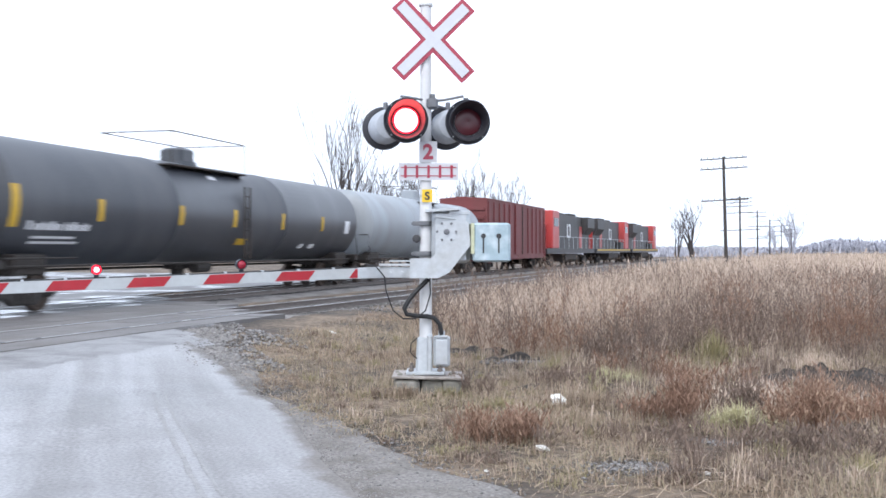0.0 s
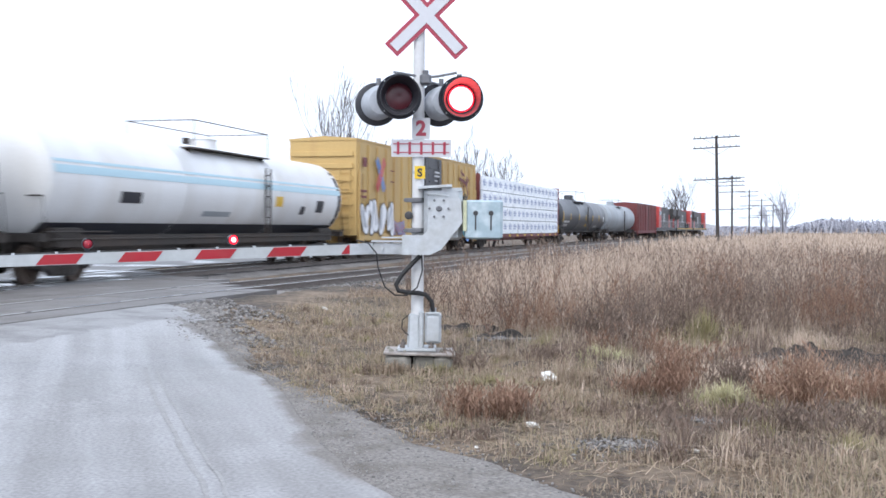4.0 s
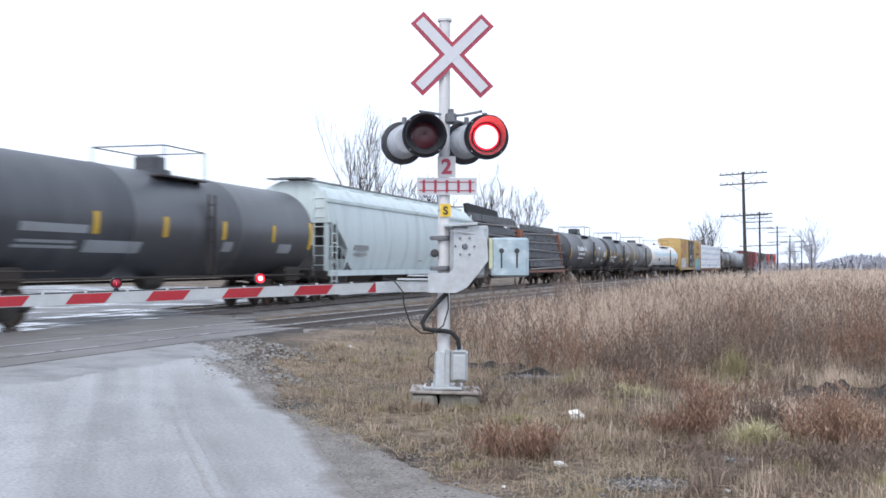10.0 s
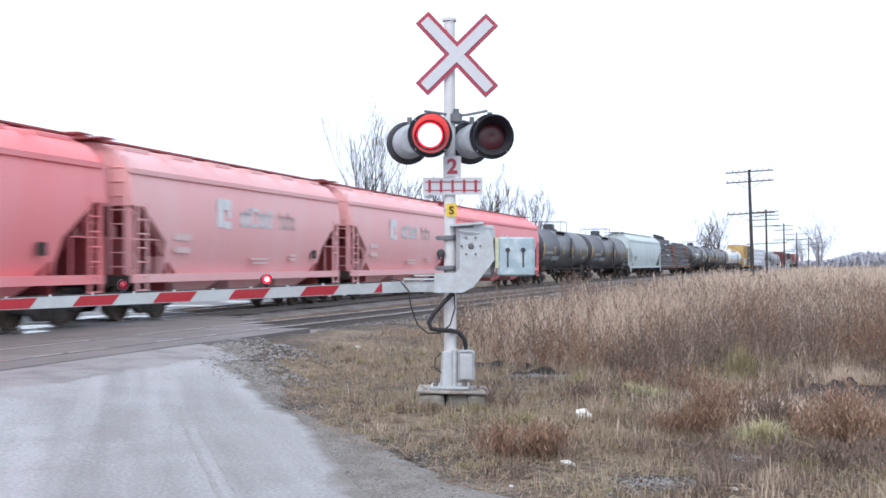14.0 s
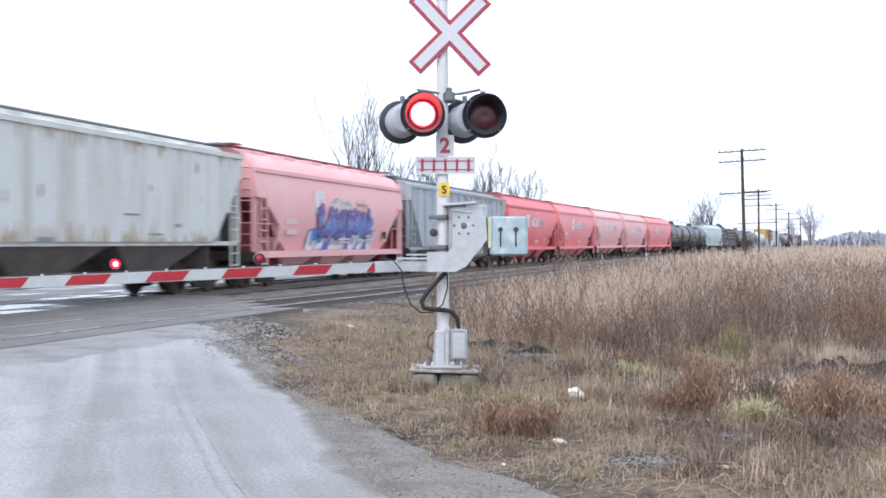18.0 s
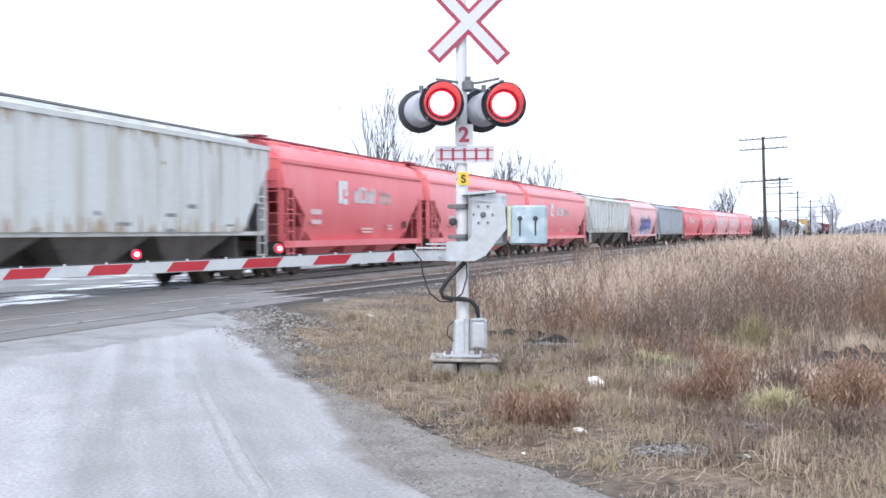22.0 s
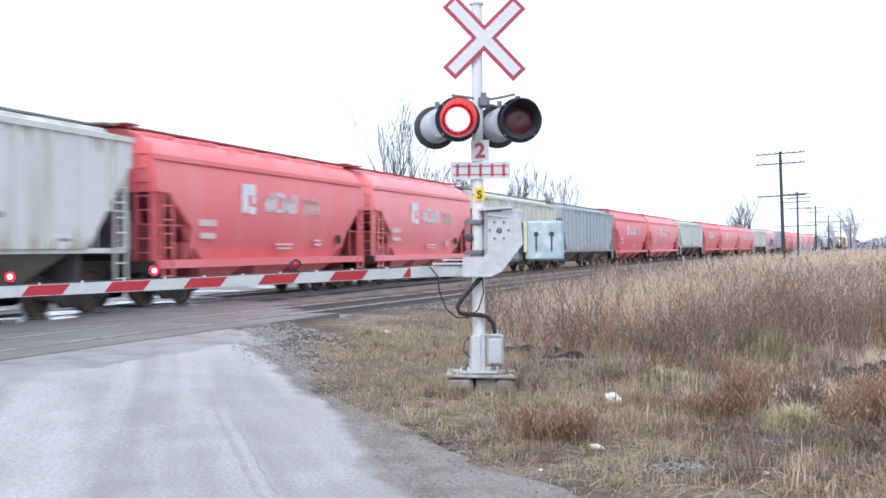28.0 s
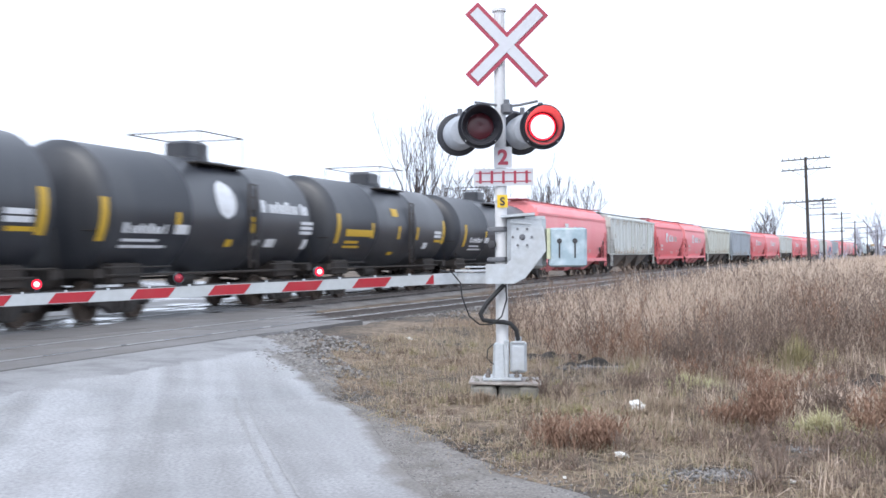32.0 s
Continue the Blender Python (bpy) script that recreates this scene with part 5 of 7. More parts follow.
    if full_sill:
        part("centre_sill", Mesh().box((0, 0, 0.92), (L - 2.0, 0.7, 0.5)).box((0, -1.25, 1.02), (L - 3.0, 0.1, 0.3)).box((0, 1.25, 1.02), (L - 3.0, 0.1, 0.3)), m_under, car)
    for sgn in (-1, 1):
        part("bolster", Mesh().box((sgn * (L / 2 - 2.0), 0, 1.1), (1.2, 2.5, 0.5), bev=0.05), m_under, car)
        part("end_sill", Mesh().box((sgn * (L / 2 - 0.75), 0, 1.12), (0.3, 2.9, 0.2)), m_under, car)
        part("stub_sill", Mesh().box((sgn * (L / 2 - 1.5), 0, 0.98), (2.4, 0.5, 0.3)), m_under, car)
    for sgn in (-1, 1):
        hr = Mesh()
        e = sgn * (L / 2 - 0.75)
        hr.line([(e - sgn * 2.6, -1.5, 1.25), (e, -1.5, 1.25), (e, -1.4, 2.1), (e, 1.4, 2.1), (e, 1.5, 1.25), (e - sgn * 2.6, 1.5, 1.25)], 0.022, 6)
        hr.box((e, -1.4, 0.75), (0.4, 0.06, 0.04)).rod((e - 0.2, -1.4, 0.75), (e - 0.2, -1.4, 1.2), 0.02, 6).rod((e + 0.2, -1.4, 0.75), (e + 0.2, -1.4, 1.2), 0.02, 6)
        part("hand_rail", hr, m_under, car)
        bogie(car, sgn * (L / 2 - 2.0))
    couplers(car, L, mat)

    def on_shell(x, z, wd, ht, mt, name="marking", label2="", disc=False):
        """A painted plate bent to the shell, from z upward, on the near side."""
        m = Mesh()
        n = 8
        for k in range(n + 1):
            q = k / n
            zz = z + ht * q - zc
            y = -math.sqrt(max(0.01, (R + 0.008) ** 2 - zz * zz))
            half = wd / 2 * (math.sqrt(max(0.0004, 1 - (2 * q - 1) ** 2)) if disc else 1)
            m.v += [(x - half, y, zz + zc), (x + half, y, zz + zc)]
        m.f = [(2 * k, 2 * k + 1, 2 * k + 3, 2 * k + 2) for k in range(n)]
        m.m = [0] * n
        part(name, m, mt, car, label2)
    for x, z, wd, ht, c in marks:
        mt = {"w": m_letter, "y": m_ystencil, "g": m_tankg, "o": m_letter, "b": m_paleblue, "k": m_black}[c]
        if c == "w" and wd > 1.2 and ht > 0.15:
            # a word: letter-sized plates with gaps
            q, k = x - wd / 2, 0
            while q < x + wd / 2:
                w2 = ht * (0.75, 0.5, 0.65, 0.4, 0.7)[k % 5]
                on_shell(q + w2 / 2, z, w2, ht * (1, 0.72, 0.72, 0.95, 0.75)[k % 5], mt)
                q += w2 + ht * (0.14 if k % 7 else 0.5)
                k += 1
        else:
            on_shell(x, z, wd, ht, mt, disc=c == "o")
    return car


def boxcar(L, mat, label, door_mat, doors=1, walls=14, hi=4.6):
    car = start_car("boxcar", label, "boxcar", L)
    B, W, lo = L - 1.4, 3.1, 1.05
    part("body", Mesh().box((0, 0, (lo + hi) / 2), (B, W, hi - lo)), mat, car)
    part("roof", Mesh().prism([(-W / 2 - 0.03, hi - 0.03), (W / 2 + 0.03, hi - 0.03), (W / 2 + 0.03, hi + 0.06), (0, hi + 0.17), (-W / 2 - 0.03, hi + 0.06)], "x", -B / 2 - 0.03, B / 2 + 0.03), mat, car)
    dw = 1.55 if doors == 1 else 2.4
    for i in range(walls):
        x = -B / 2 + 0.3 + (B - 0.6) * i / (walls - 1)
        if abs(x) < dw + 0.1 and doors:
            continue
        part("rib", Mesh().box((x, -W / 2 - 0.03, (lo + hi) / 2), (0.24, 0.09, hi - lo - 0.25), bev=0.03), mat, car)
    for k in range(doors):
        c = (k - (doors - 1) / 2) * 2.42
        d = part("door", Mesh().box((c, -W / 2 - 0.06, (lo + hi) / 2), (2.4 if doors > 1 else 2.6, 0.08, hi - lo - 0.2), bev=0.01), door_mat or mat, car)
        for z in (1.7, 2.4, 3.1, 3.8, 4.5)[:5 if hi > 5 else 4]:
            part("door_panel", Mesh().box((c, -W / 2 - 0.105, z), (2.1 if doors > 1 else 2.3, 0.05, 0.08)), door_mat or mat, d)
        part("lock_bar", Mesh().rod((c + 0.5, -W / 2 - 0.14, lo + 0.1), (c + 0.5, -W / 2 - 0.14, hi - 0.15), 0.03, 6), m_under, d)
    part("side_sill", Mesh().box((0, -W / 2 - 0.02, lo - 0.08), (B * 0.98, 0.1, 0.28)).box((0, W / 2 + 0.02, lo - 0.08), (B * 0.98, 0.1, 0.28)).box((0, 0, 0.85), (L - 1.4, 0.6, 0.3)), mat, car)
    for sgn in (-1, 1):
        for k in range(7 if hi > 5 else 6):
            part("end_corrugation", Mesh().box((sgn * (B / 2 + 0.03), 0, 1.4 + k * 0.52), (0.1, W - 0.3, 0.22), bev=0.04), mat, car)
        ladder(car, sgn * (B / 2 - 0.4), -W / 2 - 0.08, 0.6, hi - 1.4, mat)
        ladder(car, sgn * (B / 2 + 0.1), -W / 2 + 0.5, 1.0, hi - 1.2, mat, along="y")
        bogie(car, sgn * (L / 2 - 2.6))
    couplers(car, L, mat)
    return car


def lumber_car(L):
    car = start_car("lumber_car", "centre-beam flat car with white wrapped lumber bundles", "flat car", L)
    B = L - 1.3
    part("deck", Mesh().box((0, 0, 0.86), (B, 2.9, 0.22), bev=0.03).box((0, 0, 0.7), (B - 6, 0.8, 0.4)), m_maroon, car)
    part("centre_beam", Mesh().box((0, 0, 2.85), (B - 1, 0.12, 3.75)), m_maroon, car)
    part("top_chord", Mesh().box((0, 0, 4.76), (B - 0.6, 1.1, 0.1)), m_maroon, car, "dark red top chord of the beam")
    for i in range(11):
        part("reflector_mark", Mesh().box((-B / 2 + 1.2 + i * (B - 2.4) / 10, -1.46, 0.87), (0.45, 0.02, 0.14)), m_ystencil, car, "yellow reflector mark")
    for sgn in (-1, 1):
        bk = part("bulkhead", Mesh().box((sgn * (B / 2 - 0.12), 0, 2.85), (0.2, 2.95, 3.9), bev=0.02), m_maroon, car, "dark red end bulkhead")
        part("ladder_mark", Mesh().box((sgn * (B / 2 - 0.12), -1.49, 1.35), (0.16, 0.02, 0.7)), m_ystencil, bk, "yellow reflector strip")
        for k in range(6):
            part("bulkhead_rib", Mesh().box((sgn * (B / 2 - 0.02), 0, 1.4 + k * 0.56), (0.1, 2.9, 0.12)), m_maroon, bk)
        bogie(car, sgn * (L / 2 - 2.7))
    bw = (B - 1.0) / 6
    lay_h = 0.93
    for side in (-1, 1):
        for i in range(6):
            for k in range(4):
                x = -B / 2 + 0.5 + bw * (i + 0.5)
                z = 0.98 + lay_h * (k + 0.5)
                b = part("wrapped_pack", Mesh().box((x, side * (0.79 + random.uniform(0, 0.02)), z), (bw - 0.015, 1.36, lay_h - 0.035), bev=0.02), m_wrap, car, "white plastic wrapped lumber bundle")
                if side < 0:
                    m = Mesh()
                    for q in (-bw / 3, 0, bw / 3):
                        q += random.uniform(-0.06, 0.06)
                        m.box((x + q, -1.495, z + 0.06), (0.62, 0.012, 0.13)).box((x + q + 0.03, -1.495, z - 0.1), (0.56, 0.012, 0.1)).box((x + q - 0.05, -1.495, z + 0.19), (0.42, 0.012, 0.06)).box((x + q + 0.52, -1.495, z + 0.05), (0.16, 0.012, 0.05))
                    part("wrap_print", m, m_print, b, "faded blue printing bars")
    couplers(car, L, m_maroon)
    return car


def panel_car(L):
    car = start_car("track_panel_car", "flat car carrying stacked dark track panels between orange frames", "flat car", L)
    B = L - 1.2
    part("deck", Mesh().box((0, 0, 0.98), (B, 2.8, 0.24), bev=0.03).box((0, 0, 0.78), (B - 5, 0.8, 0.4)), m_under, car)
    part("side_sill", Mesh().box((0, -1.42, 0.98), (B, 0.06, 0.14)), m_orange, car, "rusty orange side sill")
    tie = Mesh().box((0, 0, 0), (0.25, 0.2, 0.5), bev=0.015).data("panel_tie", m_paneltie)
    for c, ln, rows in ((B / 4 + 0.25, B / 2 - 1.7, 5), (-B / 4 - 0.25, B / 2 - 1.7, 5)):
        # backing sheet, coloured as the shade seen between the ties
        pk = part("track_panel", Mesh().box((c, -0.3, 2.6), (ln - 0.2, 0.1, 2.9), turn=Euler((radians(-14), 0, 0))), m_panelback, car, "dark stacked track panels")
        for row in range(rows):
            z = 1.2 + row * (0.62 if c > 0 else 0.68)
            y = -1.3 + row * 0.16
            tilt = random.uniform(-0.09, 0.09)
            part("panel_rail", Mesh().rod((c - ln / 2 - random.uniform(0, 0.5), y - 0.12, z - tilt), (c + ln / 2 + ((0.25, 0.3, 2.2, 1.5, 0.35)[row] if c > 0 else random.uniform(0, 0.3)), y - 0.12, z + tilt), 0.055, 6), m_panelrail, pk, "dark rail along the panels")
            n = int(ln / 0.44)
            for k in range(n):
                x = c - ln / 2 + 0.25 + k * 0.44 + row * 0.05
                part("tie", tie, None, pk, at=Matrix.LocRotScale((x, y + 0.1, z + 0.31), Euler((radians(-14), radians(11), 0)), None))
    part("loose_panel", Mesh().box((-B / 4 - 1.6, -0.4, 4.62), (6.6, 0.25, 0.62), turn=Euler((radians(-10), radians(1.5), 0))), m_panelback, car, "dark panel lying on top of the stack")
    for x in (-B / 2 + 0.2, -0.3, 0.3, B / 2 - 0.2):
        m = Mesh()
        for y in (-1.35, 1.35):
            m.box((x, y * 0.8, 2.4), (0.18, 0.16, 2.8), turn=Euler((radians(8 if y > 0 else -8), 0, 0)))
        m.rod((x, -1.25, 1.1), (x, 0.9, 3.7), 0.07, 6).rod((x, 1.25, 1.1), (x, -0.9, 3.7), 0.07, 6).box((x, 0, 3.75), (0.16, 1.9, 0.14))
        part("frame", m, m_frame if x < -1 else m_orange, car, "orange steel frame")
    for sgn in (-1, 1):
        bogie(car, sgn * (L / 2 - 2.3))
    couplers(car, L, m_orange)
    return car


def locomotive(L, back=False):
    car = start_car("locomotive", "black and red diesel freight locomotive", "locomotive", L, "locomotives")
    part("underframe", Mesh().box((0, 0, 1.35), (L - 1.2, 3.0, 0.4), bev=0.05), m_locoblk, car)
    part("fuel_tank", Mesh().prism([(-1.35, 1.1), (-1.35, 0.6), (-1.0, 0.35), (1.0, 0.35), (1.35, 0.6), (1.35, 1.1)], "x", -2.9, 2.7), m_under, car)
    part("long_hood", Mesh().box((-2.4, 0, 3.0), (L - 6.8, 2.0, 3.0), bev=0.06), m_locoblk, car)
    part("radiator_housing", Mesh().prism([(-1.1, 2.9), (-1.55, 3.5), (-1.55, 4.5), (1.55, 4.5), (1.55, 3.5), (1.1, 2.9)], "x", -L / 2 + 0.9, -L / 2 + 4.4), m_locoblk, car)
    part("hood_end", Mesh().box((-L / 2 + 0.85, 0, 2.95), (0.12, 2.02, 2.9)), m_locored, car)
    cab = part("cab", Mesh().box((L / 2 - 3.7, 0, 3.1), (2.4, 3.05, 3.1), bev=0.08), m_locored, car)
    for y in (-1.54, 1.54):
        for x in (0.45, -0.45):
            part("cab_window", Mesh().box((L / 2 - 3.7 + x, y, 3.7), (0.75, 0.03, 0.7)), m_glass, cab)
    part("nose", Mesh().prism([(L / 2 - 2.55, 1.5), (L / 2 - 0.9, 1.5), (L / 2 - 1.1, 3.3), (L / 2 - 2.55, 3.55)], "y", -1.0, 1.0), m_locored, car)
    hr = Mesh()
    for y in (-1.45, 1.45):
        hr.line([(-L / 2 + 0.7, y, 2.55), (L / 2 - 5.2, y, 2.55)], 0.025, 6)
        for k in range(9):
            x = -L / 2 + 0.9 + k * (L - 6.2) / 8
            hr.rod((x, y, 1.5), (x, y, 2.55), 0.022, 6)
    part("hand_rail", hr, m_galv, car)
    part("sill_stripe", Mesh().box((0, -1.52, 1.42), (L - 2.0, 0.012, 0.12)), m_ystencil, car)
    for y in (-1.012, 1.012):
        part("emblem", Mesh().box((-0.9, y, 3.1), (0.24, 0.02, 1.2)).box((-0.6, y, 3.6), (0.6, 0.02, 0.2)).box((-0.3, y, 2.6), (0.6, 0.02, 0.2)).box((0.3, y, 3.1), (0.24, 0.02, 1.2)), m_letter, car, "white ribbon emblem")
        part("red_band", Mesh().box((-L / 2 + 5.2, y, 2.6), (1.2, 0.02, 2.0)), m_locored, car, "red diagonal band")
    part("exhaust_deck", Mesh().box((-3.5, 0, 4.6), (3.0, 1.4, 0.25), bev=0.05), m_under, car)
    part("exhaust_deck", Mesh().box((1.0, 0, 4.58), (1.6, 1.2, 0.2), bev=0.04), m_under, car)
    part("battery_box", Mesh().box((4.4, -1.3, 1.9), (2.0, 0.4, 0.8), bev=0.03), m_locoblk, car)
    for sgn in (-1, 1):
        bogie(car, sgn * (L / 2 - 3.6), axles=(-1.9, 0, 1.9))
    couplers(car, L, m_locoblk)
    if back:
        for child in car.children:
            child.matrix_basis = pose(0, 0, 0, 0, 0, 180) @ child.matrix_basis
    return car


# front to rear, with the point of each joint along the line when the clip begins
def build_train():
    spots = []

    def put(front, rear, make):
        make(front - rear)
        car, L = CARS[-1]
        spots.append((car, (front + rear) / 2))
    put(118.95, 97.1, locomotive)
    put(97.1, 75.3, locomotive)
    put(75.3, 53.46, lambda L: locomotive(L, True))
    put(53.46, 35.2, lambda L: boxcar(L, m_maroon, "oxide red ribbed boxcar", None, 1, 13))
    def uprights(xs, ends):
        """Yellow upright marks along a shell: tall ones at both ends, short ones between."""
        return [(x, 1.95, 0.26, 0.95, "y") for x in ends] + [(x, 2.15, 0.22, 0.55, "y") for x in xs]
    put(35.2, 15.0, lambda L: tank(L, 1.56, m_tankg, "long grey tank car"))
    put(15.0, -8.4, lambda L: tank(L, 1.56, m_tankb, "long black tank car with yellow marks", dome=-1.1, guard=2.3, guard_h=0.75, marks=uprights((-7.4, -3.5, -0.2, 3.4, 7.0), (-10.6,)) + [(-9.0, 1.9, 2.2, 0.2, "w"), (-9.0, 1.7, 1.6, 0.06, "w"), (-8.9, 1.58, 1.8, 0.06, "w"), (9.6, 2.1, 0.5, 0.5, "w"), (0.6, 1.6, 0.7, 0.2, "y"), (5.6, 1.5, 0.4, 0.16, "w"), (6.6, 1.5, 0.5, 0.16, "w"), (-1.0, 3.6, 0.5, 0.12, "w")]))
    put(-8.4, -35.2, lumber_car)
    put(-35.2, -56.6, lambda L: boxcar(L, m_boxyel, "yellow ochre boxcar with black doors and graffiti", m_black, 2, 18, 5.12))
    yb, LB = CARS[-1]

    def flat(z):
        return -1.66
    graffiti(yb, -LB / 2 + 0.9, -LB / 2 + 5.4, 1.0, 2.6, flat, m_spray["black"], m_spray["white"], m_spray["grey"], 4, "white and black sprayed letters", 4)
    graffiti(yb, -LB / 2 + 5.2, -LB / 2 + 6.9, 1.0, 1.7, flat, m_spray["violet"], m_spray["grey"], m_spray["red"], 6, "small faded sprayed letters", 4, True)
    graffiti(yb, 3.4, 9.0, 1.0, 2.55, flat, m_spray["navy"], m_spray["teal"], m_spray["yellow"], 9, "teal and blue sprayed letters", 4, False, m_spray["blue"])
    graffiti(yb, -1.9, -0.4, 2.3, 3.0, lambda z: -1.76, m_spray["black"], m_spray["pale"], m_spray["white"], 14, "white scribbles on the doors", 4, True)
    graffiti(yb, -1.9, -0.3, 1.2, 1.9, lambda z: -1.76, m_spray["black"], m_spray["pale"], m_spray["white"], 15, "white scribbles on the doors", 4, True)
    graffiti(yb, 0.5, 2.1, 1.3, 2.0, lambda z: -1.76, m_spray["black"], m_spray["pale"], m_spray["white"], 17, "white scribbles on the doors", 3, True)
    bars(yb, [(-1.2, 4.3, 0.9, 0.1), (-1.2, 4.12, 0.7, 0.1), (-1.2, 3.9, 0.8, 0.07), (1.3, 4.3, 0.8, 0.1), (1.3, 4.1, 0.9, 0.1), (1.2, 3.86, 0.5, 0.07)], -1.72, m_spray["pale"], "worn white stencil bars")
    for a, mt in ((36, m_spray["red"]), (-36, m_spray["blue"])):
        m = Mesh()
        for q in (-0.11, 0.11):
            m.box((-LB / 2 + 3.4 + q * math.cos(radians(a)), -1.67 - 0.01 * (a > 0), 3.75 - q * math.sin(radians(a))), (0.13, 0.012, 1.7), turn=Euler((0, radians(a), 0)))
        part("emblem", m, mt, yb, "red and blue crossed emblem")
    fat = Mesh()
    for row in (((6.0, 4.2), (7.6, 3.95)), ((6.3, 4.65), (6.5, 4.5), (6.9, 4.45)), ((6.9, 4.2), (6.8, 3.5)), ((7.6, 4.35), (7.4, 3.95), (7.8, 3.4)), ((7.4, 3.95), (7.9, 4.2))):
        fat_stroke(fat, row, 0.09, flat, 0.012)
    part("emblem", fat, m_maroon, yb, "small dark red emblem strokes")
    word_shapes(yb, 4.6, 2.95, 0.42, -1.67, m_maroon, ("ring", "hook", "stem", "ring"))
    word_shapes(yb, 6.2, 2.95, 0.42, -1.67, m_black, ("tall", "ring", "stem", "hook", "big", "ring", "stem"))
    bars(yb, [(-LB / 2 + 1.3, 2.95, 0.7, 0.1), (-LB / 2 + 1.3, 2.7, 0.6, 0.1), (-LB / 2 + 1.4, 4.2, 0.5, 0.4), (-LB / 2 + 5.0, 4.0, 0.5, 0.05), (-LB / 2 + 5.0, 3.5, 0.5, 0.05)], -1.67, m_maroon)
    # the lowest long black band paints in the belly's shade and grime
    put(-56.6, -77.4, lambda L: tank(L, 1.5, m_tankw, "white tank car with a pale blue band", fittings="manway", full_sill=True, guard=2.6, marks=[(0, 2.66, L - 2.2, 0.2, "b"), (0, 2.93, L - 2.2, 0.07, "b"), (3.4, 2.1, 0.6, 0.36, "y"), (7.2, 1.95, 0.7, 0.45, "k"), (5.6, 1.85, 0.4, 0.3, "k"), (-6, 2.0, 1.0, 0.3, "k"), (L / 2 - 1.2, 1.3, 0.3, 2.3, "k"), (0, 1.05, L - 2.2, 0.42, "k"), (-1, 1.7, 1.8, 0.16, "g")]))
    put(-77.4, -91.6, lambda L: tank(L, 1.5, m_tankf, "dull grey tank car streaked with dirt", fittings="manway", full_sill=True, marks=uprights((-3.8, 2.4), (-5.8, 5.8)) + [(-4.2, 1.75, 1.4, 0.2, "w"), (-4.2, 1.6, 1.2, 0.06, "w"), (-4.2, 1.48, 1.3, 0.06, "w"), (0.4, 2.2, 0.8, 0.7, "g")]))
    put(-91.6, -105.0, lambda L: tank(L, 1.54, m_tankn, "black tank car with white and yellow stencils", fittings="manway", marks=uprights((-3.6, -2.2, -0.1, 1.8), (-5.7, 4.6)) + [(-4.6, 2.12, 1.5, 0.2, "w"), (-3.2, 2.12, 0.9, 0.2, "w"), (-4.3, 1.92, 1.9, 0.06, "w"), (-4.3, 1.8, 2.0, 0.06, "w"), (-2.9, 1.7, 1.0, 0.06, "w"), (0.2, 2.05, 0.7, 0.07, "w"), (0.2, 1.92, 0.7, 0.07, "w"), (0.1, 1.78, 0.8, 0.07, "w"), (1.2, 1.9, 0.9, 0.22, "y"), (3.7, 1.9, 0.8, 0.3, "w"), (3.8, 2.3, 0.5, 0.12, "w"), (1.6, 1.66, 0.9, 0.06, "w")]))
    put(-105.0, -122.2, lambda L: tank(L, 1.57, m_tankb, "glossy black tank car with white lettering bars", size=1.3, marks=uprights((-1.0, 2.0, 3.9), (-7.6, 7.6)) + [(-3.4, 2.6, 3.2, 0.42, "w"), (-3.4, 2.25, 2.6, 0.24, "w"), (-3.8, 1.95, 2.0, 0.16, "w"), (4.2, 2.85, 0.7, 0.2, "w"), (6.6, 2.2, 0.9, 0.11, "w"), (6.6, 2.36, 0.9, 0.11, "w"), (6.6, 2.52, 0.9, 0.11, "w"), (3.9, 1.8, 0.7, 0.26, "w"), (5.8, 1.75, 0.5, 0.24, "w"), (2.2, 1.55, 0.8, 0.1, "w")]))
    put(-122.2, -147.4, panel_car)
    put(-147.4, -168.3, lambda L: hopper(L, m_hopw[3], True, "pale grey-blue covered hopper car", bays=4, cut=1.95, cutz=3.0, plain=True))
    put(-168.3, -187.0, lambda L: tank(L, 1.54, m_tankb, "black tank car with yellow upright marks", dome=0.2, size=0.55, marks=uprights((-4.5, -1.4, 1.85, 5.2), (-8.2, 8.2)) + [(-6.0, 2.15, 2.4, 0.2, "g"), (-6.2, 1.9, 2.0, 0.07, "g"), (-6.2, 1.78, 2.2, 0.07, "g"), (-3.6, 1.7, 2.4, 0.3, "g"), (2.2, 1.8, 0.6, 0.3, "g"), (6.2, 1.8, 1.0, 0.3, "g")]))
    put(-187.0, -204.1, lambda L: tank(L, 1.54, m_tankb, "black tank car with yellow upright marks", dome=0.2, size=0.55, marks=uprights((-4.2, -1.4, 1.7, 4.8), (-7.5, 7.5)) + [(-6.0, 2.15, 2.4, 0.2, "g"), (-6.2, 1.9, 2.0, 0.07, "g"), (-6.2, 1.78, 2.2, 0.07, "g"), (-3.6, 1.7, 2.4, 0.3, "g"), (2.2, 1.8, 0.6, 0.3, "g"), (6.2, 1.8, 1.0, 0.3, "g")]))
    red = "red covered potash hopper car with white lettering"
    pale = "faded pink covered potash hopper car with white lettering"

    def potash(k):
        return lambda L: hopper(L, m_potash[k], True, pale if k == 1 else red, logo=True, dark_low=True, cut=1.75, cutz=2.95)

    def ribbed(k, label):
        return lambda L: hopper(L, m_hopw[k], False, label, ribs=15, low=1.25 if k == 2 else 1.5, cut=1.7, cutz=3.45)
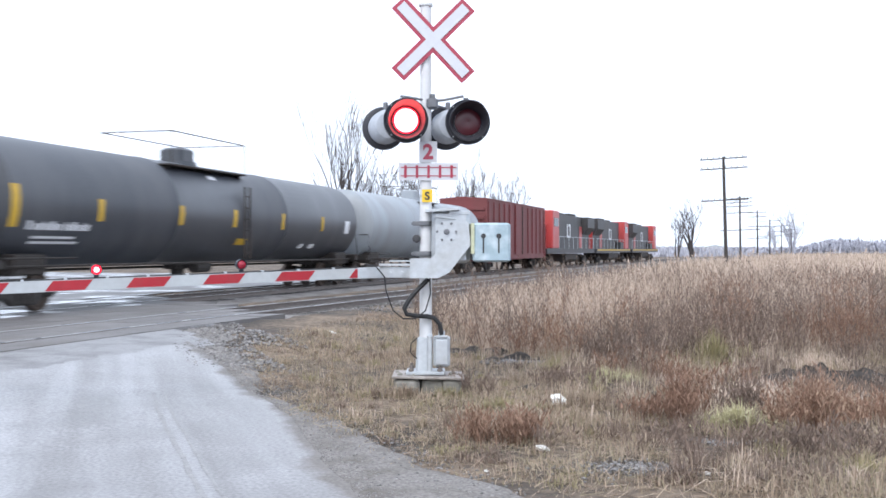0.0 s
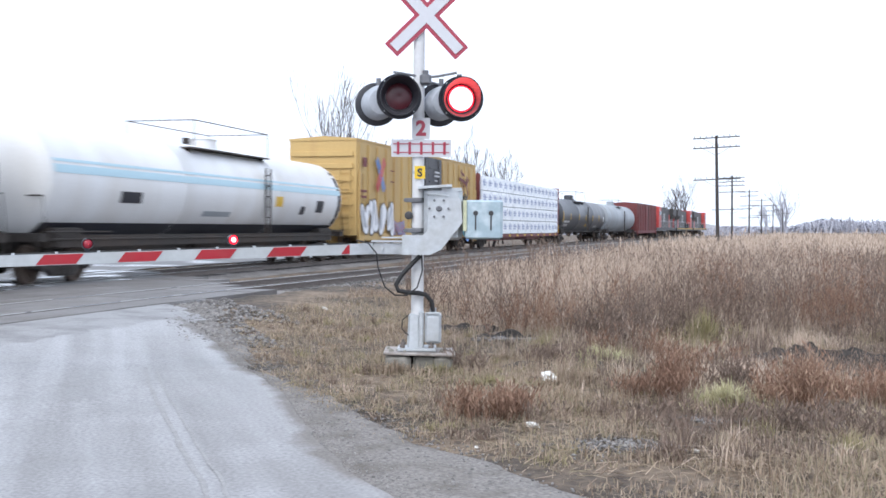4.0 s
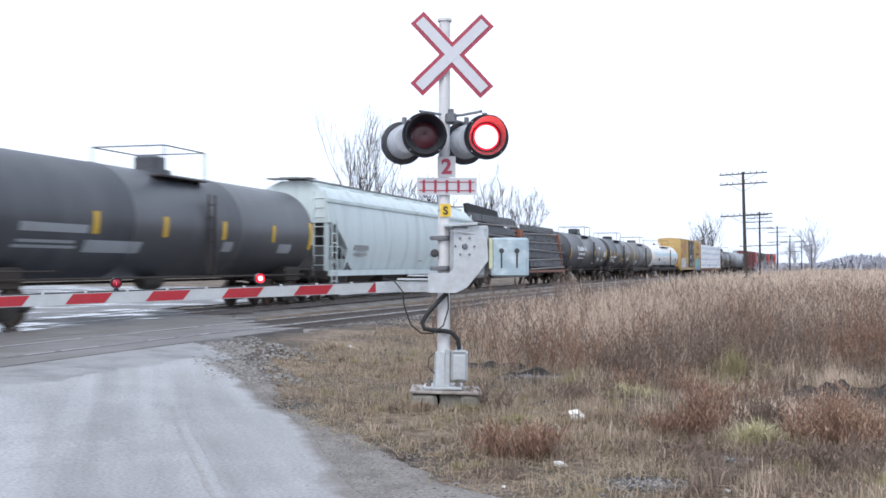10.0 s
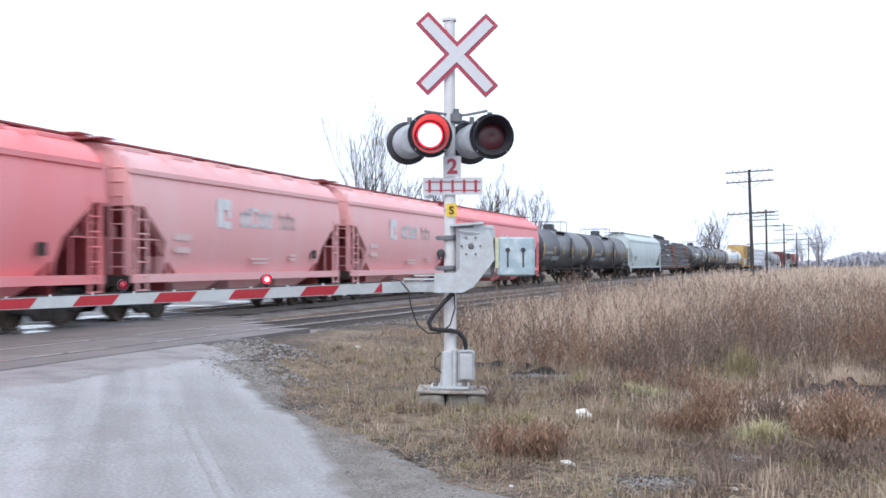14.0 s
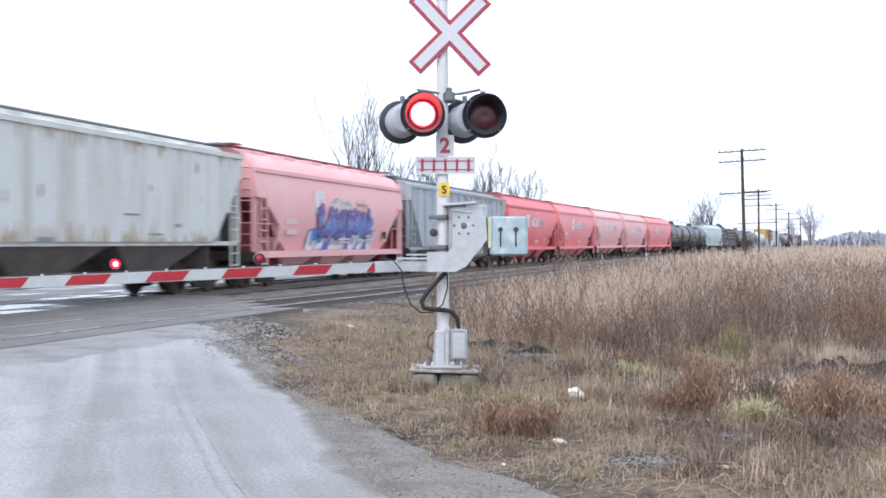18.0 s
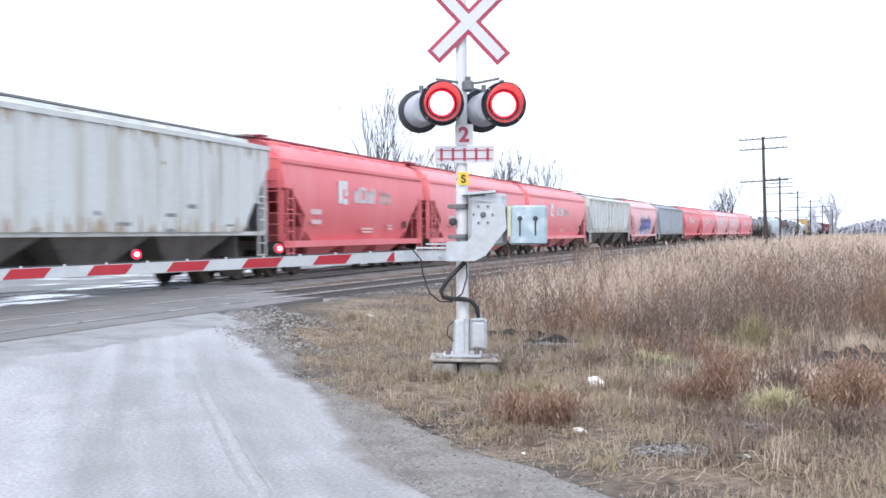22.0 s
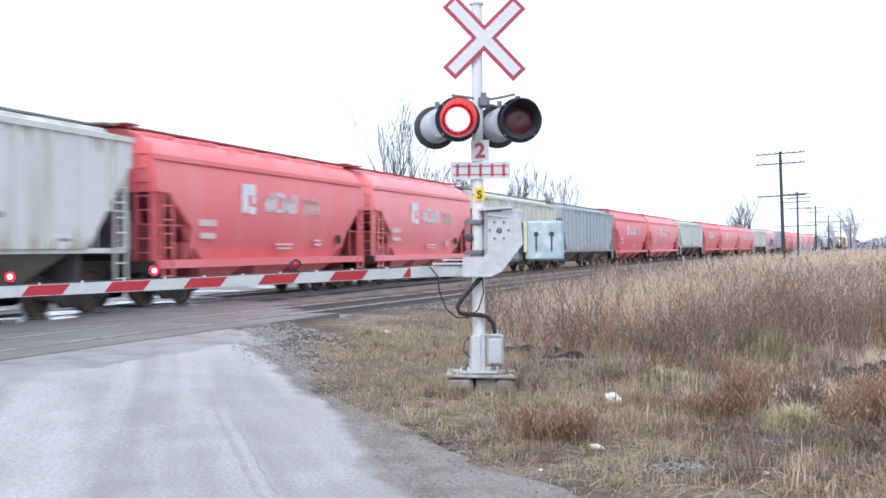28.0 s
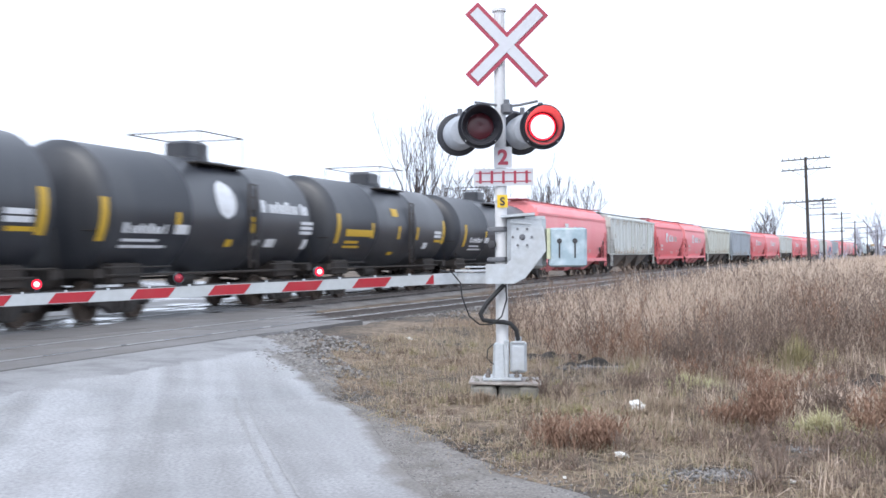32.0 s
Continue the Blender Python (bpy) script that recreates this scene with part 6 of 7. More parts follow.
    seq = [(-204.1, potash(0)), (-223.1, potash(1)), (-237.65, potash(1)), (-252.3, potash(0)), (-267.1, potash(2)), (-282.0, ribbed(2, "grey-blue ribbed covered hopper car")),
           (-300.5, potash(1)), (-315.7, ribbed(0, "weathered pale grey ribbed covered hopper car")), (-334.5, potash(0)), (-352.6, potash(0)), (-371.2, potash(2)),
           (-386.0, ribbed(0, "weathered rust-streaked grey ribbed covered hopper car")), (-403.7, potash(0)), (-421.1, potash(2)), (-436.6, ribbed(2, "grey-blue ribbed covered hopper car")),
           (-454.9, ribbed(1, "cream ribbed covered hopper car with rust streaks")), (-472.7, potash(0)), (-485.8, potash(2)), (-500.3, ribbed(0, "dusty grey ribbed covered hopper car")),
           (-518.0, potash(0)), (-536.2, None)]
    for (a, make), (b, _) in zip(seq, seq[1:]):
        put(a, b, make)
        if a == -300.5:
            gcar = CARS[-1][0]
            def curve(z):
                return -(1.58 - 0.33 * ((z - 2.7) / 1.6) ** 2) - 0.02
            graffiti(gcar, -3.2, 3.6, 1.25, 1.9, curve, m_spray["blue"], m_spray["white"], m_spray["grey"], 23, "white sprayed base of the letters", 7, False, m_spray["blue"])
            graffiti(gcar, -2.5, 3.2, 1.6, 2.9, lambda z: curve(z) - 0.025, m_spray["navy"], m_spray["violet"], m_spray["lilac"], 21, "violet and blue sprayed letters", 8, True, m_spray["blue"])
    syrup = [(-5.2, 1.85, 0.26, 1.0, "y"), (-2.3, 2.1, 0.2, 0.5, "y"), (1.4, 2.15, 0.2, 0.45, "y"), (-3.6, 2.05, 1.7, 0.24, "w"), (-2.1, 2.05, 0.6, 0.24, "w"), (-3.7, 1.85, 1.4, 0.07, "w"), (-3.5, 1.7, 1.8, 0.07, "w"), (0.0, 2.5, 1.0, 1.05, "o"),
             (3.2, 2.75, 2.7, 0.36, "w"), (4.7, 2.15, 0.8, 0.1, "w"), (4.7, 2.3, 0.8, 0.1, "w"), (4.7, 2.45, 0.8, 0.1, "w"), (4.8, 1.7, 0.3, 0.3, "w"), (2.6, 1.75, 0.6, 0.24, "w"), (0.3, 1.75, 0.35, 0.2, "y"), (1.8, 1.8, 0.3, 0.16, "w")]
    gold = [(-5.1, 1.9, 0.26, 1.0, "y"), (-3.4, 2.15, 2.2, 0.24, "y"), (-2.3, 2.1, 0.2, 0.55, "y"), (-3.9, 1.9, 1.1, 0.1, "y"), (-3.8, 1.75, 1.3, 0.08, "y"), (-0.2, 2.95, 0.6, 0.3, "y"), (0.2, 2.1, 0.22, 0.5, "y"), (2.1, 2.1, 0.22, 0.5, "y"),
            (4.4, 2.2, 0.8, 0.12, "w"), (4.4, 2.36, 0.8, 0.12, "w"), (4.5, 2.02, 0.8, 0.1, "y"), (5.1, 1.95, 0.26, 1.0, "y"), (3.2, 1.75, 0.5, 0.24, "w"), (0.0, 1.5, 0.5, 0.12, "y")]
    for a, b, mk, lb in ((-536.2, -550.1, syrup, "black tank car with a white round emblem"), (-550.1, -562.6, gold, "black tank car with gold stencils"),
                         (-562.6, -574.4, syrup, "black tank car with a white round emblem"), (-574.4, -587.2, gold, "black tank car with gold stencils")):
        put(a, b, lambda L: tank(L, 1.62, m_tankn, lb, size=1.1, marks=mk))
    return spots


SPOTS = build_train()


# ---- vegetation ----
def foliage(name, stops, rough=0.85, wave=True):
    """Dry stems: each its own shade out of a row of colours."""
    mat = bpy.data.materials.new(name)
    mat.use_nodes = True
    n, l = mat.node_tree.nodes, mat.node_tree.links
    b = n["Principled BSDF"]
    b.inputs["Roughness"].default_value = rough
    b.inputs["Specular IOR Level"].default_value = 0.25
    geo = n.new("ShaderNodeNewGeometry")
    co = n.new("ShaderNodeTexCoord")
    patch = n.new("ShaderNodeTexNoise")
    patch.inputs["Scale"].default_value, patch.inputs["Detail"].default_value = 0.35, 3
    l.new(co.outputs["Object"], patch.inputs["Vector"])
    add = n.new("ShaderNodeMath")
    add.operation = "MULTIPLY_ADD"
    add.inputs[1].default_value = 0.55
    pm = n.new("ShaderNodeMapRange")
    pm.inputs["From Min"].default_value, pm.inputs["From Max"].default_value = 0.3, 0.7
    pm.inputs["To Max"].default_value = 0.45
    l.new(patch.outputs["Fac"], pm.inputs["Value"])
    l.new(geo.outputs["Random Per Island"], add.inputs[0])
    l.new(pm.outputs[0], add.inputs[2])
    ramp = n.new("ShaderNodeValToRGB")
    ramp.color_ramp.elements.remove(ramp.color_ramp.elements[0])
    for k, c in enumerate(stops):
        e = ramp.color_ramp.elements[0] if k == 0 else ramp.color_ramp.elements.new(k / (len(stops) - 1))
        e.position, e.color = k / (len(stops) - 1), (*c, 1)
    l.new(add.outputs[0], ramp.inputs[0])
    l.new(ramp.outputs[0], b.inputs["Base Color"])
    tr = n.new("ShaderNodeBsdfTranslucent")
    l.new(ramp.outputs[0], tr.inputs["Color"])
    mix = n.new("ShaderNodeMixShader")
    mix.inputs[0].default_value = 0.25
    l.new(b.outputs[0], mix.inputs[1])
    l.new(tr.outputs[0], mix.inputs[2])
    l.new(mix.outputs[0], n["Material Output"].inputs["Surface"])
    return mat


m_straw = foliage("dry_straw_grass", [(0.2, 0.152, 0.122), (0.4, 0.31, 0.243), (0.58, 0.462, 0.37), (0.7, 0.578, 0.485), (0.32, 0.242, 0.191)])
m_short = foliage("short_mixed_grass", [(0.13, 0.099, 0.077), (0.3, 0.226, 0.168), (0.48, 0.383, 0.295), (0.27, 0.236, 0.15), (0.6, 0.493, 0.399)])
m_weed = foliage("brown_weed_stems", [(0.095, 0.074, 0.063), (0.18, 0.134, 0.11), (0.28, 0.207, 0.166), (0.14, 0.111, 0.097), (0.4, 0.31, 0.242)])
m_redweed = foliage("reddish_weed", [(0.1, 0.065, 0.049), (0.215, 0.128, 0.092), (0.33, 0.21, 0.152), (0.5, 0.373, 0.273)])
m_green = foliage("yellow_green_tuft", [(0.34, 0.33, 0.17), (0.55, 0.51, 0.32), (0.68, 0.63, 0.45)])
m_olive = foliage("olive_grass", [(0.2, 0.18, 0.095), (0.33, 0.29, 0.16), (0.45, 0.38, 0.25)])
rng = np.random.default_rng(7)


def height_at(x, y):
    return np.array([ground_z(a, b) for a, b in zip(x, y)])


def blades(x, y, z, h, w, lean, droop=0.35):
    """Bent three-part blades as arrays of vertices and faces."""
    n = len(x)
    az = rng.uniform(0, math.tau, n)
    dx, dy = np.cos(az), np.sin(az)
    wx, wy = -dy * w / 2, dx * w / 2
    tilt = np.abs(rng.normal(0, lean, n))
    v = np.zeros((n, 5, 3))
    for k, (f, o, ww) in enumerate(((0, 0, 1), (0, 0, -1), (0.55, 0.35, 0.8), (0.55, 0.35, -0.8), (1.0, 1.0, 0))):
        run = tilt * h * o
        v[:, k, 0] = x + dx * run + wx * ww
        v[:, k, 1] = y + dy * run + wy * ww
        v[:, k, 2] = z + h * f * (1 - droop * tilt * o)
    base = (np.arange(n) * 5)[:, None]
    tri = np.concatenate([base + np.array([[0, 1, 3]]), base + np.array([[0, 3, 2]]), base + np.array([[2, 3, 4]])], axis=0)
    return v.reshape(-1, 3), tri


def stems(points_a, points_b, wa, wb):
    """Thin flat stems from a to b."""
    n = len(points_a)
    az = rng.uniform(0, math.tau, n)
    side = np.stack([np.cos(az), np.sin(az), np.zeros(n)], -1)
    v = np.stack([points_a - side * wa[:, None], points_a + side * wa[:, None], points_b + side * wb[:, None], points_b - side * wb[:, None]], 1).reshape(-1, 3)
    base = (np.arange(n) * 4)[:, None]
    return v, np.concatenate([base + np.array([[0, 1, 2]]), base + np.array([[0, 2, 3]])], axis=0)


def arrays_to(name, chunks, mat, label, category, kind="stuff", parent=None):
    vs, ts, k = [], [], 0
    for v, t in chunks:
        vs.append(v)
        ts.append(t + k)
        k += len(v)
    v, t = np.concatenate(vs), np.concatenate(ts)
    me = bpy.data.meshes.new(name)
    me.vertices.add(len(v))
    me.vertices.foreach_set("co", v.astype(np.float32).ravel())
    me.loops.add(len(t) * 3)
    me.loops.foreach_set("vertex_index", t.astype(np.int32).ravel())
    me.polygons.add(len(t))
    me.polygons.foreach_set("loop_start", np.arange(0, len(t) * 3, 3, dtype=np.int32))
    me.update(calc_edges=True)
    me.materials.append(mat)
    ob = new(name, me)
    if parent:
        ob.parent = parent
    return tagged(ob, label, category, kind=kind)


def clearance(x, y):
    """How far right of the gravel, as arrays."""
    py = np.array([2, 5.2, 6.9, 7.6, 8.0, 8.7, 9.5, 10.5, 12.7, 17, 20.6, 23.7, 40])
    px = np.array([1.9, 1.2, 0.6, 0.18, -0.24, -0.66, -1.12, -1.75, -2.45, -3.5, -4.4, -3.9, -1.0])
    return x - np.interp(y, py, px)


def off_array(x, y):
    near = LINE[(LINE[:, 0] > -60) & (LINE[:, 0] < 400)]
    i = np.argmin((near[None, :, 1] - x[:, None]) ** 2 + (near[None, :, 2] - y[:, None]) ** 2, axis=1)
    h = np.array([heading(s) for s in near[i, 0]])
    return (x - near[i, 1]) * np.cos(h) - (y - near[i, 2]) * np.sin(h)


def wobble(x, y, f, o=0.0):
    return np.array([noise.noise(Vector((a * f, b * f, o))) for a, b in zip(x, y)])


def scatter(n, x0, x1, y0, y1, power=1.0):
    return rng.uniform(x0, x1, n), y0 + (y1 - y0) * rng.uniform(0, 1, n) ** power


def in_view(x, y, pad=1.5):
    return (x < 0.52 * y + pad) & (x > -0.5 * y - pad)


TALL_Y = (np.array([-5, -1, 0.1, 0.6, 1.4, 2.0, 2.9, 3.7, 5.0, 8, 14]), np.array([24, 22.5, 19.6, 15.9, 15.4, 14.6, 14.9, 15.9, 16.8, 16.5, 15.5]))
# bare places without grass: middle and half sizes
BARE = ((1.42, 7.85, 0.46, 0.28), (0.5, 16.1, 0.62, 0.36), (1.1, 15.1, 0.42, 0.28), (5.2, 13.75, 1.05, 0.5), (2.45, 9.05, 0.52, 0.2), (1.2, 12.7, 0.4, 0.2), (-0.207, 12.33, 0.44, 0.36))


def grown(x, y):
    """False on the bare places, with frayed rims."""
    ok = np.ones(len(x), bool)
    w = 1 + 0.9 * wobble(x, y, 3.0, 17) + rng.normal(0, 0.12, len(x))
    for cx, cy, rx, ry in BARE:
        ok &= ((x - cx) / rx) ** 2 + ((y - cy) / ry) ** 2 > w
    return ok


def tall_start(x):
    return np.interp(x, *TALL_Y)


def short_grass():
    x, y = scatter(150000, -5.5, 9.5, 6.0, 25.0, 1.35)
    c = clearance(x, y)
    bare = wobble(x, y, 1.1, 4) + 0.4 * wobble(x, y, 3.2, 6)
    ok = in_view(x, y) & (c > rng.normal(0.12, 0.16, len(x))) & (off_array(x, y) > 8.6 + 0.8 * bare) & (bare > -0.26 + rng.normal(0, 0.1, len(x)))
    ok &= grown(x, y)
    x, y, c, bare = x[ok], y[ok], c[ok], bare[ok]
    h = rng.uniform(0.03, 0.12, len(x)) * (1 + 1.1 * np.clip(bare + 0.1, 0, 1)) * np.clip(0.45 + c * 0.5, 0.5, 1.35)
    z = height_at(x, y)
    w = rng.uniform(0.005, 0.011, len(x))
    arrays_to("short_grass", [blades(x, y, z - 0.01, h, w, 1.2)], m_short, "short trampled brown and olive grass", "grass")
    # thin upright straws of last summer
    x, y = scatter(8000, -4.5, 9.0, 8.5, 22.0, 1.0)
    ok = in_view(x, y) & (clearance(x, y) > 0.9 + rng.uniform(0, 1.2, len(x))) & (off_array(x, y) > 9.8) & (wobble(x, y, 0.6, 9) > -0.05) & grown(x, y)
    x, y = x[ok], y[ok]
    right = np.clip(x / 4.0, 0, 1)
    arrays_to("thin_straws", [blades(x, y, height_at(x, y), rng.uniform(0.1, 0.32, len(x)) * (0.7 + 0.6 * right), rng.uniform(0.004, 0.008, len(x)), 0.45)], m_straw, "thin upright dry straws", "grass")


def drifts(x, y):
    """Where dark weeds stand among the straw: along the near rim and in a wide drift."""
    rim = np.exp(-((y - tall_start(x) - 0.7) / 1.4) ** 2) * np.clip((x + 0.9) / 0.6, 0, 1) * (0.9 + 0.4 * wobble(x, y, 0.7, 41))
    wide = np.exp(-(((x - 8.0) / 4.0) ** 4 + ((y - 18.6) / 2.9) ** 4))
    tail = 0.85 * np.exp(-(((x - 12) / 4.5) ** 2 + ((y - 25.5) / 4.0) ** 2))
    return np.maximum(np.maximum(rim, wide), tail)


def tall_grass():
    chunks = []
    for n, y0, y1, w0, hh in ((120000, 13.5, 24, 0.0056, 0.95), (76000, 22, 42, 0.0115, 1.1), (34000, 40, 90, 0.045, 1.2), (16000, 88, 260, 0.12, 1.2)):
        x, y = scatter(n, -3, 0.52 * y1 + 2, y0, y1)
        off = off_array(x, y)
        edge = 9.3 if y1 < 50 else 9.0
        near = y1 < 50
        gap = wobble(x, y, 1.3, 31) + 0.6 * wobble(x, y, 3.1, 33) if near else np.ones(n)
        ok = in_view(x, y, 1.0) & (off > edge + wobble(x, y, 0.5, 2)) & (y > tall_start(x) + 1.1 * wobble(x, y, 0.9, 5) + rng.normal(0, 0.4, n))
        ok &= (gap > -0.3 + rng.normal(0, 0.22, n)) & (rng.random(n) > 0.66 * drifts(x, y)) & grown(x, y)
        x, y, off = x[ok], y[ok], off[ok]
        big = wobble(x, y, 0.25, 11)
        ramp = np.clip((y - tall_start(x)) / 2.2, 0.3, 1) * np.clip((off - edge) / 4, 0.45, 1)
        h = rng.uniform(0.3, 1.15, len(x)) * hh * (1 + 0.35 * big + 0.5 * wobble(x, y, 1.3, 31) + 0.35 * wobble(x, y, 2.9, 13)) * ramp
        chunks.append(blades(x, y, height_at(x, y) if near else np.zeros(len(x)), h, rng.uniform(0.6, 1.4, len(x)) * w0, 0.42))
        # seed heads
        k = rng.random(len(x)) < 0.12
        a = np.stack([x[k] + rng.normal(0, 0.05, k.sum()), y[k], h[k] * 0.86], -1)
        b = a + np.stack([rng.normal(0, 0.05, k.sum()), rng.normal(0, 0.05, k.sum()), rng.uniform(0.1, 0.22, k.sum())], -1)
        chunks.append(stems(a, b, np.full(k.sum(), w0 * 0.9), np.full(k.sum(), w0 * 0.3)))
    arrays_to("tall_grass", chunks, m_straw, "tall dry straw-coloured grass covering the field", "grass")


def branched(x, y, h, kids):
    """Twiggy weeds: a stem, side shoots and seed clusters at their tips."""
    z = height_at(x, y)
    a = np.stack([x, y, z], -1)
    tip = a + np.stack([rng.normal(0, 0.22, len(x)) * h, rng.normal(0, 0.22, len(x)) * h, h], -1)
    fat = 0.5 + y / 28.0
    chunks = [stems(a, tip, 0.006 * fat, 0.003 * fat)]
    for k in range(kids):
        f = rng.uniform(0.15, 0.97, len(x))
        p = a + (tip - a) * f[:, None]
        az = rng.uniform(0, math.tau, len(x))
        ln = rng.uniform(0.12, 0.5, len(x)) * (1.1 - 0.5 * f) * np.clip(h, 0.4, 1)
        q = p + np.stack([np.cos(az) * ln * 0.6, np.sin(az) * ln * 0.6, ln * 0.75], -1)
        chunks.append(stems(p, q, 0.0035 * fat, 0.002 * fat))
        r = q + np.stack([rng.normal(0, 0.02, len(x)), rng.normal(0, 0.02, len(x)), np.full(len(x), 0.04)], -1)
        chunks.append(stems(q, r, 0.009 * fat, 0.005 * fat))
    return chunks


def weeds():
    """Branched brown weeds with seed clusters, in drifts and as single tall stalks."""
    x, y = scatter(14500, -1, 16, 13.0, 31, 1.0)
    d = drifts(x, y) * np.clip(1 + 1.1 * wobble(x, y, 0.8, 21) + 0.6 * wobble(x, y, 2.2, 23), 0, 1.5)
    ok = in_view(x, y, 0.5) & (off_array(x, y) > 9.8) & (y > tall_start(x) - 0.5 + 0.6 * wobble(x, y, 1.2, 29)) & (d > rng.uniform(0.08, 1.25, len(x))) & grown(x, y)
    x, y = x[ok], y[ok]
    h = rng.uniform(0.4, 1.15, len(x)) * np.clip(0.55 + (y - tall_start(x)) / 2.5, 0.5, 1) * (1 + 0.3 * wobble(x, y, 1.0, 25))
    red = wobble(x, y, 0.6, 27) > 0.12
    arrays_to("dry_weeds", branched(x[~red], y[~red], h[~red], 13), m_weed, "branched dark brown dry weeds among the tall grass", "weeds")
    arrays_to("dry_weeds", branched(x[red], y[red], h[red], 13), m_redweed, "branched reddish dry weeds among the tall grass", "weeds")
    x, y = scatter(900, -1, 16, 14.0, 38, 1.0)
    ok = in_view(x, y, 0.5) & (off_array(x, y) > 10.2) & (y > tall_start(x) + 0.2)
    x, y = x[ok], y[ok]
    arrays_to("weed_stalks", branched(x, y, rng.uniform(0.8, 1.4, len(x)), 9), m_weed, "single dark weed stalks above the straw", "weeds")


def clump(name, x, y, r, n, h0, h1, mat, label, lean=0.5, w=0.01):
    """A ragged tuft: blades thinning outwards, with a few long stems."""
    a = rng.uniform(0, math.tau, n)
    d = r * np.abs(rng.normal(0, 0.55, n))
    px, py = x + np.cos(a) * d * 1.25, y + np.sin(a) * d * 0.8
    h = rng.uniform(h0, h1, n) * np.clip(1.15 - 0.55 * d / r, 0.3, 1.2) * (0.8 + 0.5 * wobble(px, py, 2.5, 3))
    arrays_to(name, [blades(px, py, height_at(px, py), h, rng.uniform(0.6, 1.4, n) * w, lean)], mat, label, "grass clump", kind="stuff")


def weed_bush(x, y, r, n, h, label, mat):
    """A ragged low bush: several leaning bunches of twiggy stems."""
    px, py, hh = [], [], []
    for k in range(6):
        cx, cy, m = x + rng.normal(0, 0.55) * r * 1.3, y + rng.normal(0, 0.45) * r, int(n / 6)
        px.append(cx + rng.normal(0, 0.28, m) * r)
        py.append(cy + rng.normal(0, 0.28, m) * r)
        hh.append(h * rng.uniform(0.55, 1.1) * rng.uniform(0.35, 1.1, m))
    arrays_to("weed_bush", branched(np.concatenate(px), np.concatenate(py), np.concatenate(hh), 9), mat, label, "weed bush", kind="stuff")


short_grass()
tall_grass()
weeds()
weed_bush(0.55, 9.0, 0.3, 110, 0.27, "low reddish brown weed bush in the short grass", m_redweed)
weed_bush(2.15, 9.9, 0.26, 130, 0.48, "red-brown weed bush beside a pale green tuft", m_redweed)
weed_bush(3.5, 9.6, 0.34, 160, 0.5, "dark red-brown weed bush beside a pale green tuft", m_redweed)
weed_bush(3.9, 10.1, 0.4, 120, 0.5, "red-brown weed bush in the rough grass", m_redweed)
weed_bush(3.0, 10.6, 0.3, 50, 0.4, "brown weed bush behind the pale green tuft", m_weed)
weed_bush(4.6, 11.6, 0.5, 90, 0.5, "brown weed bush by the earth heap", m_weed)
weed_bush(1.35, 12.8, 0.4, 50, 0.22, "sparse dark weed bush behind the litter", m_weed)
weed_bush(0.25, 12.2, 0.2, 24, 0.28, "thin brown weeds beside the signal foundation", m_weed)
weed_bush(2.5, 15.6, 0.4, 90, 0.85, "twiggy pale brown weed bush before the tall grass", m_weed)
weed_bush(3.3, 13.4, 0.5, 70, 0.45, "reddish weed bush before the tall grass", m_redweed)
weed_bush(1.7, 8.6, 0.5, 40, 0.2, "sparse dark weed bush in the short grass", m_weed)
weed_bush(3.0, 8.5, 0.5, 70, 0.26, "sparse dark weed bush by the wet patch", m_weed)
weed_bush(3.8, 8.6, 0.5, 70, 0.28, "sparse dark weed bush in the rough grass", m_weed)
clump("grass_tuft", 2.72, 9.65, 0.28, 420, 0.22, 0.46, m_green, "pale yellow-green grass tuft", 0.9, 0.012)
clump("grass_tuft", 4.1, 8.6, 0.25, 160, 0.06, 0.16, m_green, "small green grass tuft", 1.0, 0.01)
clump("grass_tuft", 0.65, 11.05, 0.6, 420, 0.05, 0.14, m_olive, "olive grass patch beside the litter", 1.1, 0.009)
clump("grass_tuft", 2.1, 13.2, 0.5, 360, 0.12, 0.28, m_green, "yellowish grass tuft below the tall grass", 1.1, 0.01)
clump("grass_tuft", 4.3, 16.2, 0.9, 900, 0.25, 0.6, m_olive, "olive green grass tuft before the dark weeds", 0.7, 0.011)
clump("grass_tuft", 5.6, 15.6, 0.9, 600, 0.2, 0.5, m_straw, "pale straw tuft before the dark weeds", 0.8, 0.011)
clump("straw_clump", 3.5, 11.4, 0.7, 1000, 0.2, 0.5, m_straw, "pale dry straw clump", 0.9, 0.01)
clump("straw_clump", 4.2, 11.0, 0.6, 500, 0.2, 0.5, m_straw, "dry straw standing between the weed bushes", 0.8, 0.008)
clump("straw_clump", 1.55, 10.9, 0.5, 520, 0.1, 0.3, m_short, "low dry straw clump beside the litter", 1.0, 0.009)
clump("straw_clump", 1.2, 9.9, 0.5, 420, 0.08, 0.24, m_short, "brown grass round a low weed bush", 1.0, 0.008)
clump("grass_tuft", -0.45, 11.86, 0.3, 520, 0.1, 0.26, m_short, "brown grass at the foot of the signal foundation", 0.9, 0.008)
clump("grass_tuft", 0.08, 11.9, 0.3, 420, 0.07, 0.22, m_olive, "olive grass at the foot of the signal foundation", 0.9, 0.008)


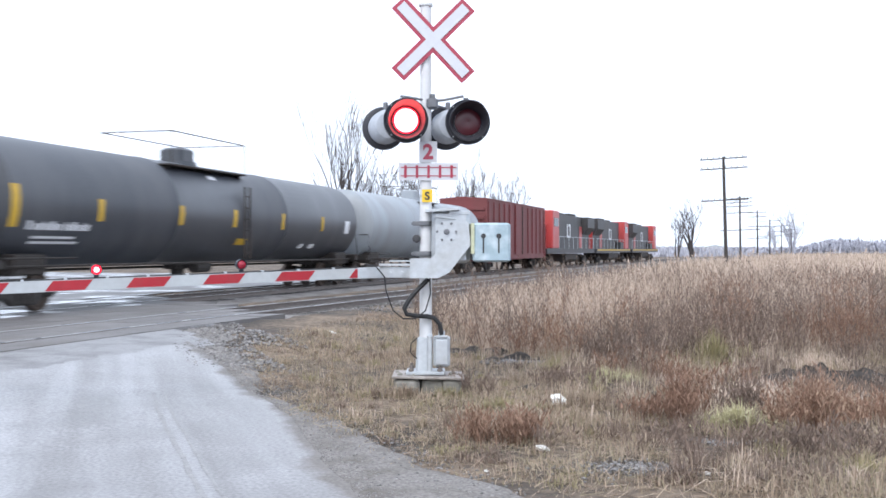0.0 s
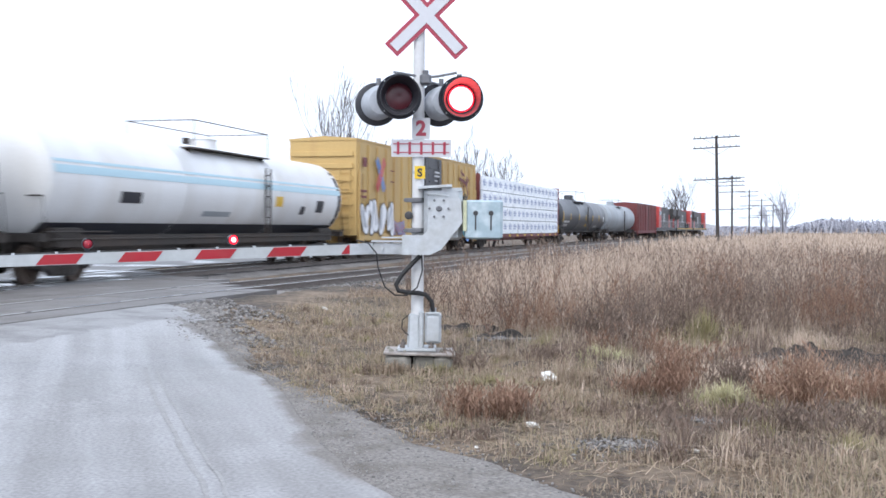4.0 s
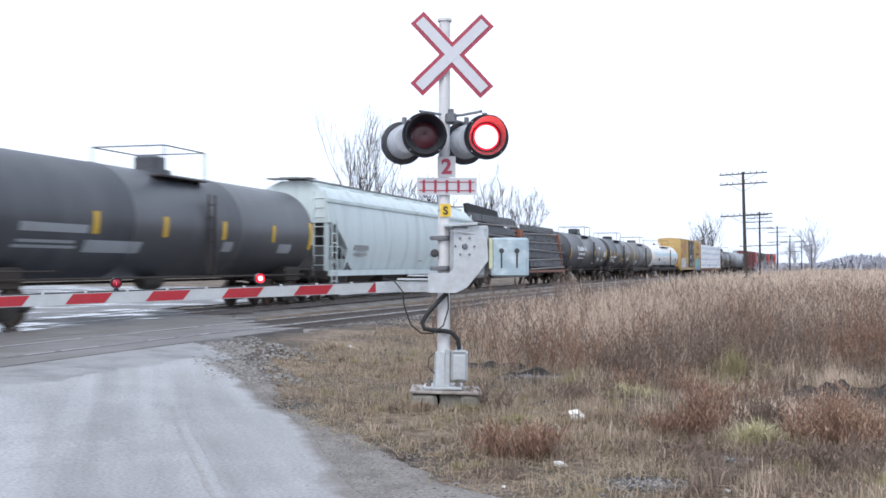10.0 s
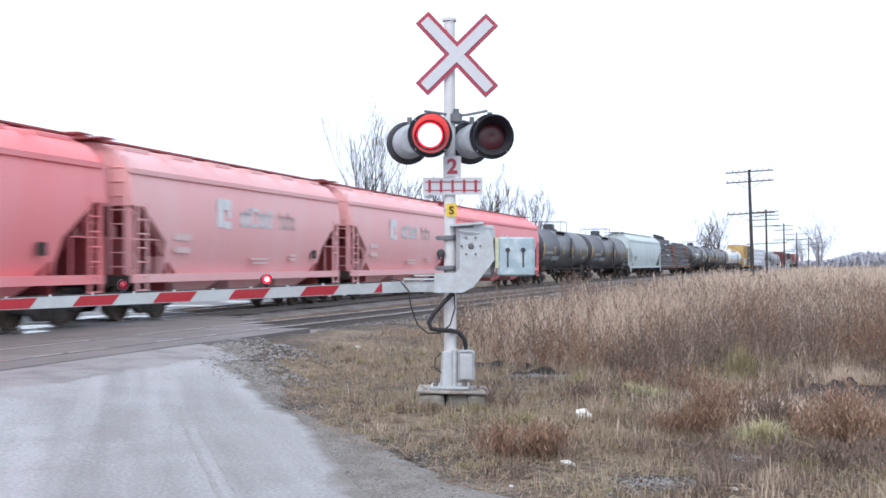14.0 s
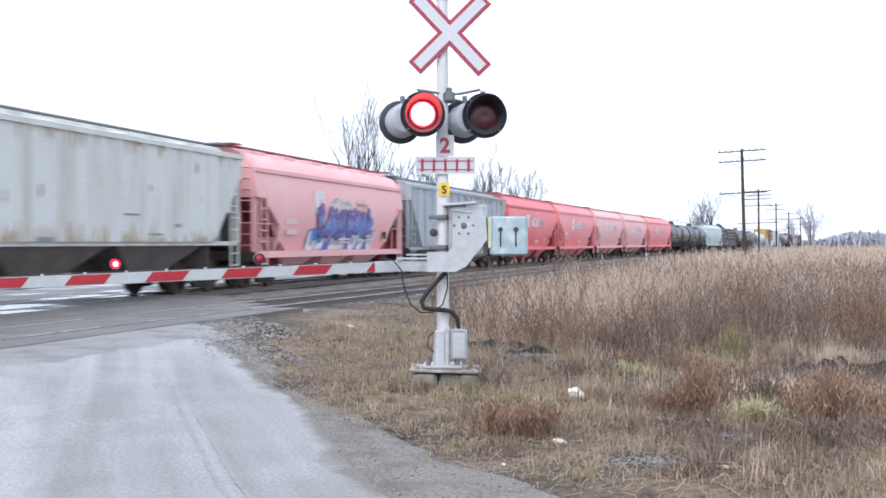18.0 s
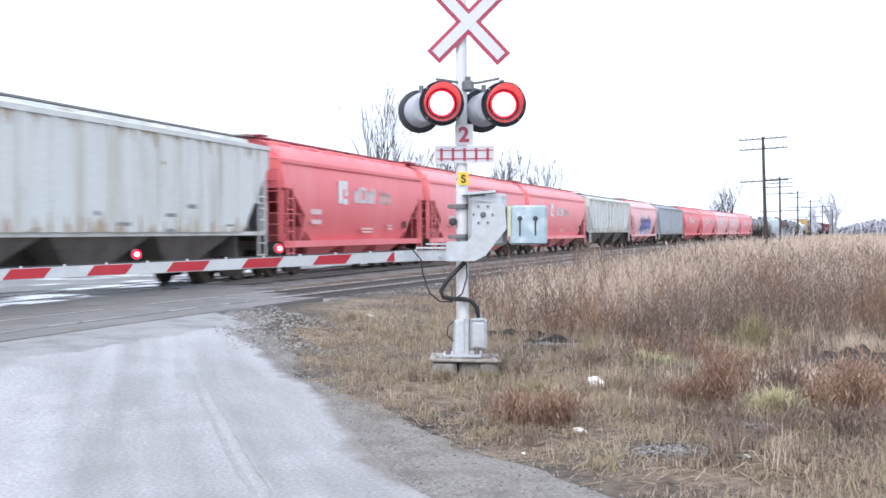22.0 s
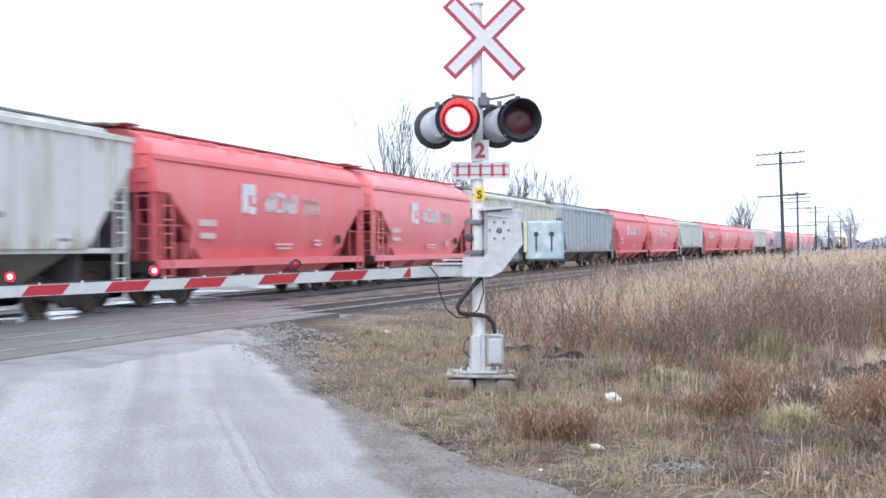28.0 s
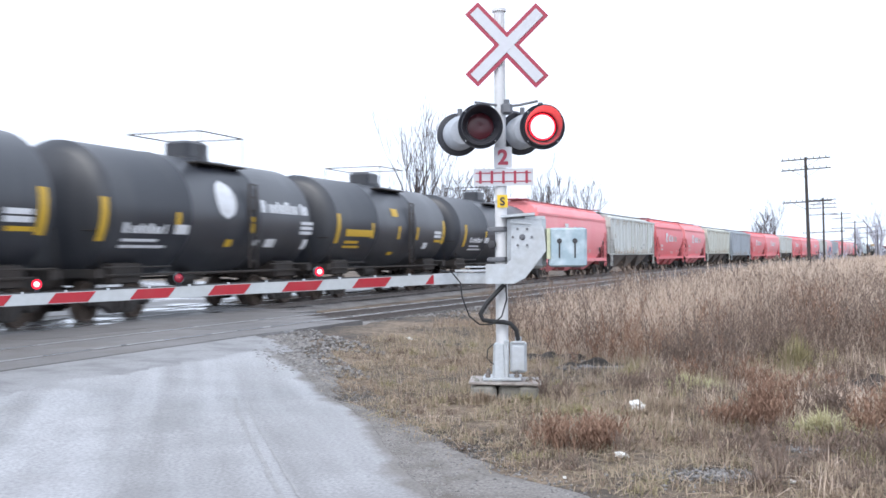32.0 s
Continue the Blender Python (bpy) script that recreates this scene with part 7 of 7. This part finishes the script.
def tufts():
    """Many small ragged tufts that break up the trampled grass."""
    groups = {0: [], 1: [], 2: [], 3: []}
    cx, cy = scatter(1300, -4.6, 8.5, 7.2, 19.0, 1.1)
    ok = in_view(cx, cy) & (clearance(cx, cy) > 0.35) & (off_array(cx, cy) > 9.2) & grown(cx, cy)
    for x, y in zip(cx[ok], cy[ok]):
        n = int(rng.integers(25, 80))
        r = rng.uniform(0.08, 0.24)
        a, d = rng.uniform(0, math.tau, n), r * np.abs(rng.normal(0, 0.6, n))
        px, py = x + np.cos(a) * d, y + np.sin(a) * d
        h = rng.uniform(0.06, 0.22, n) * rng.uniform(0.6, 1.4) * (1 + 0.9 * min(max((x - 1.2) / 3, 0), 1) * min(max((y - 9.5) / 4, 0), 1))
        low = x - np.interp(y, [8, 13, 20], [1.6, 1.0, -1.0]) < 0
        h *= 0.6 if low else 1.0
        k = int(rng.choice(4, p=(0.5, 0.02, 0.22, 0.26) if low else (0.26, 0.1, 0.1, 0.54) if x > 1.8 else (0.42, 0.1, 0.14, 0.34)))
        groups[k].append(blades(px, py, np.full(n, ground_z(x, y)) - 0.01, h, rng.uniform(0.005, 0.011, n), 0.95))
    for k, mat, label in ((0, m_short, "small ragged brown grass tufts"), (1, m_straw, "small pale straw tufts"), (2, m_olive, "small olive green tufts"), (3, m_weed, "small dark brown weed tufts")):
        arrays_to("grass_tufts", groups[k], mat, label, "grass")


tufts()


def thatch():
    """Flattened straws lying criss-cross on the ground."""
    x, y = scatter(17000, -5, 9, 6.8, 20, 1.2)
    ok = in_view(x, y) & (clearance(x, y) > 0.15) & (off_array(x, y) > 9.0) & grown(x, y)
    x, y = x[ok], y[ok]
    n = len(x)
    az, ln = rng.uniform(0, math.tau, n), rng.uniform(0.05, 0.2, n)
    z = height_at(x, y)
    a = np.stack([x, y, z + rng.uniform(0.005, 0.05, n)], -1)
    b = a + np.stack([np.cos(az) * ln, np.sin(az) * ln, rng.uniform(-0.02, 0.07, n)], -1)
    v, t = stems(a, b, np.full(n, 0.0028), np.full(n, 0.0015))
    v[0::4, 2] -= 0.003
    v[3::4, 2] -= 0.003
    arrays_to("straw_thatch", [(v, t)], m_short, "flattened pale straws lying on the ground", "grass")


thatch()


# ---- bare ground, stones, litter ----
def heap(name, x, y, rx, ry, h, mat, label):
    m = Mesh()
    k, rows = 40, 14
    for j in range(rows + 1):
        q = j / rows
        for i in range(k):
            a = i * math.tau / k
            w = 1 + 0.2 * noise.noise(Vector((math.cos(a) * 2, math.sin(a) * 2, x)))
            px, py = x + math.cos(a) * rx * (1 - q) * w, y + math.sin(a) * ry * (1 - q) * w
            pz = ground_z(px, py) - 0.03 + (h + 0.03) * (1 - (1 - q) ** 2) * (0.8 + 0.5 * noise.noise(Vector((px * 4, py * 4, 2))) + 0.2 * noise.noise(Vector((px * 11, py * 11, 5))))
            m.v.append((px, py, pz))
    m.f = [(j * k + i, j * k + (i + 1) % k, j * k + k + (i + 1) % k, j * k + k + i) for j in range(rows) for i in range(k)]
    m.m = [0] * len(m.f)
    tagged(new(name, m.data(name, mat, 70)), label, "earth heap")


m_heap = surface("dark_crumbled_earth", (0.042, 0.036, 0.032), 0.95, spec=0.2, vary=0.5, scale=3, dirt=(0.085, 0.078, 0.074), dirt_amount=0.5, dirt_scale=6, bump=1.0, bump_scale=18)
m_grit = surface("pale_grit", (0.36, 0.35, 0.345), 0.9, vary=0.35, scale=8, dirt=(0.25, 0.24, 0.22), dirt_amount=0.6, dirt_scale=6, bump=0.9, bump_scale=40)
heap("dirt_mound", 5.25, 13.9, 1.35, 0.6, 0.36, m_heap, "dark heap of crumbled asphalt and earth")
heap("dirt_mound", 0.5, 16.2, 0.8, 0.4, 0.17, m_heap, "low dark heap of old ballast in the grass")
heap("dirt_mound", 1.1, 15.2, 0.6, 0.28, 0.13, m_heap, "low dark heap of old ballast in the grass")
heap("dirt_mound", 1.2, 12.7, 0.5, 0.26, 0.06, m_heap, "low dark heap of earth in the grass")
heap("grit_patch", 1.42, 7.85, 0.5, 0.3, 0.012, m_grit, "grey grit patch in the grass")
heap("grit_patch", 2.45, 9.05, 0.55, 0.22, 0.012, m_grit, "grey wet earth patch below the weeds")


def pebbles():
    chunks_v, chunks_f = [], []
    k = 0
    ico = bmesh.new()
    bmesh.ops.create_icosphere(ico, subdivisions=1, radius=1)
    vv = np.array([tuple(v.co) for v in ico.verts])
    ff = np.array([[v.index for v in f.verts] for f in ico.faces])
    ico.free()
    spots = []
    for _ in range(6000):
        y = random.uniform(6.5, 26)
        e = road_edge(y)
        if y < 14:
            x = e + random.uniform(-0.1, float(np.interp(y, [6, 8, 10, 14], [1.3, 1.1, 0.8, 0.9])))
        else:
            x = e + random.uniform(-0.2, 2.2 if y > 17 else 1.2)
        spots.append((x, y, random.uniform(0.003, 0.014) if y < 14 else random.uniform(0.01, 0.038)))
    for _ in range(9000):
        s = random.uniform(-3, 60)
        o = near_off(s) + random.choice((random.uniform(0.9, 3.2), random.uniform(-0.7, 0.7), random.uniform(-2.8, -0.9)))
        x, y, h = on_track(s, o)
        spots.append((x, y, random.uniform(0.018, 0.04)))
    for _ in range(7000):
        y = 5.2 + 12 * random.random() ** 1.3
        spots.append((road_edge(y) + random.gauss(0.02, 0.2), y, random.uniform(0.003, 0.008)))
    for cx, cy, rx, ry, n in ((1.42, 7.85, 0.5, 0.3, 520), (2.45, 9.05, 0.45, 0.16, 160), (0.55, 16.2, 0.7, 0.35, 260), (1.15, 15.0, 0.5, 0.22, 160), (5.25, 13.7, 1.2, 0.55, 420)):
        for _ in range(n):
            spots.append((random.gauss(cx, rx * 0.5), random.gauss(cy, ry * 0.5), random.uniform(0.005, 0.016) if cy < 12 else random.uniform(0.012, 0.04)))
    for x, y, r in spots:
        d, s = off_track(x, y)
        o = d - near_off(s)
        z = RAIL_Z - 0.145 if abs(o) < 1.7 else max(ground_z(x, y) + 0.02, RAIL_Z - 0.15 - 0.24 * (abs(o) - 1.7))
        if d > 9.5:
            z = ground_z(x, y) + 0.02
        q = vv * np.array([r * random.uniform(0.7, 1.3), r * random.uniform(0.7, 1.3), r * random.uniform(0.5, 0.9)]) * np.array([[random.uniform(0.8, 1.2)] for _ in vv]) + np.array([x, y, z])
        chunks_v.append(q)
        chunks_f.append(ff + k)
        k += len(vv)
    arrays_to("loose_stones", [(np.concatenate(chunks_v), np.concatenate(chunks_f))], m_stone, "loose grey stones along the road edge and track", "stones")


pebbles()
m_litter = surface("crumpled_white_litter", (0.8, 0.8, 0.78), 0.6, vary=0.1, bump=0.4, bump_scale=60)


def litter(x, y, r, label, flat=0.5):
    bm = bmesh.new()
    bmesh.ops.create_icosphere(bm, subdivisions=3, radius=r)
    for v in bm.verts:
        n = noise.noise(v.co * (3 / r) + Vector((x, y, 0)))
        v.co *= 1 + 0.55 * n
        v.co.z *= flat
    me = bpy.data.meshes.new("litter")
    bm.to_mesh(me)
    bm.free()
    me.materials.append(m_litter)
    ob = new("litter", me)
    ob.matrix_basis = pose(x, y, ground_z(x, y) + r * flat * 0.7, 0, 20, 30)
    tagged(ob, label, "litter")


litter(1.27, 11.3, 0.085, "crumpled white plastic bag in the grass", 0.8)
litter(0.85, 8.72, 0.065, "torn white paper cup in the grass", 0.4)
litter(-2.1, 19.6, 0.07, "white scrap of paper by the gravel", 0.4)
litter(0.33, 7.85, 0.015, "small white scrap on the gravel", 0.6)
litter(1.95, 7.6, 0.03, "white scrap in the short grass", 0.5)


# ---- wet ground beyond the train ----
def far_lot():
    m = Mesh()
    n = 0
    ss = [-34 + 1.5 * i for i in range(44)]
    for s in ss:
        for o in (-1.9, -5, -9, -16, -30, -60):
            x, y, h = on_track(s, o + 0.5 * noise.noise(Vector((s * 0.4, o, 0))))
            m.v.append((x, y, 0.23))
    m.f = [(j * 6 + i, j * 6 + i + 1, j * 6 + 7 + i, j * 6 + 6 + i) for j in range(len(ss) - 1) for i in range(5)]
    m.m = [0] * len(m.f)
    tagged(new("wet_yard", m.data("wet_yard", m_wet, 60)), "pale wet asphalt yard beyond the tracks", "pavement", kind="structure")


far_lot()


# ---- utility poles, trees, distance ----
def utility_pole(x, y, h, lean, arms, label):
    p = thing("utility_pole", label, "utility pole", pose(x, y, 0), "utility poles along the line")
    top = Vector((lean * h, 0, h))
    part("pole", Mesh().rod((0, 0, -0.3), top, 0.15, 10, r2=0.1), m_wood, p, smooth=50)
    for z, w in arms:
        c = top * (z / h)
        d = Vector((math.cos(radians(-24)), math.sin(radians(-24)), 0.035))
        a = part("cross_arm", Mesh().box(c, (w, 0.09, 0.085), turn=Euler((0, radians(-2), radians(-24)))), m_wood, p)
        k = -w / 2 + 0.12
        while k < w / 2:
            part("insulator", Mesh().lathe([(0, 0.02), (0.06, 0.05), (0.1, 0.03), (0.13, 0.04), (0.15, 0.01)], "z", 8, tuple(c + d * k + Vector((0, 0, 0.05)))), m_glass_ins, a)
            k += w / 8
        part("brace", Mesh().rod(c + d * (w * 0.3), c + Vector((0, 0, -0.6)), 0.018, 5).rod(c - d * (w * 0.3), c + Vector((0, 0, -0.6)), 0.018, 5), m_railrust, a)
    return p


m_glass_ins = surface("glass_insulator", (0.25, 0.3, 0.3), 0.15, vary=0.0, bump=0.0)
ARMS = ((8.6, 3.5), (7.85, 3.5), (5.45, 3.5))
utility_pole(21.45, 78, 8.75, -0.028, ARMS, "tall weathered timber utility pole with three cross arms")
utility_pole(37.8, 131, 8.5, -0.012, ((8.2, 3.2), (7.7, 3.2), (7.2, 3.2), (6.4, 3.2), (4.2, 5.0)), "weathered timber utility pole with several cross arms")
utility_pole(52.5, 172, 8.3, -0.01, ((7.9, 3.0), (7.2, 3.0), (5.6, 3.2), (3.6, 3.4)), "far timber utility pole")
utility_pole(69.1, 218, 8.2, 0.0, ((7.8, 4.5), (6.6, 4.0), (4.6, 5.0)), "far timber utility pole")
utility_pole(86, 262, 8.2, 0.0, ((7.8, 4.5), (6.4, 4.0)), "far timber utility pole")
utility_pole(104, 308, 8.2, 0.0, ((7.8, 4.5), (6.4, 4.0)), "far timber utility pole")


def bare_tree(x, y, h, spread, stems_n, seed, label, depth=5, thin=1.12, mat=None):
    r = random.Random(seed)
    t = thing("bare_tree", label, "tree", pose(x, y, ground_z(x, y) - 0.1), "bare trees beyond the train")
    trunk, limbs = Mesh(), Mesh()

    def grow(m, p, d, ln, rad, lv):
        n = 3
        pts, rr = [p], [rad]
        for i in range(n):
            d = (d + Vector((r.gauss(0, 0.09), r.gauss(0, 0.09), 0.04))).normalized()
            p = p + d * ln / n
            pts.append(p)
            rr.append(rad * (1 - 0.35 * (i + 1) / n))
        m.line(pts, rr, 5 if lv < 2 else 3)
        if lv >= depth or rad < 0.006:
            return
        kids = r.randint(2, 3) if lv else r.randint(4, 5)
        for c in range(kids):
            f = r.uniform(0.35, 1.0) if c else 1.0
            i = min(n - 1, int(f * n))
            q = pts[i] + (pts[i + 1] - pts[i]) * (f * n - i)
            side = Vector((r.gauss(0, 1), r.gauss(0, 1), r.gauss(0, 0.3))).normalized()
            nd = (d * 1.0 + side * r.uniform(0.35, 0.8) * spread + Vector((0, 0, 0.28))).normalized()
            grow(limbs, q, nd, ln * r.uniform(0.5, 0.78), max(rr[-1] * r.uniform(0.45, 0.7), 0.012 * thin), lv + 1)
    for k in range(stems_n):
        d = Vector((r.gauss(0, 0.16 * spread), r.gauss(0, 0.12), 1)).normalized()
        grow(trunk, Vector((r.gauss(0, 0.25) if stems_n > 1 else 0, r.gauss(0, 0.25), 0)), d, h * r.uniform(0.36, 0.46), (0.11 if stems_n > 1 else 0.2) * thin * h / 12, 0)
    part("trunk", trunk, mat or m_bark, t, smooth=60)
    part("crown", limbs, mat or m_bark, t, "fine bare twigs")
    return t


bare_tree(-7.1, 76, 13.2, 0.58, 5, 3, "tall slender bare tree with several upright stems", 4)
bare_tree(-5.4, 80, 10.5, 0.6, 3, 8, "slender bare tree with upright limbs", 4)
bare_tree(-3.4, 74, 8.6, 1.15, 3, 12, "spreading bare tree with fine twigs", 5)
bare_tree(-4.3, 72, 7.0, 1.2, 2, 15, "low spreading bare tree")
bare_tree(-1.5, 78, 7.6, 1.1, 3, 22, "spreading bare tree with fine twigs", 5)
bare_tree(2.2, 78, 9.6, 0.65, 4, 31, "slender bare tree with upright limbs", 4)
bare_tree(4.2, 80, 6.8, 0.9, 3, 35, "low bare tree with tangled twigs")
bare_tree(-10.5, 82, 6.5, 1.0, 3, 41, "low bare tree thicket")
bare_tree(6.2, 96, 6.2, 1.1, 3, 44, "low bare tree thicket")
bare_tree(52.8, 220, 13.0, 1.0, 4, 51, "bare tree beyond the field", 4, 2.2)
bare_tree(49.0, 216, 9.0, 0.9, 3, 55, "bare tree beyond the field", 4, 2.2)
# the haze on these three is in the twig colour
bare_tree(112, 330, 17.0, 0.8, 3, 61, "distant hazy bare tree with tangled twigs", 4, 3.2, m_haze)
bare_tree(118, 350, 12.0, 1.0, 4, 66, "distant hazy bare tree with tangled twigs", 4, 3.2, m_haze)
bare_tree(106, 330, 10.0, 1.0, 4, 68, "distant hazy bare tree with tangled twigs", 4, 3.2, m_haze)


def far_woods():
    """Low thickets along the horizon, haze put into their colour: upright twigs in drifts."""
    n = 26000
    x = rng.uniform(-260, 560, n)
    y = 480 + rng.uniform(0, 260, n)
    rise = np.clip((x / y - 0.345) / 0.03, 0, 1)
    h = (1.2 + 1.8 * rng.random(n) + 4.8 * rise * rng.uniform(0.6, 1.0, n)) * (1 + 0.4 * wobble(x, y, 0.02, 8))
    a = np.stack([x, y, np.zeros(n)], -1)
    b = a + np.stack([rng.normal(0, 1.2, n), rng.normal(0, 1.2, n), h], -1)
    chunks = [stems(a, b, np.full(n, 0.5), np.full(n, 0.2))]
    for k in range(3):
        f = rng.uniform(0.1, 0.9, n)[:, None]
        p = a + (b - a) * f
        q = p + np.stack([rng.normal(0, 1.6, n), rng.normal(0, 1.6, n), rng.uniform(0.3, 1.2, n)], -1)
        chunks.append(stems(p, q, np.full(n, 0.5), np.full(n, 0.3)))
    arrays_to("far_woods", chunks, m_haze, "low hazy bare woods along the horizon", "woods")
    near = 3000
    x = rng.uniform(30, 75, near)
    y = 240 + rng.uniform(0, 60, near)
    a = np.stack([x, y, np.zeros(near)], -1)
    b = a + np.stack([rng.normal(0, 0.7, near), rng.normal(0, 0.7, near), rng.uniform(0.8, 2.6, near)], -1)
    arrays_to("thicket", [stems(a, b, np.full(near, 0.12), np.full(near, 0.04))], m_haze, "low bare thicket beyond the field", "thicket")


far_woods()


def far_shed(x, y):
    s = thing("far_shed", "small white shed far beyond the field", "shed", pose(x, y, 0))
    part("wall", Mesh().box((0, 0, 1.3), (8, 5, 2.8)), m_white, s)
    part("roof", Mesh().prism([(-4.2, 2.7), (4.2, 2.7), (0, 3.6)], "y", -2.7, 2.7), m_galv, s)


far_shed(105, 400)


# ---- everything that moves ----
def train_pose(s):
    x, y, h = on_track(s)
    return pose(x, y, RAIL_Z + 0.004, 0, 0, 90 - math.degrees(h))


LEFT_ON = [(-1, 0.78), (1.47, 2.24), (2.88, 3.7), (4.45, 5.2), (5.88, 6.75), (7.47, 8.22), (8.88, 9.7), (10.42, 11.15), (11.87, 12.6), (13.33, 14.12),
           (14.78, 15.5), (16.23, 16.97), (17.7, 18.42), (19.15, 19.8), (20.55, 21.25), (21.94, 22.75), (23.47, 24.2), (24.94, 25.72), (26.45, 27.2),
           (27.95, 28.68), (29.38, 30.15), (30.88, 31.65)]


def flash(lens, place, left, turn=0, early=0.0):
    """Turns a two-faced lens, bright side out while its side of the pair is on."""
    changes = sorted({t for pair in LEFT_ON for t in pair if 0 < t < 31.9})
    on = left
    rows = [(0.0, pose(*place, 0, 0, turn + (0 if on else 180)))]
    for t in changes:
        k = round((t + (0.1 if t == 21.94 and not left else 0) - (early if t == 14.12 else 0)) * FPS) / FPS
        a, b = (0, 180) if on else (180, 360)
        for i, q in enumerate((0, 0, 0, 1 / 3, 2 / 3, 1, 1, 1)):
            rows.append((k + (i - 3.5) / FPS, pose(*place, 0, 0, turn + a + (b - a) * q)))
        on = not on
    rows.append((32.0, pose(*place, 0, 0, turn + (0 if on else 180))))
    walk(lens, rows)


def motions():
    for lens, side, place in FLASHERS:
        flash(lens, place, side == "L")
    for lens, side, place in ARM_LAMPS:
        flash(lens, place, side == "L", 180, 0.2)
    start = dict(SPOTS)
    rate = math.degrees(SPEED / 0.455)
    for wheel, a, car in WHEELS:
        # each wheelset rolls while its car is near the crossing
        t0 = max(0.0, (-14.0 - start[car]) / SPEED)
        t1 = min(32.0, t0 + 3.4)
        if t0 > 31.9 or (t0 == 0.0 and start[car] > 45):
            continue
        k0, k1 = round(t0 * FPS), round(t1 * FPS)
        rows = [(k / FPS, pose(a, 0, 0.455, 0, rate * (k - k0) / FPS, 0)) for k in range(k0, k1 + 1)]
        if k0 > 0:
            rows.insert(0, (0.0, pose(a, 0, 0.455)))
        if k1 < 32 * FPS:
            rows.append((32.0, rows[-1][1]))
        walk(wheel, rows)
    for car, s0 in SPOTS:
        walk(car, [(t, train_pose(s0 + SPEED * t)) for t in range(0, 33)])


motions()
